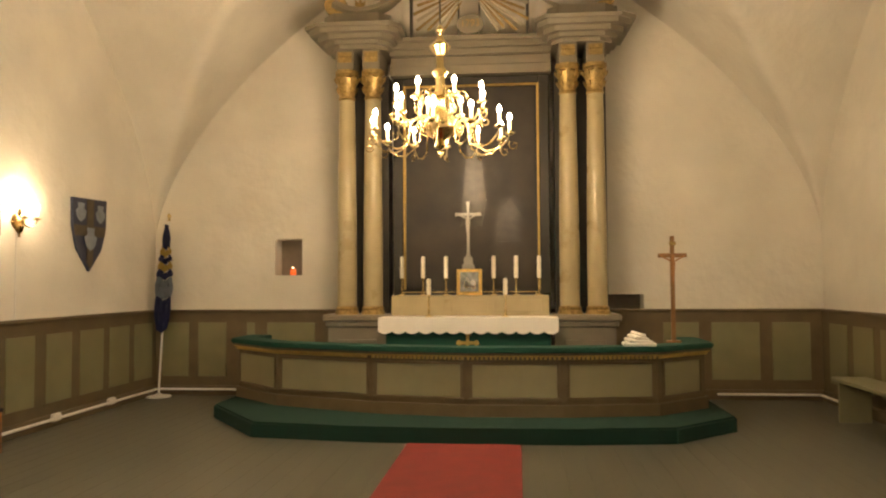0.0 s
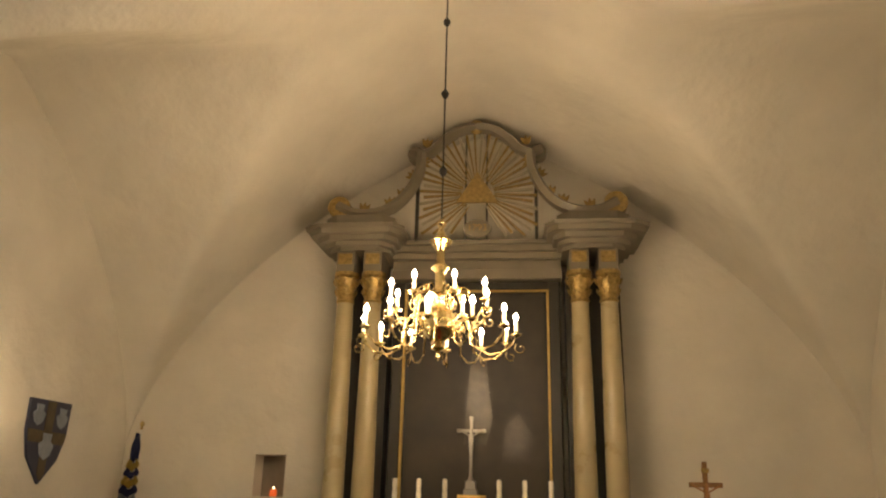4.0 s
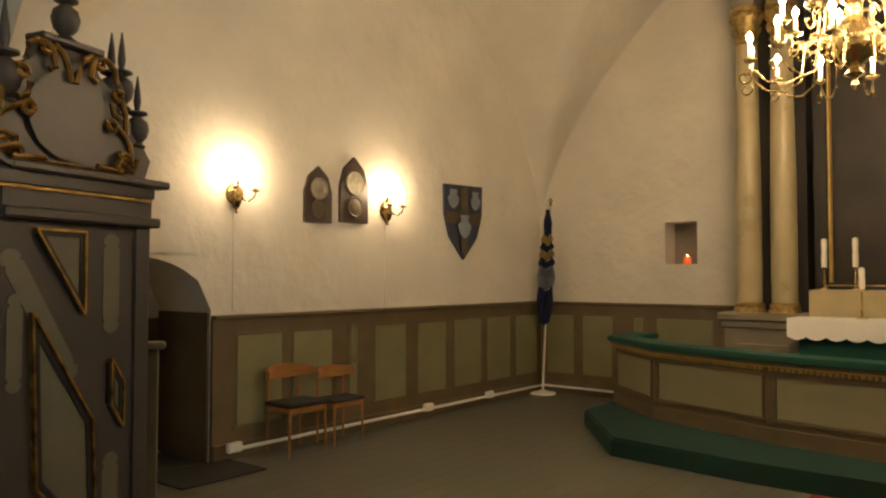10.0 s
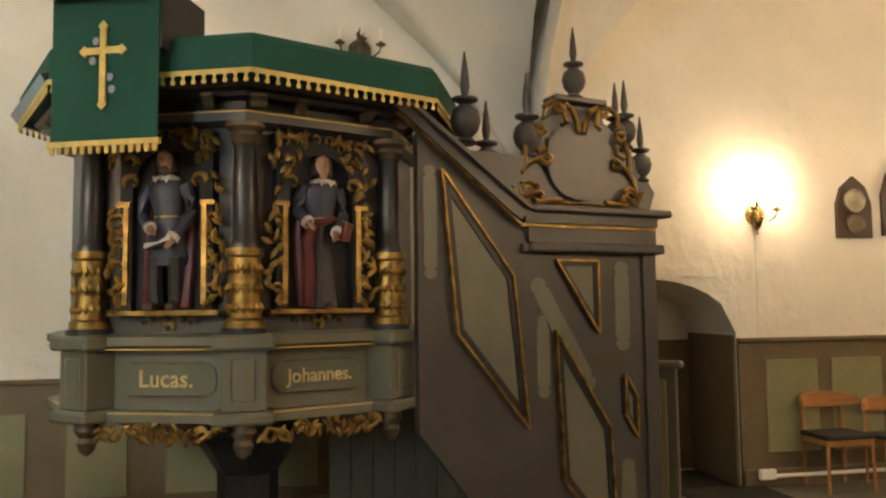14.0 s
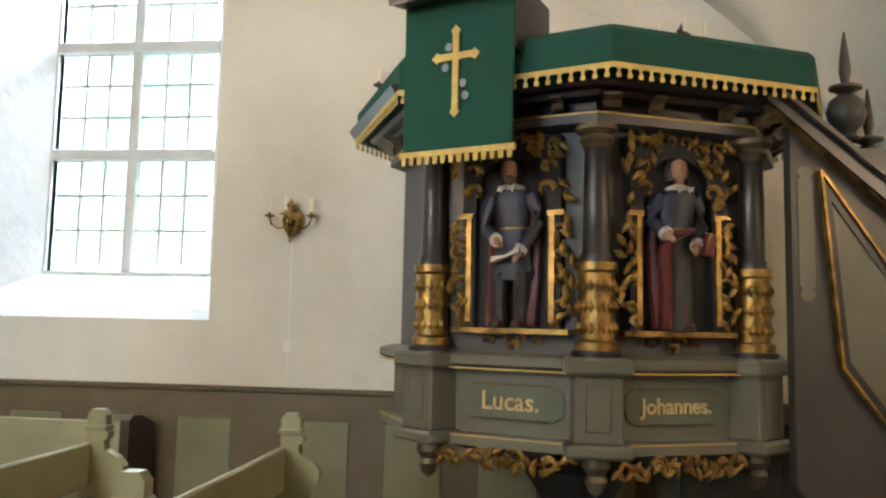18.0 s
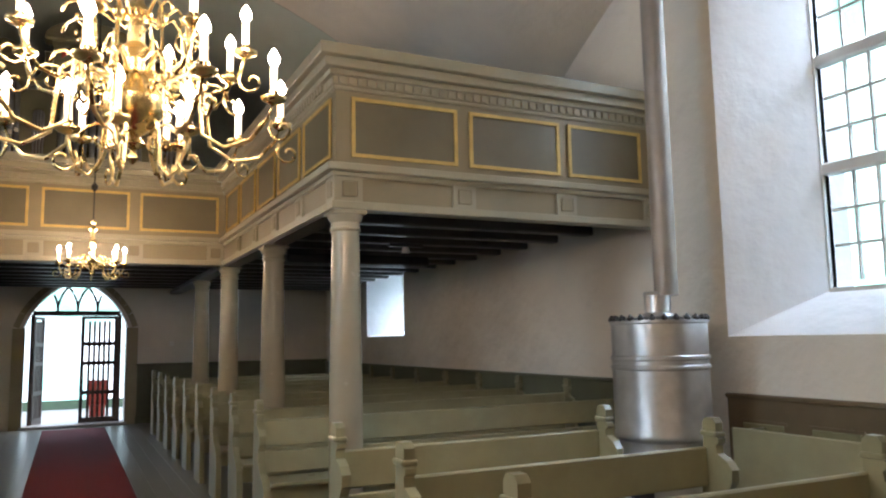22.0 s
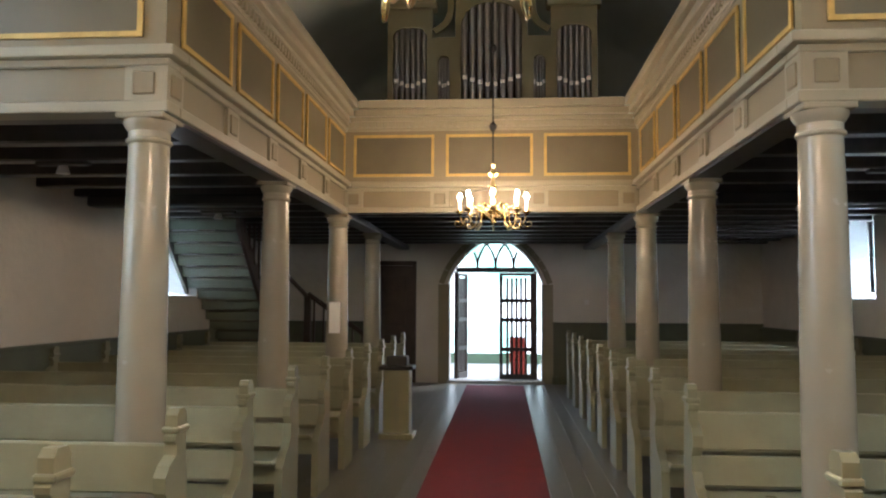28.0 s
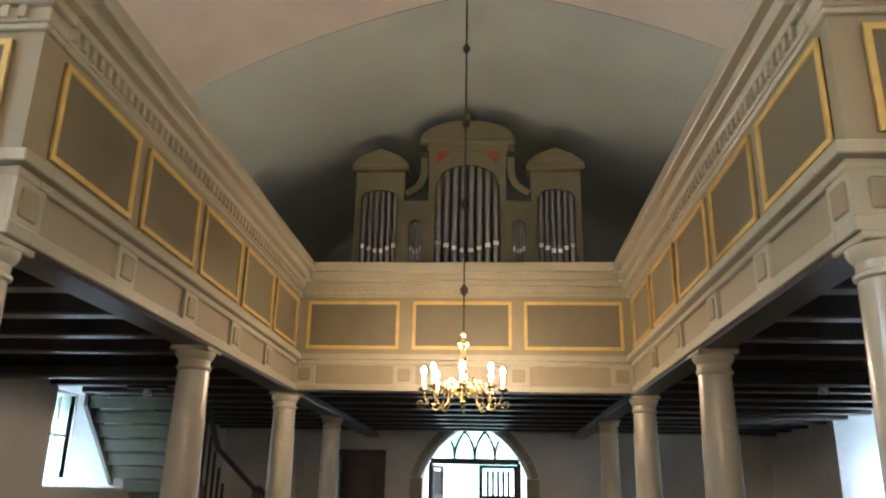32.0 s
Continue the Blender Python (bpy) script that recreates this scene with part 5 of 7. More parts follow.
copy_thing(ch, pose(-4.4, 8.05, 0, 0, 0, 90) @ Matrix.Diagonal((0.88, 0.76, 0.93, 1)))
tagged(part("door_mat", block(-4.6, -4.1, 6.3, 7.02, 0.001, 0.014, bevel=0.004), BLACK_CLOTH), "black rubber mat lying before the niche", "mat")
# bench, south side
bn = thing("side_bench", (XS - 0.3, 9.4, 0), "plain olive bench against the south wall", "bench")
part("seat", block(-0.18, 0.18, -1.4, 1.0, 0.42, 0.46, bevel=0.008), PEW, bn)
for y in (-1.2, 0.85):
    part("leg", block(-0.16, 0.16, y - 0.02, y + 0.02, 0, 0.42), PEW, bn)

# ---- pulpit ----
PX, PY, PTURN = -3.6, 3.235, 1.8


def octa(r, z0, z1, bm=None, r1=None):
    return lathe([(r, z0), (r if r1 is None else r1, z1)], 8, bm)


pu = thing("pulpit", (PX, PY, 0), "octagonal grey and black pulpit with gilt carving", "pulpit", rz=PTURN)
SIZE = Matrix.Translation((0, 0, -0.006)) @ Matrix.Diagonal((0.972, 1.03, 1.067, 1))
pu.matrix_basis = pu.matrix_basis @ SIZE
part("stem", lathe([(0.3, 0.006), (0.3, 0.12), (0.16, 0.18), (0.16, 0.5), (0.24, 0.62), (0.3, 0.7)], 8), PULPIT_DARK, pu)
part("underside", octa(0.3, 0.68, 0.87, None, 0.9), PULPIT_DARK, pu)
part("lower_ledge", octa(1.0, 0.87, 0.915), PULPIT_GREEN, pu)
part("name_band", octa(0.93, 0.915, 1.17), PULPIT_GREEN, pu)
part("upper_ledge", lathe([(0.96, 1.17), (1.01, 1.19), (1.01, 1.225), (0.95, 1.24)], 8), PULPIT_GREEN, pu)
part("body", octa(0.9, 1.24, 2.12), PULPIT_GREY, pu)
part("entablature", lathe([(0.93, 2.12), (0.98, 2.135), (0.98, 2.17), (0.95, 2.19)], 8), PULPIT_GREY, pu)
part("frieze", octa(0.94, 2.19, 2.24), PULPIT_DARK, pu)
part("cornice", lathe([(0.95, 2.225), (1.02, 2.23), (1.03, 2.25), (1.08, 2.255), (1.1, 2.275), (1.18, 2.28), (1.21, 2.32)], 8), PULPIT_DARK, pu)
for k in range(-2, 3):
    for q in (-12, 0, 12):
        bk = bmesh.new()
        rr = 0.955 if q == 0 else 0.925
        prism([(0, 2.185), (0.035, 2.19), (0.05, 2.21), (0.085, 2.225), (0.085, 2.235), (0, 2.235)], 0.045 if q else 0.07, bk, pose(0, 0, 0, 0, 0, k * 45 + q) @ pose(rr, 0.0225, 0))
        part("frieze_bracket", bk, BRONZE_DARK, pu)
gl = lathe([(0.985, 2.17), (0.985, 2.176)], 8)
lathe([(1.012, 1.17), (1.012, 1.176)], 8, gl)
lathe([(1.003, 0.905), (1.003, 0.911)], 8, gl)
tagged(part("gilt_line", gl, GILT_PAINT, pu), kind="stuff")
clb = lathe([(1.238, 2.272), (1.24, 2.41), (1.215, 2.437), (0.8, 2.45)], 8)
DRAW = pose(0, 0.03, 0) @ Matrix.Diagonal((1, 0.965, 1, 1))
part("parapet_cloth", clb, CLOTH_GREEN, pu, "dark green cloth cover", m=DRAW)
fr = bmesh.new()
for k in range(8):
    a0, a1 = k * math.pi / 4, (k + 1) * math.pi / 4
    p0, p1 = Vector((math.cos(a0), math.sin(a0), 0)) * 1.245, Vector((math.cos(a1), math.sin(a1), 0)) * 1.245
    ang = math.degrees(math.atan2((p1 - p0).y, (p1 - p0).x))
    L = (p1 - p0).length
    mm = pose(p0.x, p0.y, 0, 0, 0, ang)
    bx(fr, 0, L, -0.004, 0.004, 2.268, 2.288, mm)
    for i in range(20):
        t0 = L * (i + 0.5) / 20
        prism([(t0 - 0.011, 2.269), (t0 + 0.011, 2.269), (t0 + 0.003, 2.256), (t0 + 0.011, 2.243), (t0 + 0.008, 2.232), (t0 - 0.008, 2.232), (t0 - 0.011, 2.243), (t0 - 0.003, 2.256)], 0.006, fr, mm @ pose(0, -0.003, 0))
tagged(part("fringe", fr, FRINGE, pu, "yellow tasselled fringe", m=DRAW), kind="stuff")
face_r = 0.9 * math.cos(math.pi / 8)
rngp = random.Random(3)


def curl(bm, x, z, s, flip=1, d=0.02):
    """A small carved scroll in the x and z plane."""
    pts = []
    for i in range(9):
        a = i / 8 * 4.4
        r = s * (1 - 0.75 * i / 8)
        pts.append((x + flip * (r * math.cos(a) - s), -d, z + r * math.sin(a)))
    tube(pts, s * 0.33, 6, bm, s * 0.16)


for k in range(-3, 4):
    a = k * 45
    c = pose(0, 0, 0, 0, 0, a) @ pose(0.955, 0, 0)
    if abs(k) <= 1:
        ped = part("corner_pedestal", lathe([(0.085, 1.24), (0.085, 1.29), (0.07, 1.3), (0.07, 1.55), (0.082, 1.56), (0.082, 1.59)], 16), PULPIT_GILT, pu, "carved gilt pedestal", smooth=True, m=c)
        og = bmesh.new()
        for j in range(9):
            for zz in (1.34, 1.42, 1.5):
                q = radians(-90 + 22 * j + 11 * ((zz * 100) % 2))
                lathe([(0.003, -0.02), (0.016, 0.0), (0.003, 0.025)], 5, og, pose(0.07 * math.cos(q), 0.07 * math.sin(q), zz))
        tagged(part("relief", og, PULPIT_GILT, ped, m=pose(0, 0, 0)), kind="stuff")
        part("corner_column", lathe([(0.062, 1.59), (0.062, 1.62), (0.055, 1.63), (0.048, 2.02), (0.055, 2.03)], 16), PULPIT_DARK, pu, "black turned column", smooth=True, m=c)
        part("column_capital", lathe([(0.05, 2.03), (0.07, 2.06), (0.062, 2.08), (0.085, 2.1), (0.085, 2.12)], 16), BRONZE_DARK, pu, smooth=True, m=c)
        part("corner_block", block(-0.09, 0.075, -0.095, 0.095, 0.92, 1.175, bevel=0.006), PULPIT_GREEN, pu, m=c)
        part("corner_cap", block(-0.1, 0.11, -0.13, 0.13, 1.17, 1.235, bevel=0.012), PULPIT_GREEN, pu, m=c)
        part("corner_foot", block(-0.1, 0.11, -0.13, 0.13, 0.87, 0.92, bevel=0.012), PULPIT_GREEN, pu, m=c)
        part("pendant", lathe([(0.002, 0.72), (0.03, 0.74), (0.045, 0.78), (0.035, 0.8), (0.055, 0.83), (0.05, 0.87)], 12), BRONZE_DARK, pu, smooth=True, m=c)
        part("block_panel", block(0.072, 0.079, -0.05, 0.05, 0.96, 1.14, bevel=0.006), PULPIT_GREEN, pu, m=c)
        part("pedestal_plinth", lathe([(0.1, 1.235), (0.1, 1.255), (0.086, 1.26)], 16), PULPIT_DARK, pu, smooth=True, m=c)


SAINT_LABEL = {-1: "painted carved saint in blue tunic holding an open book", 0: "painted carved saint in dark coat and red cloak holding a book"}
SAINT_LINEN = mat("painted_statue_linen", (0.42, 0.39, 0.34), 0.6, var=0.15, scale=20)
SAINT_COAT = mat("painted_statue_coat", (0.03, 0.028, 0.03), 0.5, var=0.3, scale=12)


def carved_saint(k):
    """One carved figure, coloured by its pieces: 0 robe, 1 cloak, 2 linen, 3 skin, 4 hair, 5 coat, 6 gilt."""
    bm = bmesh.new()
    seen = 0

    def paint(index):
        nonlocal seen
        bm.faces.ensure_lookup_table()
        for i in range(seen, len(bm.faces)):
            bm.faces[i].material_index = index
        seen = len(bm.faces)

    flat = Matrix.Diagonal((1, 0.62, 1, 1))
    side = 1 if k else -1
    # legs or skirt of the robe, folds running down
    if k == -1:
        for sx in (-1, 1):
            tube([(sx * 0.05, 0.0, 0.02), (sx * 0.055, -0.01, 0.13), (sx * 0.05, -0.03, 0.24)], 0.034, 8, bm, 0.042)
        paint(5)
        for sx in (-1, 1):
            lathe([(0.002, 0.0), (0.036, 0.004), (0.034, 0.03), (0.002, 0.045)], 8, bm, pose(sx * 0.052, -0.03, 0) @ Matrix.Diagonal((0.9, 1.7, 1, 1)))
        paint(4)
        lathe([(0.1, 0.2), (0.105, 0.235), (0.092, 0.3), (0.078, 0.38), (0.074, 0.43)], 16, bm, flat)
        paint(0)
    else:
        lathe([(0.002, 0.0), (0.082, 0.003), (0.074, 0.1), (0.07, 0.22), (0.07, 0.34), (0.074, 0.42)], 18, bm, flat)
        paint(5)
        lathe([(0.002, 0.0), (0.03, 0.004), (0.026, 0.025), (0.002, 0.035)], 8, bm, pose(0.02, -0.055, 0) @ Matrix.Diagonal((0.9, 1.6, 1, 1)))
        paint(4)
    # chest and shoulders
    lathe([(0.074, 0.41), (0.07, 0.43), (0.088, 0.5), (0.098, 0.555), (0.075, 0.59), (0.03, 0.605)], 16, bm, flat)
    paint(0)
    lathe([(0.077, 0.416), (0.079, 0.42), (0.076, 0.425)], 14, bm, flat)
    paint(6)
    # arms, cuffs and what they hold
    for sx, elbow, wrist in ((-1, (-0.125, -0.015, 0.42), (-0.05, -0.085, 0.37)), (1, (0.13, -0.01, 0.44), (0.075, -0.08, 0.33))) if k == -1 else ((-1, (-0.13, -0.01, 0.45), (-0.11, -0.085, 0.4)), (1, (0.125, -0.015, 0.44), (0.06, -0.085, 0.36))):
        tube([(sx * 0.092, 0, 0.56), (sx * 0.12, -0.005, 0.5), elbow, wrist], 0.034, 8, bm, 0.026)
        paint(0)
        d = (Vector(wrist) - Vector(elbow)).normalized()
        w = Vector(wrist)
        tube([w - d * 0.004, w + d * 0.022], 0.03, 8, bm)
        paint(2)
        tube([w + d * 0.02, w + d * 0.045, w + d * 0.075], 0.02, 7, bm, 0.01)
        paint(3)
    if k == -1:
        prism([(-0.06, 0.27), (0.075, 0.31), (0.085, 0.335), (0.01, 0.3), (-0.055, 0.295)], 0.08, bm, pose(0, -0.13, 0))
        paint(2)
    else:
        bx(bm, -0.022, 0.022, -0.03, 0.03, -0.04, 0.05, pose(0.085, -0.12, 0.35, 10, 14, 0), 0.004)
        paint(6)
    # cloak falling behind and over one side
    for sx in ((-1, 1) if k == -1 else (-1,)):
        pts = [(sx * 0.085, 0.035, 0.53), (sx * 0.105, 0.03, 0.36), (sx * 0.1, 0.02, 0.18), (sx * 0.092, 0.01, 0.01)]
        tube(pts, 0.02, 7, bm, 0.032)
    if k == 0:
        tube([(-0.06, -0.045, 0.41), (-0.085, -0.045, 0.3), (-0.075, -0.04, 0.16), (-0.085, -0.03, 0.01)], 0.03, 7, bm, 0.036)
        tube([(-0.1, -0.03, 0.38), (-0.02, -0.065, 0.4), (0.06, -0.05, 0.42)], 0.026, 7, bm, 0.012)
    paint(1)
    # collar, neck, head and hair
    lathe([(0.074, 0.585), (0.066, 0.6), (0.034, 0.612)], 14, bm, pose(0, -0.012, 0) @ flat)
    for sx in (-1, 1):
        prism([(sx * 0.005, 0.595), (sx * 0.045, 0.6), (sx * 0.028, 0.57)], 0.01, bm, pose(0, -0.068, 0))
    paint(2)
    turn = pose(0, -0.012, 0.612, -6, 0, -16 if k == 0 else 8)
    lathe([(0.026, 0), (0.026, 0.02), (0.038, 0.035), (0.044, 0.065), (0.04, 0.095), (0.002, 0.12)], 12, bm, turn @ Matrix.Diagonal((0.86, 1, 1, 1)))
    prism([(-0.006, 0.05), (0.006, 0.05), (0.003, 0.075), (-0.003, 0.075)], 0.012, bm, turn @ pose(0, -0.054, 0))
    paint(3)
    lathe([(0.052, 0.02), (0.056, 0.06), (0.05, 0.1), (0.03, 0.125), (0.002, 0.132)], 12, bm, turn @ pose(0, 0.034, 0))
    if k == -1:
        lathe([(0.002, 0.0), (0.022, 0.012), (0.026, 0.03), (0.014, 0.045)], 8, bm, turn @ pose(0, -0.032, -0.012) @ Matrix.Diagonal((1, 0.6, 1, 1)))
    paint(4)
    for v in bm.verts:
        v.co.x += 0.004 * math.sin(v.co.z * 34 + 9 * v.co.y) + side * 0.012 * math.sin(v.co.z * 5)
        v.co.y += 0.004 * math.sin(v.co.x * 70)
    return bm


for k in (-1, 0):
    a = k * 45 + 22.5
    f = pose(0, 0, 0, 0, 0, a) @ pose(face_r, 0, 0, 0, 0, 90)     # local x along the face, -y outwards
    part("niche_back", block(-0.2, 0.2, -0.02, 0.01, 1.33, 2.09), NICHE, pu, m=f)
    ar = arch_fill(-0.16, 0.16, 1.86, 2.1, 0.16, -0.06, Matrix.Identity(4), 10)
    bx(ar, -0.22, -0.16, -0.06, 0, 1.33, 2.1)
    bx(ar, 0.16, 0.22, -0.06, 0, 1.33, 2.1)
    part("niche_frame", ar, NICHE, pu, m=f)
    gf = bmesh.new()
    for sx in (-1, 1):
        bx(gf, sx * 0.185 - 0.012, sx * 0.185 + 0.012, -0.072, -0.06, 1.36, 1.8)
        bx(gf, sx * 0.2 - 0.035, sx * 0.2 + 0.035, -0.075, -0.06, 1.78, 1.8)
        for zz in (1.42, 1.52, 1.62, 1.72):
            curl(gf, sx * 0.245, zz, 0.032, sx, 0.066)
        for xx, zz, s in ((0.2, 1.88, 0.045), (0.2, 1.97, 0.04), (0.14, 2.05, 0.04), (0.06, 2.08, 0.03), (0.22, 2.06, 0.035)):
            curl(gf, sx * xx, zz, s, sx, 0.07)
    bx(gf, -0.26, 0.26, -0.085, -0.0, 1.315, 1.335)
    part("gilt_carving", gf, PULPIT_GILT, pu, "gilt carved frame", m=f)
    lf = bmesh.new()
    for sx in (-1, 1):
        for j in range(34):
            if j < 16:
                lx, lz = rngp.uniform(0.2, 0.275), 1.36 + 0.4 * j / 15
            else:
                lx, lz = rngp.uniform(0.05, 0.28), rngp.uniform(1.8, 2.1)
                if math.hypot(lx, max(0, lz - 1.86)) < 0.165:
                    lz = 2.07 + rngp.uniform(0, 0.03)
            lathe([(0.002, -0.03), (0.014, -0.012), (0.016, 0.008), (0.002, 0.032)], 5, lf, pose(sx * lx, -0.066, lz, 0, rngp.uniform(-70, 70), 0))
    tagged(part("leaf_carving", lf, PULPIT_GILT, pu, "worn gilt leaf carving", m=f), kind="stuff")
    bl = bmesh.new()
    for sx in (-1, 1):
        for xx, zz, s in ((0.06, 1.29, 0.03), (0.13, 1.28, 0.028), (0.02, 1.26, 0.03)):
            curl(bl, sx * xx, zz, s, sx, 0.02)
    tagged(part("carved_bracket", bl, PULPIT_GILT, pu, m=f), kind="stuff")
    g2 = pose(0, 0, 0, 0, 0, a) @ pose(0.93 * math.cos(math.pi / 8), 0, 0, 0, 0, 90)
    part("name_plate", prism([(-0.19, 0.975), (0.19, 0.975), (0.225, 1.0), (0.235, 1.045), (0.225, 1.09), (0.19, 1.115), (-0.19, 1.115), (-0.225, 1.09), (-0.235, 1.045), (-0.225, 1.0)], 0.012, None, pose(0, -0.01, 0)), GREEN_DARK, pu, m=g2)
    for zz in (0.976, 1.114):
        part("plate_line", block(-0.17, 0.17, -0.016, -0.009, zz - 0.004, zz + 0.004), BRONZE_DARK, pu, m=g2)
    bl = bmesh.new()
    for j in range(-3, 4):
        curl(bl, j * 0.075, 0.845 - 0.012 * abs(j), 0.04, 1 if j % 2 else -1, 0.01)
    for j in range(40):
        lathe([(0.002, -0.028), (0.013, -0.01), (0.014, 0.008), (0.002, 0.03)], 5, bl, pose(rngp.uniform(-0.3, 0.3), -0.012, rngp.uniform(0.79, 0.86), 0, rngp.uniform(-80, 80), 0))
    tagged(part("lower_carving", bl, PULPIT_GILT, pu, "gilt carved scrolls", m=pose(0, 0, 0, 0, 0, a) @ pose(0.9, 0, 0, 0, 0, 90)), kind="stuff")
    if k == -1:
        letters("Lucas.", 0.105, LETTER_GILT, pu, g2 @ pose(0.0, -0.014, 1.045, 90, 0, 0), "name_lettering", 0.0015)
    if k == 0:
        letters("Johannes.", 0.085, LETTER_GILT, pu, g2 @ pose(0.0, -0.014, 1.045, 90, 0, 0), "name_lettering", 0.0015)
    tagged(part("pulpit_statue", carved_saint(k), ROBE, None, smooth=True, m=pose(PX, PY, 0, 0, 0, PTURN) @ SIZE @ f @ pose(0, -0.055, 1.336) @ Matrix.Diagonal((0.92, 0.92, 0.94, 1))), SAINT_LABEL[k], "statue", "statues on the pulpit")
    for mt in (ROBE_RED, SAINT_LINEN, SKIN, DARK_WOOD, SAINT_COAT, PULPIT_GILT):
        bpy.data.objects["pulpit_statue" if k == -1 else "pulpit_statue.001"].data.materials.append(mt)
# lectern cloth
lc = thing("lectern_cloth", (-2.67, 2.745, 2.08), "dark green hanging with gold cross and fringe", "hanging", rz=67.5 + PTURN)
lc.matrix_basis = lc.matrix_basis @ Matrix.Diagonal((0.95, 1.07, 1.05, 1))
hang = block(-0.26, 0.26, -0.14, -0.13, 0.04, 0.78)
bmesh.ops.subdivide_edges(hang, edges=hang.edges[:], cuts=6, use_grid_fill=True)
for v in hang.verts:
    v.co.y += 0.006 * math.sin(v.co.x * 22 + v.co.z * 3)
part("cloth", hang, CLOTH_GREEN, lc, smooth=True)
part("desk_board", block(-0.26, 0.26, -0.125, 0.25, 0.6, 0.64, pose(0, 0, 0.06, 14, 0, 0)), PULPIT_DARK, lc)
part("desk_post", block(-0.04, 0.04, 0.0, 0.06, 0.3, 0.62), PULPIT_DARK, lc)
part("side_fall", block(0.262, 0.27, -0.13, 0.22, 0.42, 0.7), PULPIT_DARK, lc)
part("cross", bx(bx(bmesh.new(), -0.014, 0.014, -0.152, -0.14, 0.24, 0.56), -0.09, 0.09, -0.152, -0.141, 0.445, 0.473), FRINGE, lc, "gold embroidered cross", m=pose(0, 0, -0.045))
bl = bmesh.new()
for px, pz in ((-0.09, 0.459), (0.09, 0.459), (0, 0.56), (0, 0.24)):
    lathe([(0.002, -0.006), (0.024, -0.004), (0.024, 0.004), (0.002, 0.006)], 4, bl, pose(px, -0.147, pz, 90, 0, 0))
tagged(part("cross_end", bl, FRINGE, lc, m=pose(0, 0, -0.045)), kind="stuff")
bl = bmesh.new()
for px, pz in ((-0.035, 0.5), (-0.05, 0.42), (0.035, 0.35), (0.045, 0.3)):
    lathe([(0.002, -0.004), (0.017, -0.003), (0.017, 0.003), (0.002, 0.004)], 10, bl, pose(px, -0.146, pz, 90, 0, 0))
tagged(part("embroidery", bl, PALE_BLUE, lc, "blue embroidered flowers", m=pose(0, 0, -0.045)), kind="stuff")
fr = bx(bmesh.new(), -0.272, 0.272, -0.147, -0.128, 0.03, 0.052)
for i in range(14):
    t0 = -0.25 + 0.5 * i / 13
    prism([(t0 - 0.012, 0.032), (t0 + 0.012, 0.032), (t0 + 0.009, 0.0), (t0 - 0.009, 0.0)], 0.008, fr, pose(0, -0.142, 0))
part("fringe", fr, FRINGE, lc, "yellow tassels")
# pulpit stair
S0 = Vector((-2.82, 3.97))
S1 = Vector((-3.17, 5.278))
sd = S1 - S0
SL = sd.length
ps = thing("pulpit_stair", (S0.x, S0.y, 0), "grey panelled pulpit stair with gilt mouldings and finials", "stair", rz=math.degrees(math.atan2(sd.y, sd.x)))
ps.matrix_basis = ps.matrix_basis @ Matrix.Diagonal((1.125, 1, 1.037, 1))
# local x runs up the church along the string, the seen face is local -y
part("string_wall", prism([(0.1, 0.78), (0.1, 2.216), (0.62, 1.78), (SL, 1.78), (SL, 0), (0.66, 0.0)], 0.05), PULPIT_GREY, ps)


def lane(pts, w, d, material, name, y=-0.0, label=""):
    for (xa, za), (xb, zb) in zip(pts, pts[1:]):
        t = Vector((xb - xa, zb - za))
        n = Vector((-t.y, t.x)).normalized() * w / 2
        part(name, prism([(xa - n.x, za - n.y), (xb - n.x, zb - n.y), (xb + n.x, zb + n.y), (xa + n.x, za + n.y)], d, None, pose(0, y - d, 0)), material, ps, label)


def slot(w, h):
    """A painted field with round ends and small nicks at their shoulders."""
    r = w / 2
    top = [(r, h / 2 - r - 0.03), (r - 0.014, h / 2 - r - 0.015), (r, h / 2 - r)] + [(r * math.cos(math.pi * q / 8), h / 2 - r + r * math.sin(math.pi * q / 8)) for q in range(1, 8)] + [(-r, h / 2 - r), (-r + 0.014, h / 2 - r - 0.015), (-r, h / 2 - r - 0.03)]
    return prism(top + [(-x, -z) for x, z in top], 0.006)


lane([(0, 2.33), (0.62, 1.82), (SL + 0.05, 1.82)], 0.07, 0.06, PULPIT_DARK, "handrail", 0.0)
lane([(0, 2.29), (0.61, 1.775), (SL + 0.05, 1.775)], 0.014, 0.045, PULPIT_GILT, "gilt_edge", 0.0)
lane([(0, 2.36), (0.635, 1.862), (SL + 0.09, 1.862)], 0.02, 0.085, PULPIT_GREY, "rail_cap", 0.0)
lane([(0.62, 1.66), (SL + 0.05, 1.66)], 0.04, 0.035, PULPIT_GREY, "string_course", 0.0)
for pan in ([(0.21, 2.03), (0.57, 1.52), (0.64, 0.76), (0.28, 1.24)], [(0.8, 1.24), (1.1, 0.73), (1.13, 0.1), (0.83, 0.48)], [(0.81, 1.6), (1.05, 1.6), (1.05, 1.22)], [(1.2, 1.0), (1.27, 0.88), (1.27, 0.66), (1.2, 0.78)]):
    part("panel", prism(pan, 0.012, None, pose(0, -0.012, 0)), PULPIT_GREEN, ps)
    mid = Vector((sum(p[0] for p in pan) / len(pan), sum(p[1] for p in pan) / len(pan)))
    tight = [tuple(mid + (Vector(p) - mid) * 0.9) for p in pan]
    lane(tight + [tight[0]], 0.034, 0.02, PULPIT_DARK, "panel_moulding", 0.0)
    lane(pan + [pan[0]], 0.011, 0.03, PULPIT_GILT, "panel_gilding", 0.0)
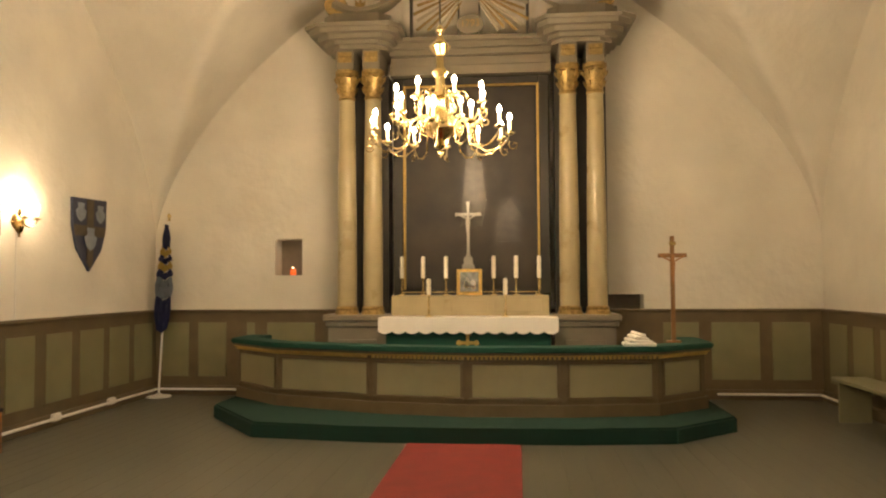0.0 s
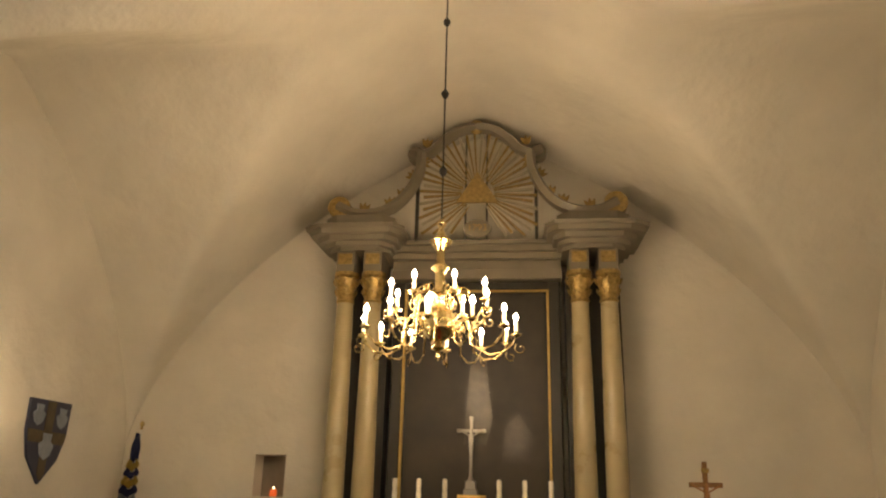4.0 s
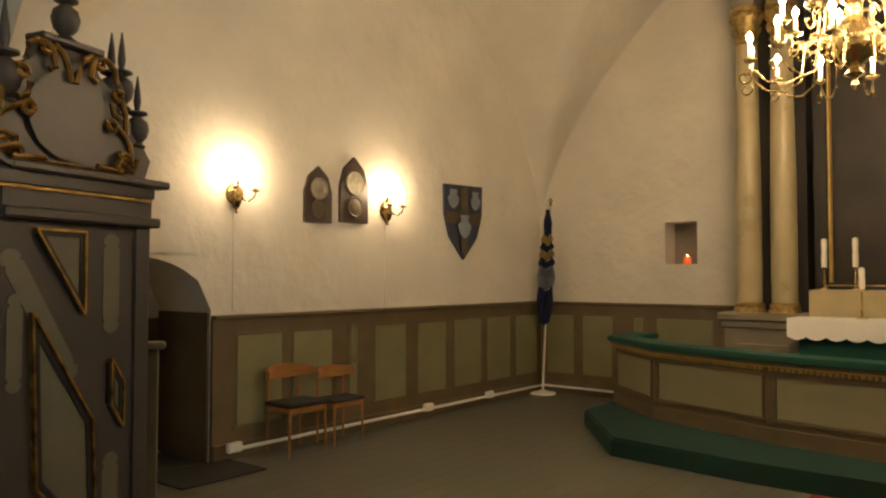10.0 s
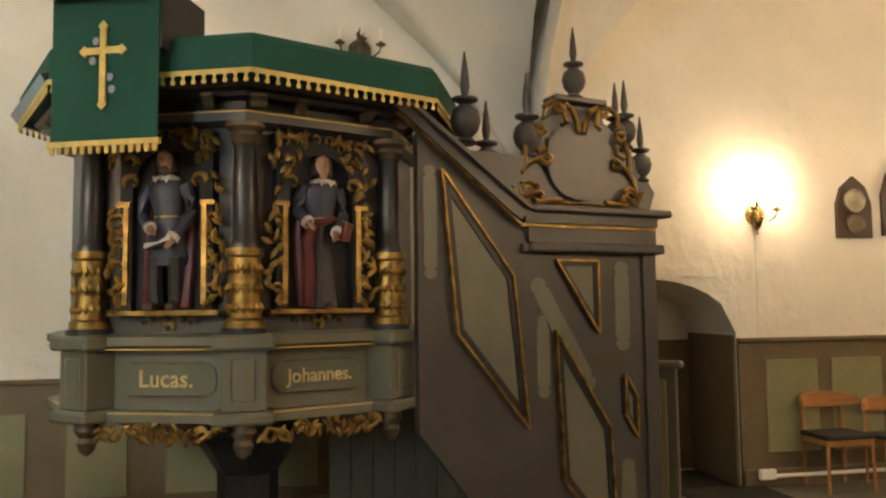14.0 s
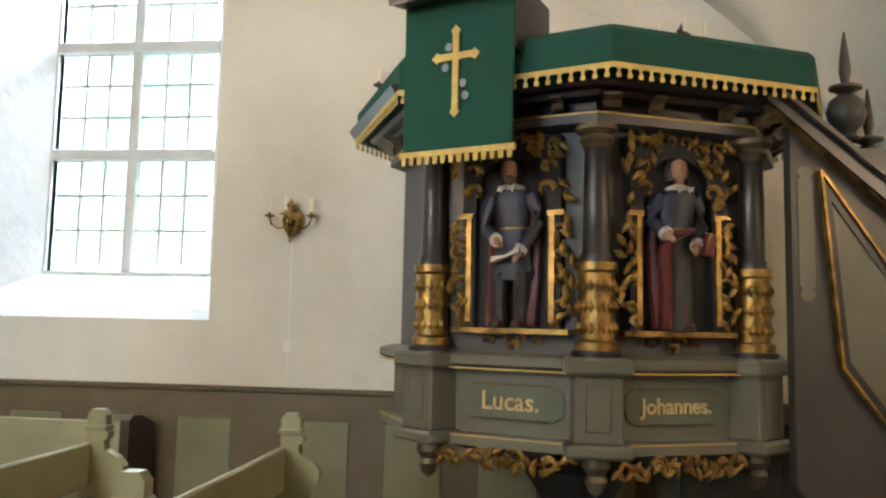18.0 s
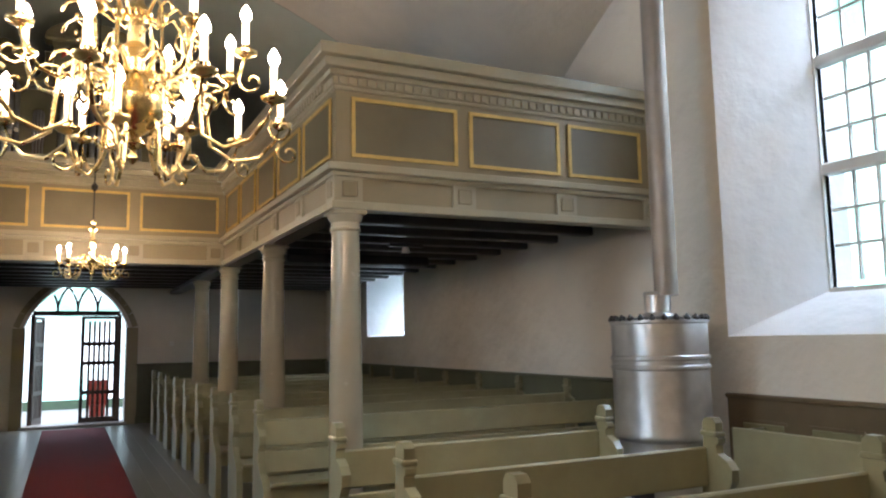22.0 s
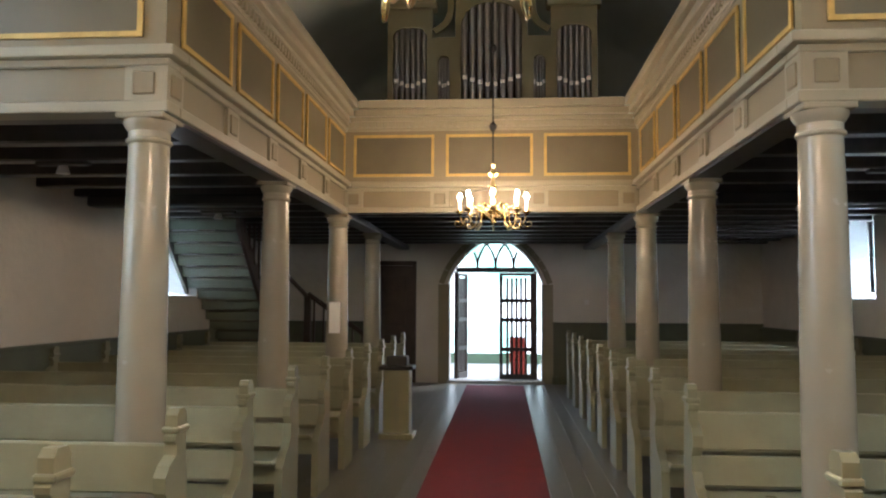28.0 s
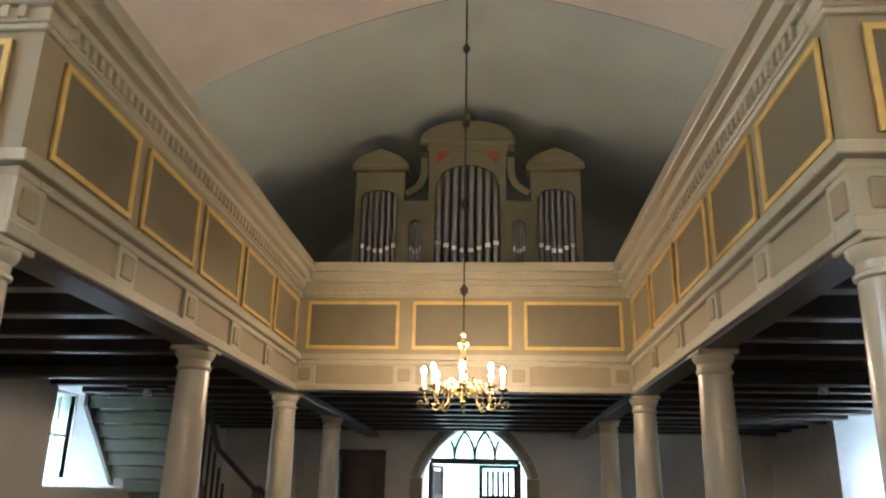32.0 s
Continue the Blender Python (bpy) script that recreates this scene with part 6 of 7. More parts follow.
for x0, x1, z0, z1 in ((0.125, 0.19, 1.5, 2.05), (0.7, 0.77, 0.9, 1.32), (1.16, 1.25, 1.12, 1.6), (1.17, 1.26, 0.1, 0.55)):
    part("slot_panel", slot(x1 - x0, z1 - z0), PULPIT_GREEN, ps, m=pose((x0 + x1) / 2, -0.004, (z0 + z1) / 2))
part("slot_panel", slot(0.095, 0.66), PULPIT_GREEN, ps, m=pose(0.85, -0.004, 1.215, 0, -28.6, 0))
part("corner_post", block(SL - 0.02, SL + 0.06, -0.02, 0.12, 0, 1.64), PULPIT_GREY, ps)
part("post_cornice", bx(bx(block(SL - 0.7, SL + 0.1, -0.06, 0.2, 1.64, 1.69, bevel=0.01), SL - 0.7, SL + 0.13, -0.09, 0.22, 1.84, 1.88, bevel=0.01), SL - 0.7, SL + 0.06, -0.03, 0.16, 1.69, 1.84), PULPIT_GREY, ps)
part("crest_board", prism([(0.66, 1.88), (1.3, 1.88), (1.31, 2.0), (1.24, 2.12), (1.2, 2.3), (1.13, 2.36), (1.1, 2.44), (0.86, 2.44), (0.83, 2.36), (0.76, 2.3), (0.73, 2.12), (0.65, 2.0)], 0.05, None, pose(0, 0.03, 0) @ pose(0.98, 0, 0) @ Matrix.Diagonal((1.1, 1, 1, 1)) @ pose(-0.98, 0, 0)), PULPIT_GREY, ps)
part("crest_return", prism([(1.28, 1.88), (1.46, 1.88), (1.5, 2.0), (1.36, 2.2), (1.28, 2.24)], 0.04, None, pose(0, 0.08, 0)), PULPIT_GREY, ps)
part("crest_cap", block(0.82, 1.14, -0.02, 0.1, 2.44, 2.475, bevel=0.008), PULPIT_DARK, ps)
part("crest_belly", lathe([(0.002, 0.0), (0.14, 0.006), (0.2, 0.02), (0.22, 0.035)], 24, None, pose(0.98, 0.04, 2.13, 90, 0, 0) @ Matrix.Diagonal((0.9, 0.95, 1, 1))), PULPIT_GREY, ps, smooth=True)
def spiral(x, z, r, start, turns, way):
    """Points of a tightening scroll, in x and z."""
    n = int(10 * turns) + 2
    return [(x + way * r * (1 - 0.7 * i / n) * math.cos(start + 6.283 * turns * i / n), z + r * (1 - 0.7 * i / n) * math.sin(start + 6.283 * turns * i / n)) for i in range(n + 1)]


for sx in (-1, 1):
    for run in (
        [(0.36, 1.98), (0.33, 1.92)] + spiral(0.285, 1.955, 0.055, 0.0, 1.4, -1),
        [(0.12, 1.915), (0.2, 1.905)] + spiral(0.235, 1.93, 0.03, -1.6, 1.0, 1),
        spiral(0.2, 2.12, 0.035, 2.0, 0.8, 1)[::-1] + [(0.27, 2.1), (0.31, 2.05), (0.32, 1.99)],
        [(0.29, 2.1), (0.285, 2.2), (0.26, 2.27)] + spiral(0.225, 2.27, 0.035, 0.0, 1.1, 1),
        [(0.24, 2.16), (0.2, 2.18), (0.19, 2.23)],
        [(0.21, 2.33), (0.2, 2.4), (0.16, 2.43)] + spiral(0.13, 2.4, 0.03, 1.5, 0.9, 1),
        [(0.09, 2.43), (0.05, 2.4), (0.025, 2.34), (0.012, 2.28)],
        [(0.1, 2.42), (0.08, 2.33), (0.11, 2.31)],
    ):
        part("strapwork", tube([(0.98 + sx * x * 1.08, 0.018 - 0.03 * (x < 0.25), z) for x, z in run], 0.0145, 6), PULPIT_GILT, ps, "worn gilt strapwork scroll", smooth=True)
part("strapwork", tube([(0.82, 0.02, 1.9), (0.98, 0.012, 1.905), (1.14, 0.02, 1.9)], 0.008, 6), PULPIT_GILT, ps, smooth=True)
FIN = [(0.035, 0), (0.045, 0.01), (0.025, 0.03), (0.05, 0.06), (0.06, 0.1), (0.05, 0.14), (0.02, 0.165), (0.05, 0.18), (0.05, 0.19), (0.012, 0.2), (0.019, 0.24), (0.014, 0.3), (0.003, 0.38)]
for x, y, z, s in ((0.98, 0.05, 2.475, 1.05), (0.7, 0.05, 2.13, 1.2), (0.36, 0.04, 2.17, 1.25), (0.52, 0.14, 2.0, 1.15), (1.27, 0.1, 2.22, 1.05), (1.33, 0.1, 2.24, 1.05), (1.43, 0.1, 2.06, 1.0)):
    part("finial", lathe([(r * s, h * s) for r, h in FIN], 14, None, pose(x, y, z)), PULPIT_GREY, ps, "turned finial", smooth=True)
part("finial_ledge", block(0.3, 0.75, 0.01, 0.2, 1.86, 2.14), PULPIT_GREY, ps)
gt = thing("stair_gate", (-3.86, 5.78, 0), "olive panelled gate post beside the pulpit stair", "gate", rz=55)
part("post", block(-0.16, 0.16, -0.04, 0.05, 0, 1.0, bevel=0.006), PULPIT_GREEN, gt)
part("cap", block(-0.2, 0.2, -0.07, 0.08, 1.0, 1.045, bevel=0.012), PULPIT_GREEN, gt)
part("panel", block(-0.11, 0.1, -0.05, -0.039, 0.1, 0.93, bevel=0.006), GREEN_PANEL, gt)
part("desk_top", block(-0.25, 0.1, 0.06, 0.3, 1.08, 1.1, pose(0, 0, 0, 0, -18, 0)), PULPIT_GREEN, gt)
bd = thing("boarded_enclosure", (-4.05, 4.3, 0), "grey green boarded partition under the pulpit stair", "partition")
for i in range(9):
    part("board", block(0.0, 0.025, -0.6 + 0.135 * i, -0.47 + 0.135 * i, 0, 0.86, bevel=0.004), PULPIT_GREEN, bd)
part("top_rail", block(-0.01, 0.04, -0.6, 0.62, 0.86, 0.92, bevel=0.006), PULPIT_GREY, bd)
for yy, zz in ((3.95, 3.28), (2.08, 3.02)):
    sconce((XN + 0.005, yy, zz), 90, False, "dull metal wall sconce with unlit candles")

# ---- chandeliers ----
def chandelier(at, reach, tiers, rod, label, glow, lights, drop=1.0):
    """tiers: (arms, reach factor, height of the cups, height at the stem). at: the lowest point."""
    c = thing("chandelier", at, label, "chandelier", "brass chandeliers")
    H = drop
    part("stem", lathe([(r * H, z * H) for r, z in ((0.004, 0), (0.02, 0.02), (0.008, 0.05), (0.045, 0.07), (0.02, 0.1), (0.06, 0.13), (0.105, 0.18), (0.11, 0.23), (0.07, 0.29), (0.03, 0.33), (0.03, 0.38), (0.055, 0.41), (0.03, 0.44), (0.03, 0.52), (0.055, 0.55), (0.025, 0.59), (0.025, 0.66), (0.05, 0.69), (0.07, 0.72), (0.03, 0.76), (0.012, 0.8), (0.03, 0.83), (0.012, 0.86))], 20), BRASS, c, "turned brass stem with globe", smooth=True)
    rd = tube([(0, 0, 0.85 * H), (0, 0, rod - at[2])], 0.008, 6)
    z = 1.0 * H + 0.25
    while z < rod - at[2] - 0.2:
        lathe([(0.008, -0.05), (0.03, -0.02), (0.035, 0.01), (0.008, 0.05)], 10, rd, pose(0, 0, z))
        z += 0.75
    part("hanging_rod", rd, IRON, c, "thin iron rod with knobs", smooth=True)
    for tier, (n, f, zc, zs) in enumerate(tiers):
        R = reach * f
        pts = [(0.03, 0, zs), (R * 0.2, 0, zs - 0.02), (R * 0.36, 0, zs + 0.03), (R * 0.46, 0, zs - 0.02), (R * 0.5, 0, zc - 0.1), (R * 0.66, 0, zc - 0.15), (R * 0.84, 0, zc - 0.13), (R * 0.96, 0, zc - 0.06), (R, 0, zc)]
        arm = tube(pts, 0.0075, 6)
        loops = ((R * 0.5, zs - 0.06, 0.065, 0.0, 1), (R * 1.06, zc - 0.1, 0.05, 2.4, 1), (R * 0.27, zs - 0.075, 0.05, 1.2, -1))
        for ox, oz, r, a0, way in loops[:3 if f == 1.0 else 2]:
            tube([(ox + way * r * (1 - i / 14) * math.cos(i * 0.62 + a0), 0, oz + r * (1 - i / 14) * math.sin(i * 0.62 + a0)) for i in range(12)], 0.0055, 5, arm)
        bmesh.ops.recalc_face_normals(arm, faces=arm.faces)
        meshes = {}
        for nm, bm_, mt in (("arm", arm, BRASS), ("drip_pan", lathe([(0.008, -0.015), (0.04, 0.0), (0.045, 0.012), (0.018, 0.012), (0.016, 0.035)], 12, None, pose(R, 0, zc)), BRASS), ("candle_tube", lathe([(0.0125, 0.03), (0.0125, 0.115), (0.006, 0.12)], 8, None, pose(R, 0, zc)), GLOWING_TUBE), ("bulb", lathe([(0.006, 0.118), (0.019, 0.138), (0.02, 0.152), (0.012, 0.172), (0.002, 0.186)], 10, None, pose(R, 0, zc)), glow)):
            me = bpy.data.meshes.new(nm)
            bmesh.ops.recalc_face_normals(bm_, faces=bm_.faces)
            bm_.to_mesh(me)
            bm_.free()
            me.materials.append(mt)
            for p in me.polygons:
                p.use_smooth = True
            meshes[nm] = me
        for i in range(n):
            top = new("arm", meshes["arm"])
            top.parent = c
            top.matrix_basis = pose(0, 0, 0, 0, 0, 360 * (i + 0.5 * (tier % 2)) / n)
            for nm in ("drip_pan", "candle_tube", "bulb"):
                o = new(nm, meshes[nm])
                o.parent = top
    for ang, r, z, power in lights:
        l = bpy.data.lights.new("candle_light", "POINT")
        l.energy, l.color, l.shadow_soft_size = power, (1.0, 0.7, 0.4), 0.09
        new("candle_light", l).location = (at[0] + r * math.cos(radians(ang)), at[1] + r * math.sin(radians(ang)), at[2] + z)
    return c


chandelier((-0.39, 8.5, 2.59), 0.61, ((12, 1.0, 0.2, 0.32), (8, 0.66, 0.45, 0.58)), 6.15, "large brass chandelier with many lit candles", FLAME, [(45, 0.5, 0.5, 44), (135, 0.5, 0.5, 44), (225, 0.5, 0.5, 44), (315, 0.5, 0.5, 44)], 1.38)
chandelier((-0.035, 0.35, 2.06), 0.52, ((10, 1.0, 0.19, 0.33), (8, 0.74, 0.4, 0.54), (5, 0.4, 0.1, 0.14)), 5.98, "large brass chandelier with many lit candles", FLAME, [(45, 0.45, 0.42, 27), (135, 0.45, 0.42, 27), (225, 0.45, 0.42, 27), (315, 0.45, 0.42, 27)])
chandelier((-0.05, -5.5, 2.13), 0.31, ((8, 1.0, 0.14, 0.2),), 5.98, "small brass chandelier with eight lit candles", FLAME, [(0, 0.25, 0.36, 36), (180, 0.25, 0.36, 36)], 0.7)
for x, y in ((XN + 0.2, 7.08), (XN + 0.2, 8.87), (XS - 0.2, 8.6)):
    for dy in (-0.09, 0.09):
        l = bpy.data.lights.new("sconce_light", "POINT")
        l.energy, l.color, l.shadow_soft_size = 7.5, (1.0, 0.72, 0.42), 0.03
        new("sconce_light", l).location = (x - 0.02 if x < 0 else x + 0.02, y + dy, 2.3)

# ---- organ ----
OY = -7.6
og = thing("pipe_organ", (0, OY, 2.7), "grey-green pipe organ case with metal pipes", "organ")
part("case", block(-1.26, 1.26, -0.7, -0.03, 0.0, 2.0), ORGAN, og)


def tower(x0, x1, ztop, pipes, zfoot, hround):
    w = (x1 - x0)
    bmt = bmesh.new()
    bx(bmt, x0, x0 + 0.07, -0.06, 0.06, 0, ztop)
    bx(bmt, x1 - 0.07, x1, -0.06, 0.06, 0, ztop)
    part("tower_frame", bmt, ORGAN, og)
    a, b = x0 + 0.07, x1 - 0.07
    part("tower_head", arch_fill(a, b, ztop - hround - 0.22, ztop, hround, 0.12, pose(0, -0.06, 0), 10), ORGAN, og)
    # black sheet painting in the shade between and behind the pipes
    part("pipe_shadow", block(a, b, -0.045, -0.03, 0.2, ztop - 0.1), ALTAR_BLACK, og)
    for i in range(pipes):
        x = a + (b - a) * (i + 0.5) / pipes
        r = (b - a) / pipes * 0.43
        zf = 1.33 + 0.05 * abs(i - (pipes - 1) / 2) * 0.6
        pp = part("pipe", lathe([(r * 0.25, 0.95), (r, zf), (r, ztop - 0.06)], 10, None, pose(x, 0.0, 0)), PIPE, og, smooth=True)
        part("pipe_mouth", block(x - r * 0.7, x + r * 0.7, r * 0.8, r * 1.02, zf + 0.01, zf + 0.06), SILVER, pp)


tower(-1.275, -0.72, 2.32, 6, 0, 0.1)
tower(0.72, 1.275, 2.32, 6, 0, 0.1)
tower(-0.44, 0.44, 2.62, 8, 0, 0.26)
tower(-0.72, -0.44, 1.95, 4, 0, 0.06)
tower(0.44, 0.72, 1.95, 4, 0, 0.06)
for sx in (-1, 1):
    x = sx * 0.9975
    part("side_cornice", block(x - 0.33, x + 0.33, -0.1, 0.1, 2.32, 2.4, bevel=0.015), ORGAN, og)
    part("side_pediment", prism([(x - 0.34, 2.4), (x + 0.34, 2.4), (x + 0.2, 2.52), (x, 2.6), (x - 0.2, 2.52)], 0.18, None, pose(0, -0.09, 0)), ORGAN, og)
    part("side_scroll", scroll_bar([(sx * 0.5, 2.5), (sx * 0.5, 2.3), (sx * 0.56, 2.15), (sx * 0.7, 2.05)], 0.08, 0.05), ORGAN, og, m=pose(0, 0.05, 0))
    part("red_spandrel", prism([(sx * 0.35, 2.42), (sx * 0.35, 2.56), (sx * 0.2, 2.56)], 0.01, None, pose(0, 0.062, 0)), PAINT_RED_BRIGHT, og, "red painted corner")
part("centre_frieze", block(-0.46, 0.46, -0.07, 0.07, 2.58, 2.64), ORGAN, og)
part("centre_cornice", block(-0.55, 0.55, -0.12, 0.12, 2.64, 2.71, bevel=0.02), ORGAN, og)
part("centre_pediment", prism([(-0.55, 2.71), (0.55, 2.71)] + [(0.54 * math.cos(math.pi * k / 12), 2.71 + 0.24 * math.sin(math.pi * k / 12)) for k in range(1, 12)], 0.2, None, pose(0, -0.1, 0)), ORGAN, og)
part("cross", bx(bx(bmesh.new(), -0.018, 0.018, -0.01, 0.01, 2.94, 3.09), -0.06, 0.06, -0.011, 0.011, 3.01, 3.045), ORGAN, og)


# ---- stove ----
sv = thing("iron_stove", (-3.94, -1.43, 0), "tall round silver-painted iron stove", "stove")
part("drum", lathe([(0.36, 0.68), (0.365, 0.7), (0.36, 0.72), (0.36, 1.18), (0.37, 1.19), (0.37, 1.21), (0.36, 1.22), (0.36, 1.25), (0.37, 1.26), (0.37, 1.28), (0.36, 1.29), (0.36, 1.52), (0.37, 1.53), (0.37, 1.55)], 36), STEEL, sv, "dull silver ribbed drum", smooth=True)
part("fire_box", lathe([(0.33, 0.08), (0.33, 0.66), (0.36, 0.68)], 36), STEEL, sv, smooth=True)
part("foot_ring", lathe([(0.37, 0), (0.37, 0.06), (0.33, 0.08)], 36), IRON, sv, smooth=True)
part("lid", lathe([(0.35, 1.55), (0.25, 1.57), (0.12, 1.58), (0.1, 1.6)], 30), IRON, sv, smooth=True)
cr = bmesh.new()
for k in range(26):
    a = 2 * math.pi * k / 26
    lathe([(0.02, 0), (0.026, 0.02), (0.004, 0.05)], 6, cr, pose(0.355 * math.cos(a), 0.355 * math.sin(a), 1.545))
tagged(part("rim_crest", cr, IRON, sv), kind="stuff")
part("collar", lathe([(0.13, 1.58), (0.12, 1.6), (0.1, 1.61), (0.1, 1.74), (0.11, 1.75), (0.1, 1.77)], 24), STEEL, sv, smooth=True)
part("flue", lathe([(0.09, 1.74), (0.09, 4.9)], 24), FLUE, sv, "tall grey stove pipe", smooth=True, m=pose(-0.03, 0.07, 0))
part("fire_door", block(-0.12, 0.12, -0.01, 0.02, 0.25, 0.55, bevel=0.01), IRON, sv, m=pose(0.32, 0.1, 0, 0, 0, 90))

# ---- west door ----
W = YW
dr = struct("door_1", arch_fill(-0.86, 0.86, 1.75, 2.64, 0.84, 0.36, pose(0, YW - 0.36, 0), 16, 1.0), PLASTER, "pointed arched doorway with open glazed doors")
af = bmesh.new()
for sx in (-1, 1):
    bx(af, sx * 0.92 - 0.1, sx * 0.92 + 0.1, -0.01, 0.035, 0, 1.75)
part("arch_band", af, GREY_PAINT, dr, "grey painted arch surround", m=pose(0, YW, 0))
pts = [(-0.92 + 1.84 * i / 20, 1.75 + 0.9 * (1 - abs(-1 + 2 * i / 20) ** 1.7) ** 0.75) for i in range(21)]
bmb = bmesh.new()
for (xa, za), (xb, zb) in zip(pts, pts[1:]):
    t = Vector((xb - xa, zb - za)).normalized()
    n = Vector((-t.y, t.x)) * 0.1
    prism([(xa - n.x * 0, za), (xb, zb), (xb + n.x, zb + n.y), (xa + n.x, za + n.y)], 0.04, bmb, pose(0, -0.002, 0))
part("arch_band", bmb, GREY_PAINT, dr, m=pose(0, YW, 0))
FY = YW - 0.3
part("transom", block(-0.72, 0.72, FY - 0.04, FY + 0.04, 1.98, 2.07, bevel=0.01), DARK_WOOD, dr)
for sx in (-1, 1):
    part("door_post", block(sx * 0.72 - 0.03, sx * 0.72 + 0.03, FY - 0.05, FY + 0.05, 0, 2.0), DARK_WOOD, dr)
for x0 in (-0.66, -0.33, 0.0, 0.33):
    for sx in (-1, 1):
        arc = [(x0 + 0.66 * (1 - math.cos(q * 0.09)), 2.07 + 0.66 * math.sin(q * 0.09)) for q in range(16)]
        arc = [(sx * x, FY, z) for x, z in arc if abs(x) < 0.8 and z < 1.75 + 0.84 * (1 - abs(x / 0.86) ** 1.7) ** 0.75]
        if len(arc) > 2:
            part("fanlight_tracery", tube(arc, 0.024, 6), DARK_WOOD, dr, "curved fanlight bar")
gl_ = part("fanlight_pane", block(-0.66, 0.66, FY - 0.003, FY + 0.003, 2.07, 2.55), GLASS, dr)
gl_.visible_shadow = False


def leaf(m, label):
    bm = bmesh.new()
    bx(bm, 0, 0.06, -0.025, 0.025, 0.02, 1.97)
    bx(bm, 0.56, 0.62, -0.025, 0.025, 0.02, 1.97)
    for z0, z1 in ((0.02, 0.14), (0.55, 0.62), (1.08, 1.15), (1.43, 1.5), (1.92, 1.97)):
        bx(bm, 0.06, 0.56, -0.025, 0.025, z0, z1)
    lf = part("door_leaf", bm, DARK_WOOD, dr, label, m=m)
    for i in range(1, 6):
        x = 0.06 + 0.5 * i / 6
        part("grille_bar", block(x - 0.022, x + 0.022, -0.012, 0.012, 0.14, 1.88), DARK_WOOD, lf)
    part("door_handle", tube([(0.07, 0.03, 1.0), (0.07, 0.07, 1.0), (0.17, 0.07, 1.0)], 0.008, 6), IRON, lf)
    return lf


leaf(pose(-0.69, FY, 0, 0, 0, 0), "closed dark leaf with upright bars")
leaf(pose(0.7, FY - 0.02, 0, 0, 0, -103), "leaf standing open outward")
part("threshold", block(-0.86, 0.86, YW - 0.4, YW + 0.06, -0.02, 0.05, bevel=0.01), STONE, dr)
tagged(part("red_sign", block(-0.16, 0.16, -0.01, 0.01, 0, 0.5), PAINT_RED_BRIGHT, m=pose(-0.42, YW - 1.6, 0.25)), "red notice standing outside the door", "sign")
part("sign_foot", block(-0.14, 0.14, -0.08, 0.08, -0.25, 0.02), PAINT_RED_BRIGHT, bpy.data.objects["red_sign"])
# side door, panelled and dark
sdr = struct("door_2", block(1.5, 2.15, YW - 0.16, YW - 0.1, 0, 2.09), DARK_WOOD, "dark brown closed panelled side door")
for z0, z1 in ((0.15, 0.85), (1.0, 1.9)):
    part("door_panel", block(1.62, 2.03, YW - 0.1, YW - 0.08, z0, z1, bevel=0.012), DARK_WOOD, sdr)
cf = bmesh.new()
bx(cf, 1.42, 1.5, YW - 0.1, YW + 0.03, 0, 2.17)
bx(cf, 2.15, 2.23, YW - 0.1, YW + 0.03, 0, 2.17)
bx(cf, 1.5, 2.15, YW - 0.1, YW + 0.03, 2.09, 2.17)
part("door_frame", cf, DARK_WOOD, sdr)
part("door_handle", tube([(1.58, YW - 0.08, 1.0), (1.58, YW - 0.03, 1.0), (1.68, YW - 0.03, 1.0)], 0.01, 6), IRON, sdr)
tagged(part("wall_switch", block(-1.65, -1.57, YW, YW + 0.02, 1.4, 1.49, bevel=0.006), WHITE), "small grey switch on the west wall", "switch")

# ---- gallery stair ----
gs = thing("gallery_stair", (3.7, -9.0, 0), "open wooden stair to the gallery, green-grey treads", "stair")
zt, yt = 2.55, 1.55
n = 13
for i in range(n):
    t = i / (n - 1)
    y, z = 1.05 - 1.8 * t, 2.45 - 1.75 * t
    part("tread", block(-0.48, 0.48, y - 0.16, y + 0.12, z, z + 0.035, bevel=0.006), PULPIT_GREEN, gs)
    part("riser", block(-0.48, 0.48, y + 0.085, y + 0.105, z - 0.11, z), STAIR_GREEN, gs)
for sx in (-1, 1):
    part("stringer", prism([(1.2, 2.64), (1.2, 2.36), (-0.78, 0.43), (-0.78, 0.72)], 0.045, None, Matrix(((0, 1, 0, sx * 0.5 - 0.02), (1, 0, 0, 0), (0, 0, 1, 0), (0, 0, 0, 1)))), DARK_WOOD if sx < 0 else PULPIT_GREEN, gs)
part("landing", block(-0.9, 0.5, -1.8, -0.78, 0.6, 0.68), PULPIT_GREEN, gs)
part("landing_post", block(-0.9, -0.8, -1.05, -0.95, 0, 1.55, bevel=0.01), DARK_WOOD, gs)
part("landing_leg", block(0.4, 0.5, -1.8, -1.7, 0, 0.6), PULPIT_GREEN, gs)
for k in range(4):
    part("lower_step", block(-1.15 - 0.24 * k, -0.9 - 0.24 * k, -1.8, -0.95, 0, 0.48 - 0.13 * k), PULPIT_GREEN, gs)
part("handrail", tube([(-0.85, -1.0, 1.55), (-1.35, -1.0, 1.2), (-1.9, -1.0, 0.82)], 0.04, 8), DARK_WOOD, gs, "dark brown handrail")
part("handrail", tube([(-0.52, 1.1, 3.25), (-0.55, -0.2, 2.0), (-0.85, -1.0, 1.5)], 0.035, 8), DARK_WOOD, gs, "dark brown handrail")
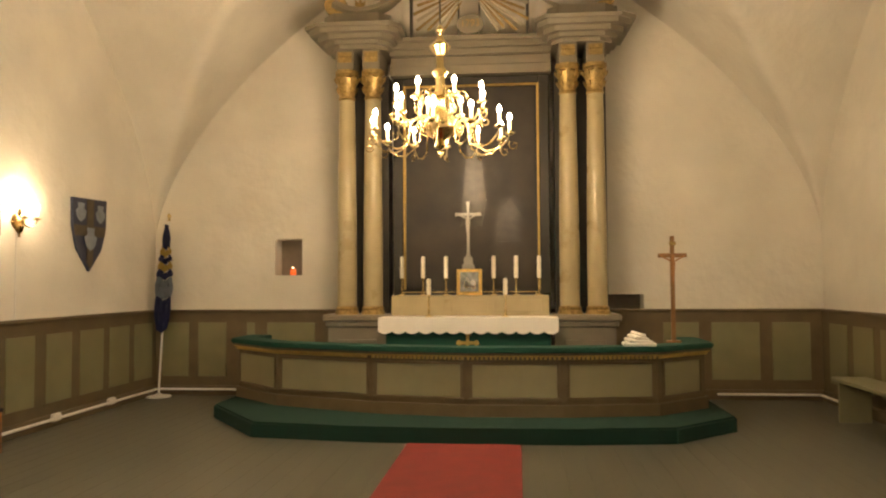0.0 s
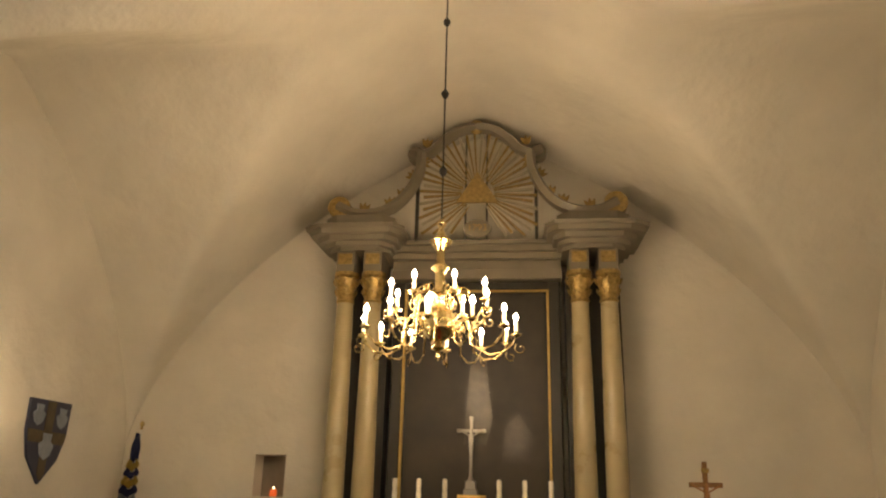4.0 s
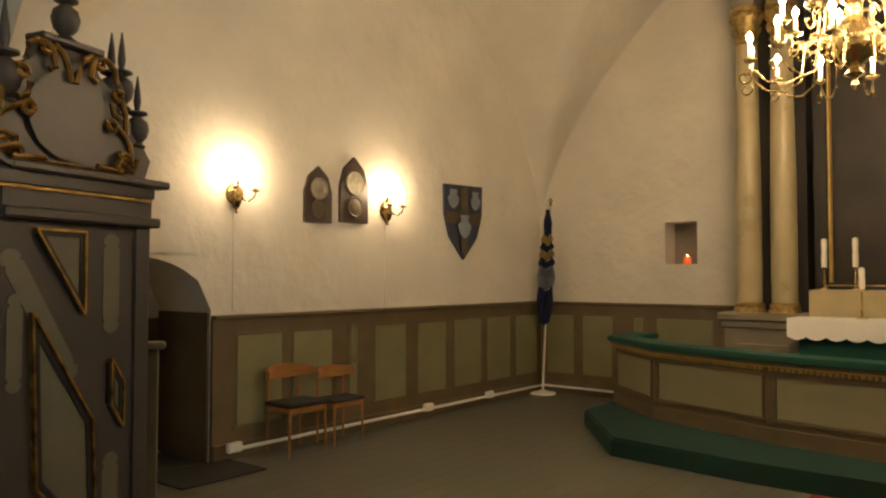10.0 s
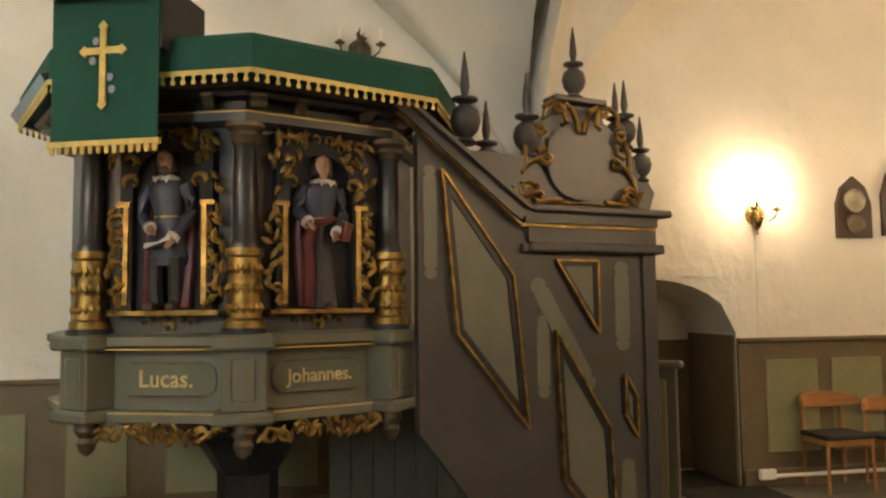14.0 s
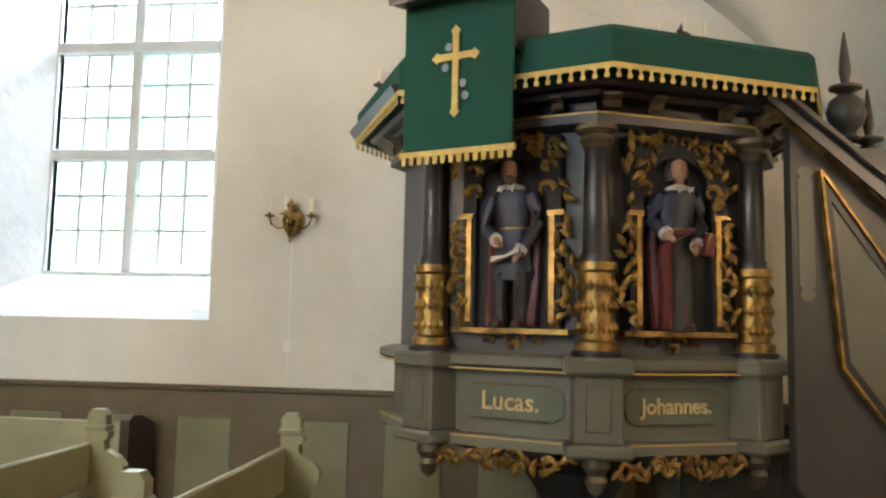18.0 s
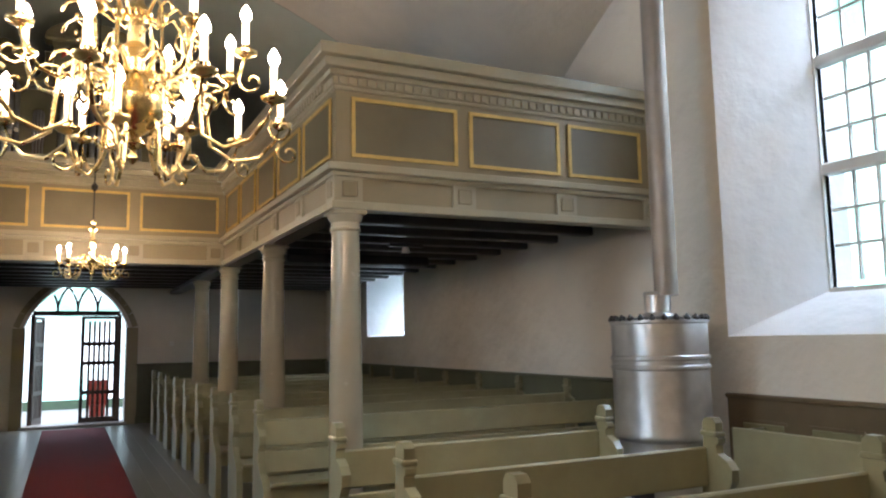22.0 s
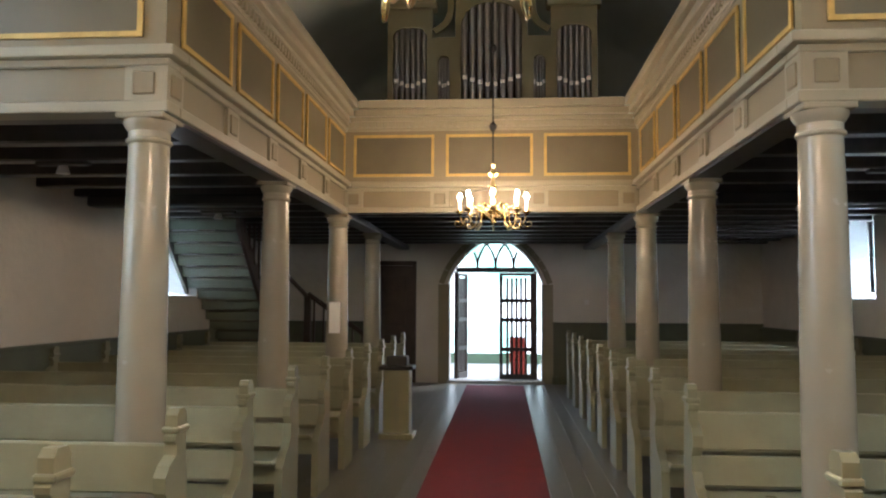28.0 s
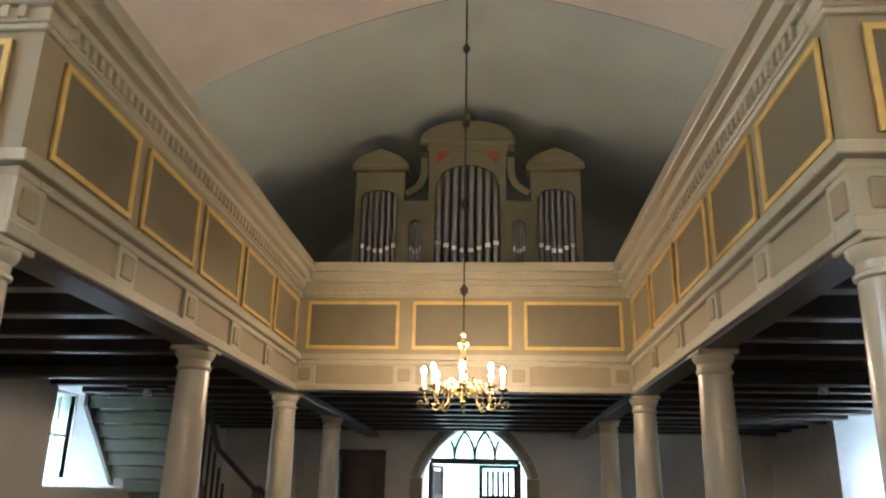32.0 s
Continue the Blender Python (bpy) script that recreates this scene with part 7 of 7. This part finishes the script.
for k in range(7):
    x = -0.95 - 0.15 * k
    part("baluster", block(x - 0.014, x + 0.014, -1.014, -0.986, 0.1, 1.45 - 0.104 * k), DARK_WOOD, gs)
for k in range(9):
    y = 1.0 - 0.2 * k
    part("baluster", block(-0.535, -0.505, y - 0.014, y + 0.014, 2.4 - 0.97 * (1.1 - y), 3.2 - 0.95 * (1.1 - y)), DARK_WOOD, gs)

# ---- small things ----
vs = thing("flower_vase", (1.22, 0.14, 0.745), "white lilies in a glass vase on the pew ledge", "flowers")
vs.matrix_basis = vs.matrix_basis @ Matrix.Diagonal((0.68, 0.68, 0.84, 1))
part("vase", lathe([(0.045, 0), (0.05, 0.01), (0.055, 0.12), (0.065, 0.16)], 16), VASE, vs, smooth=True)
rv = random.Random(11)
for i in range(11):
    a, r, h = rv.random() * 6.28, 0.06 + 0.13 * rv.random(), 0.3 + 0.16 * rv.random()
    tip = Vector((r * math.cos(a), r * math.sin(a), h))
    st = part("stem", tube([(0, 0, 0.02), tip * 0.5 + Vector((0, 0, 0.05)), tip], 0.004, 5), LEAF, vs)
    fb = bmesh.new()
    tilt = pose(0, 0, 0, rv.uniform(-50, 50), rv.uniform(-50, 50), 0)
    if i < 8:
        for k in range(6):
            q = Matrix.Translation(tip) @ tilt @ pose(0, 0, 0, 0, 0, 60 * k) @ pose(0, 0, 0, 0, 48, 0)
            lathe([(0.002, 0), (0.014, 0.02), (0.023, 0.045), (0.016, 0.066), (0.003, 0.08)], 6, fb, q @ Matrix.Diagonal((0.3, 1, 1, 1)))
        part("lily", fb, PETAL, st)
    else:
        lathe([(0.004, 0), (0.014, 0.03), (0.003, 0.07)], 8, fb, Matrix.Translation(tip) @ tilt)
        part("bud", fb, BUD, st)
fb = bmesh.new()
for i in range(46):
    a, h = rv.random() * 6.28, 0.1 + 0.16 * rv.random()
    q = pose(0.03 * math.cos(a), 0.03 * math.sin(a), h, 0, rv.uniform(20, 75), math.degrees(a))
    lathe([(0.001, 0), (0.012, 0.04), (0.001, 0.11)], 4, fb, q @ Matrix.Diagonal((0.2, 1, 1, 1)))
tagged(part("foliage", fb, LEAF, vs), kind="stuff")
tagged(part("hymn_sheet", block(-0.16, 0.16, -0.1, 0.1, 0, 0.006), WHITE, m=pose(1.5, 0.56, 0.452, 0, 0, 12)), "white paper sheet lying on the pew seat", "paper")
bxs = thing("offering_stand", (0.98, -6.6, 0), "dark box on an olive stand beside the aisle", "stand")
part("stand", block(-0.14, 0.14, -0.12, 0.12, 0.06, 0.72, bevel=0.01), PEW, bxs)
part("foot", block(-0.18, 0.18, -0.16, 0.16, 0.0, 0.06, bevel=0.01), PEW, bxs)
part("top_slab", block(-0.18, 0.18, -0.16, 0.16, 0.72, 0.76, bevel=0.008), BLACK, bxs)
part("box", block(-0.11, 0.11, -0.1, 0.1, 0.76, 0.86, bevel=0.01), BLACK, bxs)
for sx, y in ((1, -3.77), (1, -6.87), (-1, -4.39), (-1, -6.25)):
    fx = thing("ceiling_fitting", (sx * 3.1, y, 2.46), "small grey lamp fitting under the gallery", "lamp fitting", "fittings under the galleries")
    part("base", block(-0.2, 0.2, -0.04, 0.04, -0.03, 0.0, bevel=0.008), PULPIT_GREY, fx)
    part("lamp_cup", lathe([(0.03, -0.03), (0.04, -0.06), (0.05, -0.09)], 12), WHITE, fx, smooth=True)
for sx in (-1, 1):
    ht = thing("radiant_heater", (sx * 3.0, -5.6, 2.4), "long dark radiant heater under the gallery", "heater", "heaters under the galleries")
    part("housing", block(-0.9, 0.9, -0.1, 0.1, -0.05, 0.06, bevel=0.02), IRON, ht)

# ---- floorboards, laid last ----
rng = random.Random(7)
x = XN + 0.005
while x < XS - 0.02:
    w = rng.choice((0.15, 0.165, 0.18))
    w = min(w, XS - x)
    y0 = YW
    for cut in [YW + 5 + rng.random() * 2, YW + 11 + rng.random() * 2, YW + 17 + rng.random() * 2, YE]:
        length = cut - y0
        me = bpy.data.meshes.new("plank")
        bmp = block(0.0008, w - 0.0008, 0.0008, length - 0.0008, -0.022, 0, bevel=0.0012)
        bmp.to_mesh(me)
        bmp.free()
        me.materials.append(FLOOR)
        ob = new("plank", me)
        ob.location = (x, y0, 0)
        ob.parent = floor
        y0 = cut
    x += w
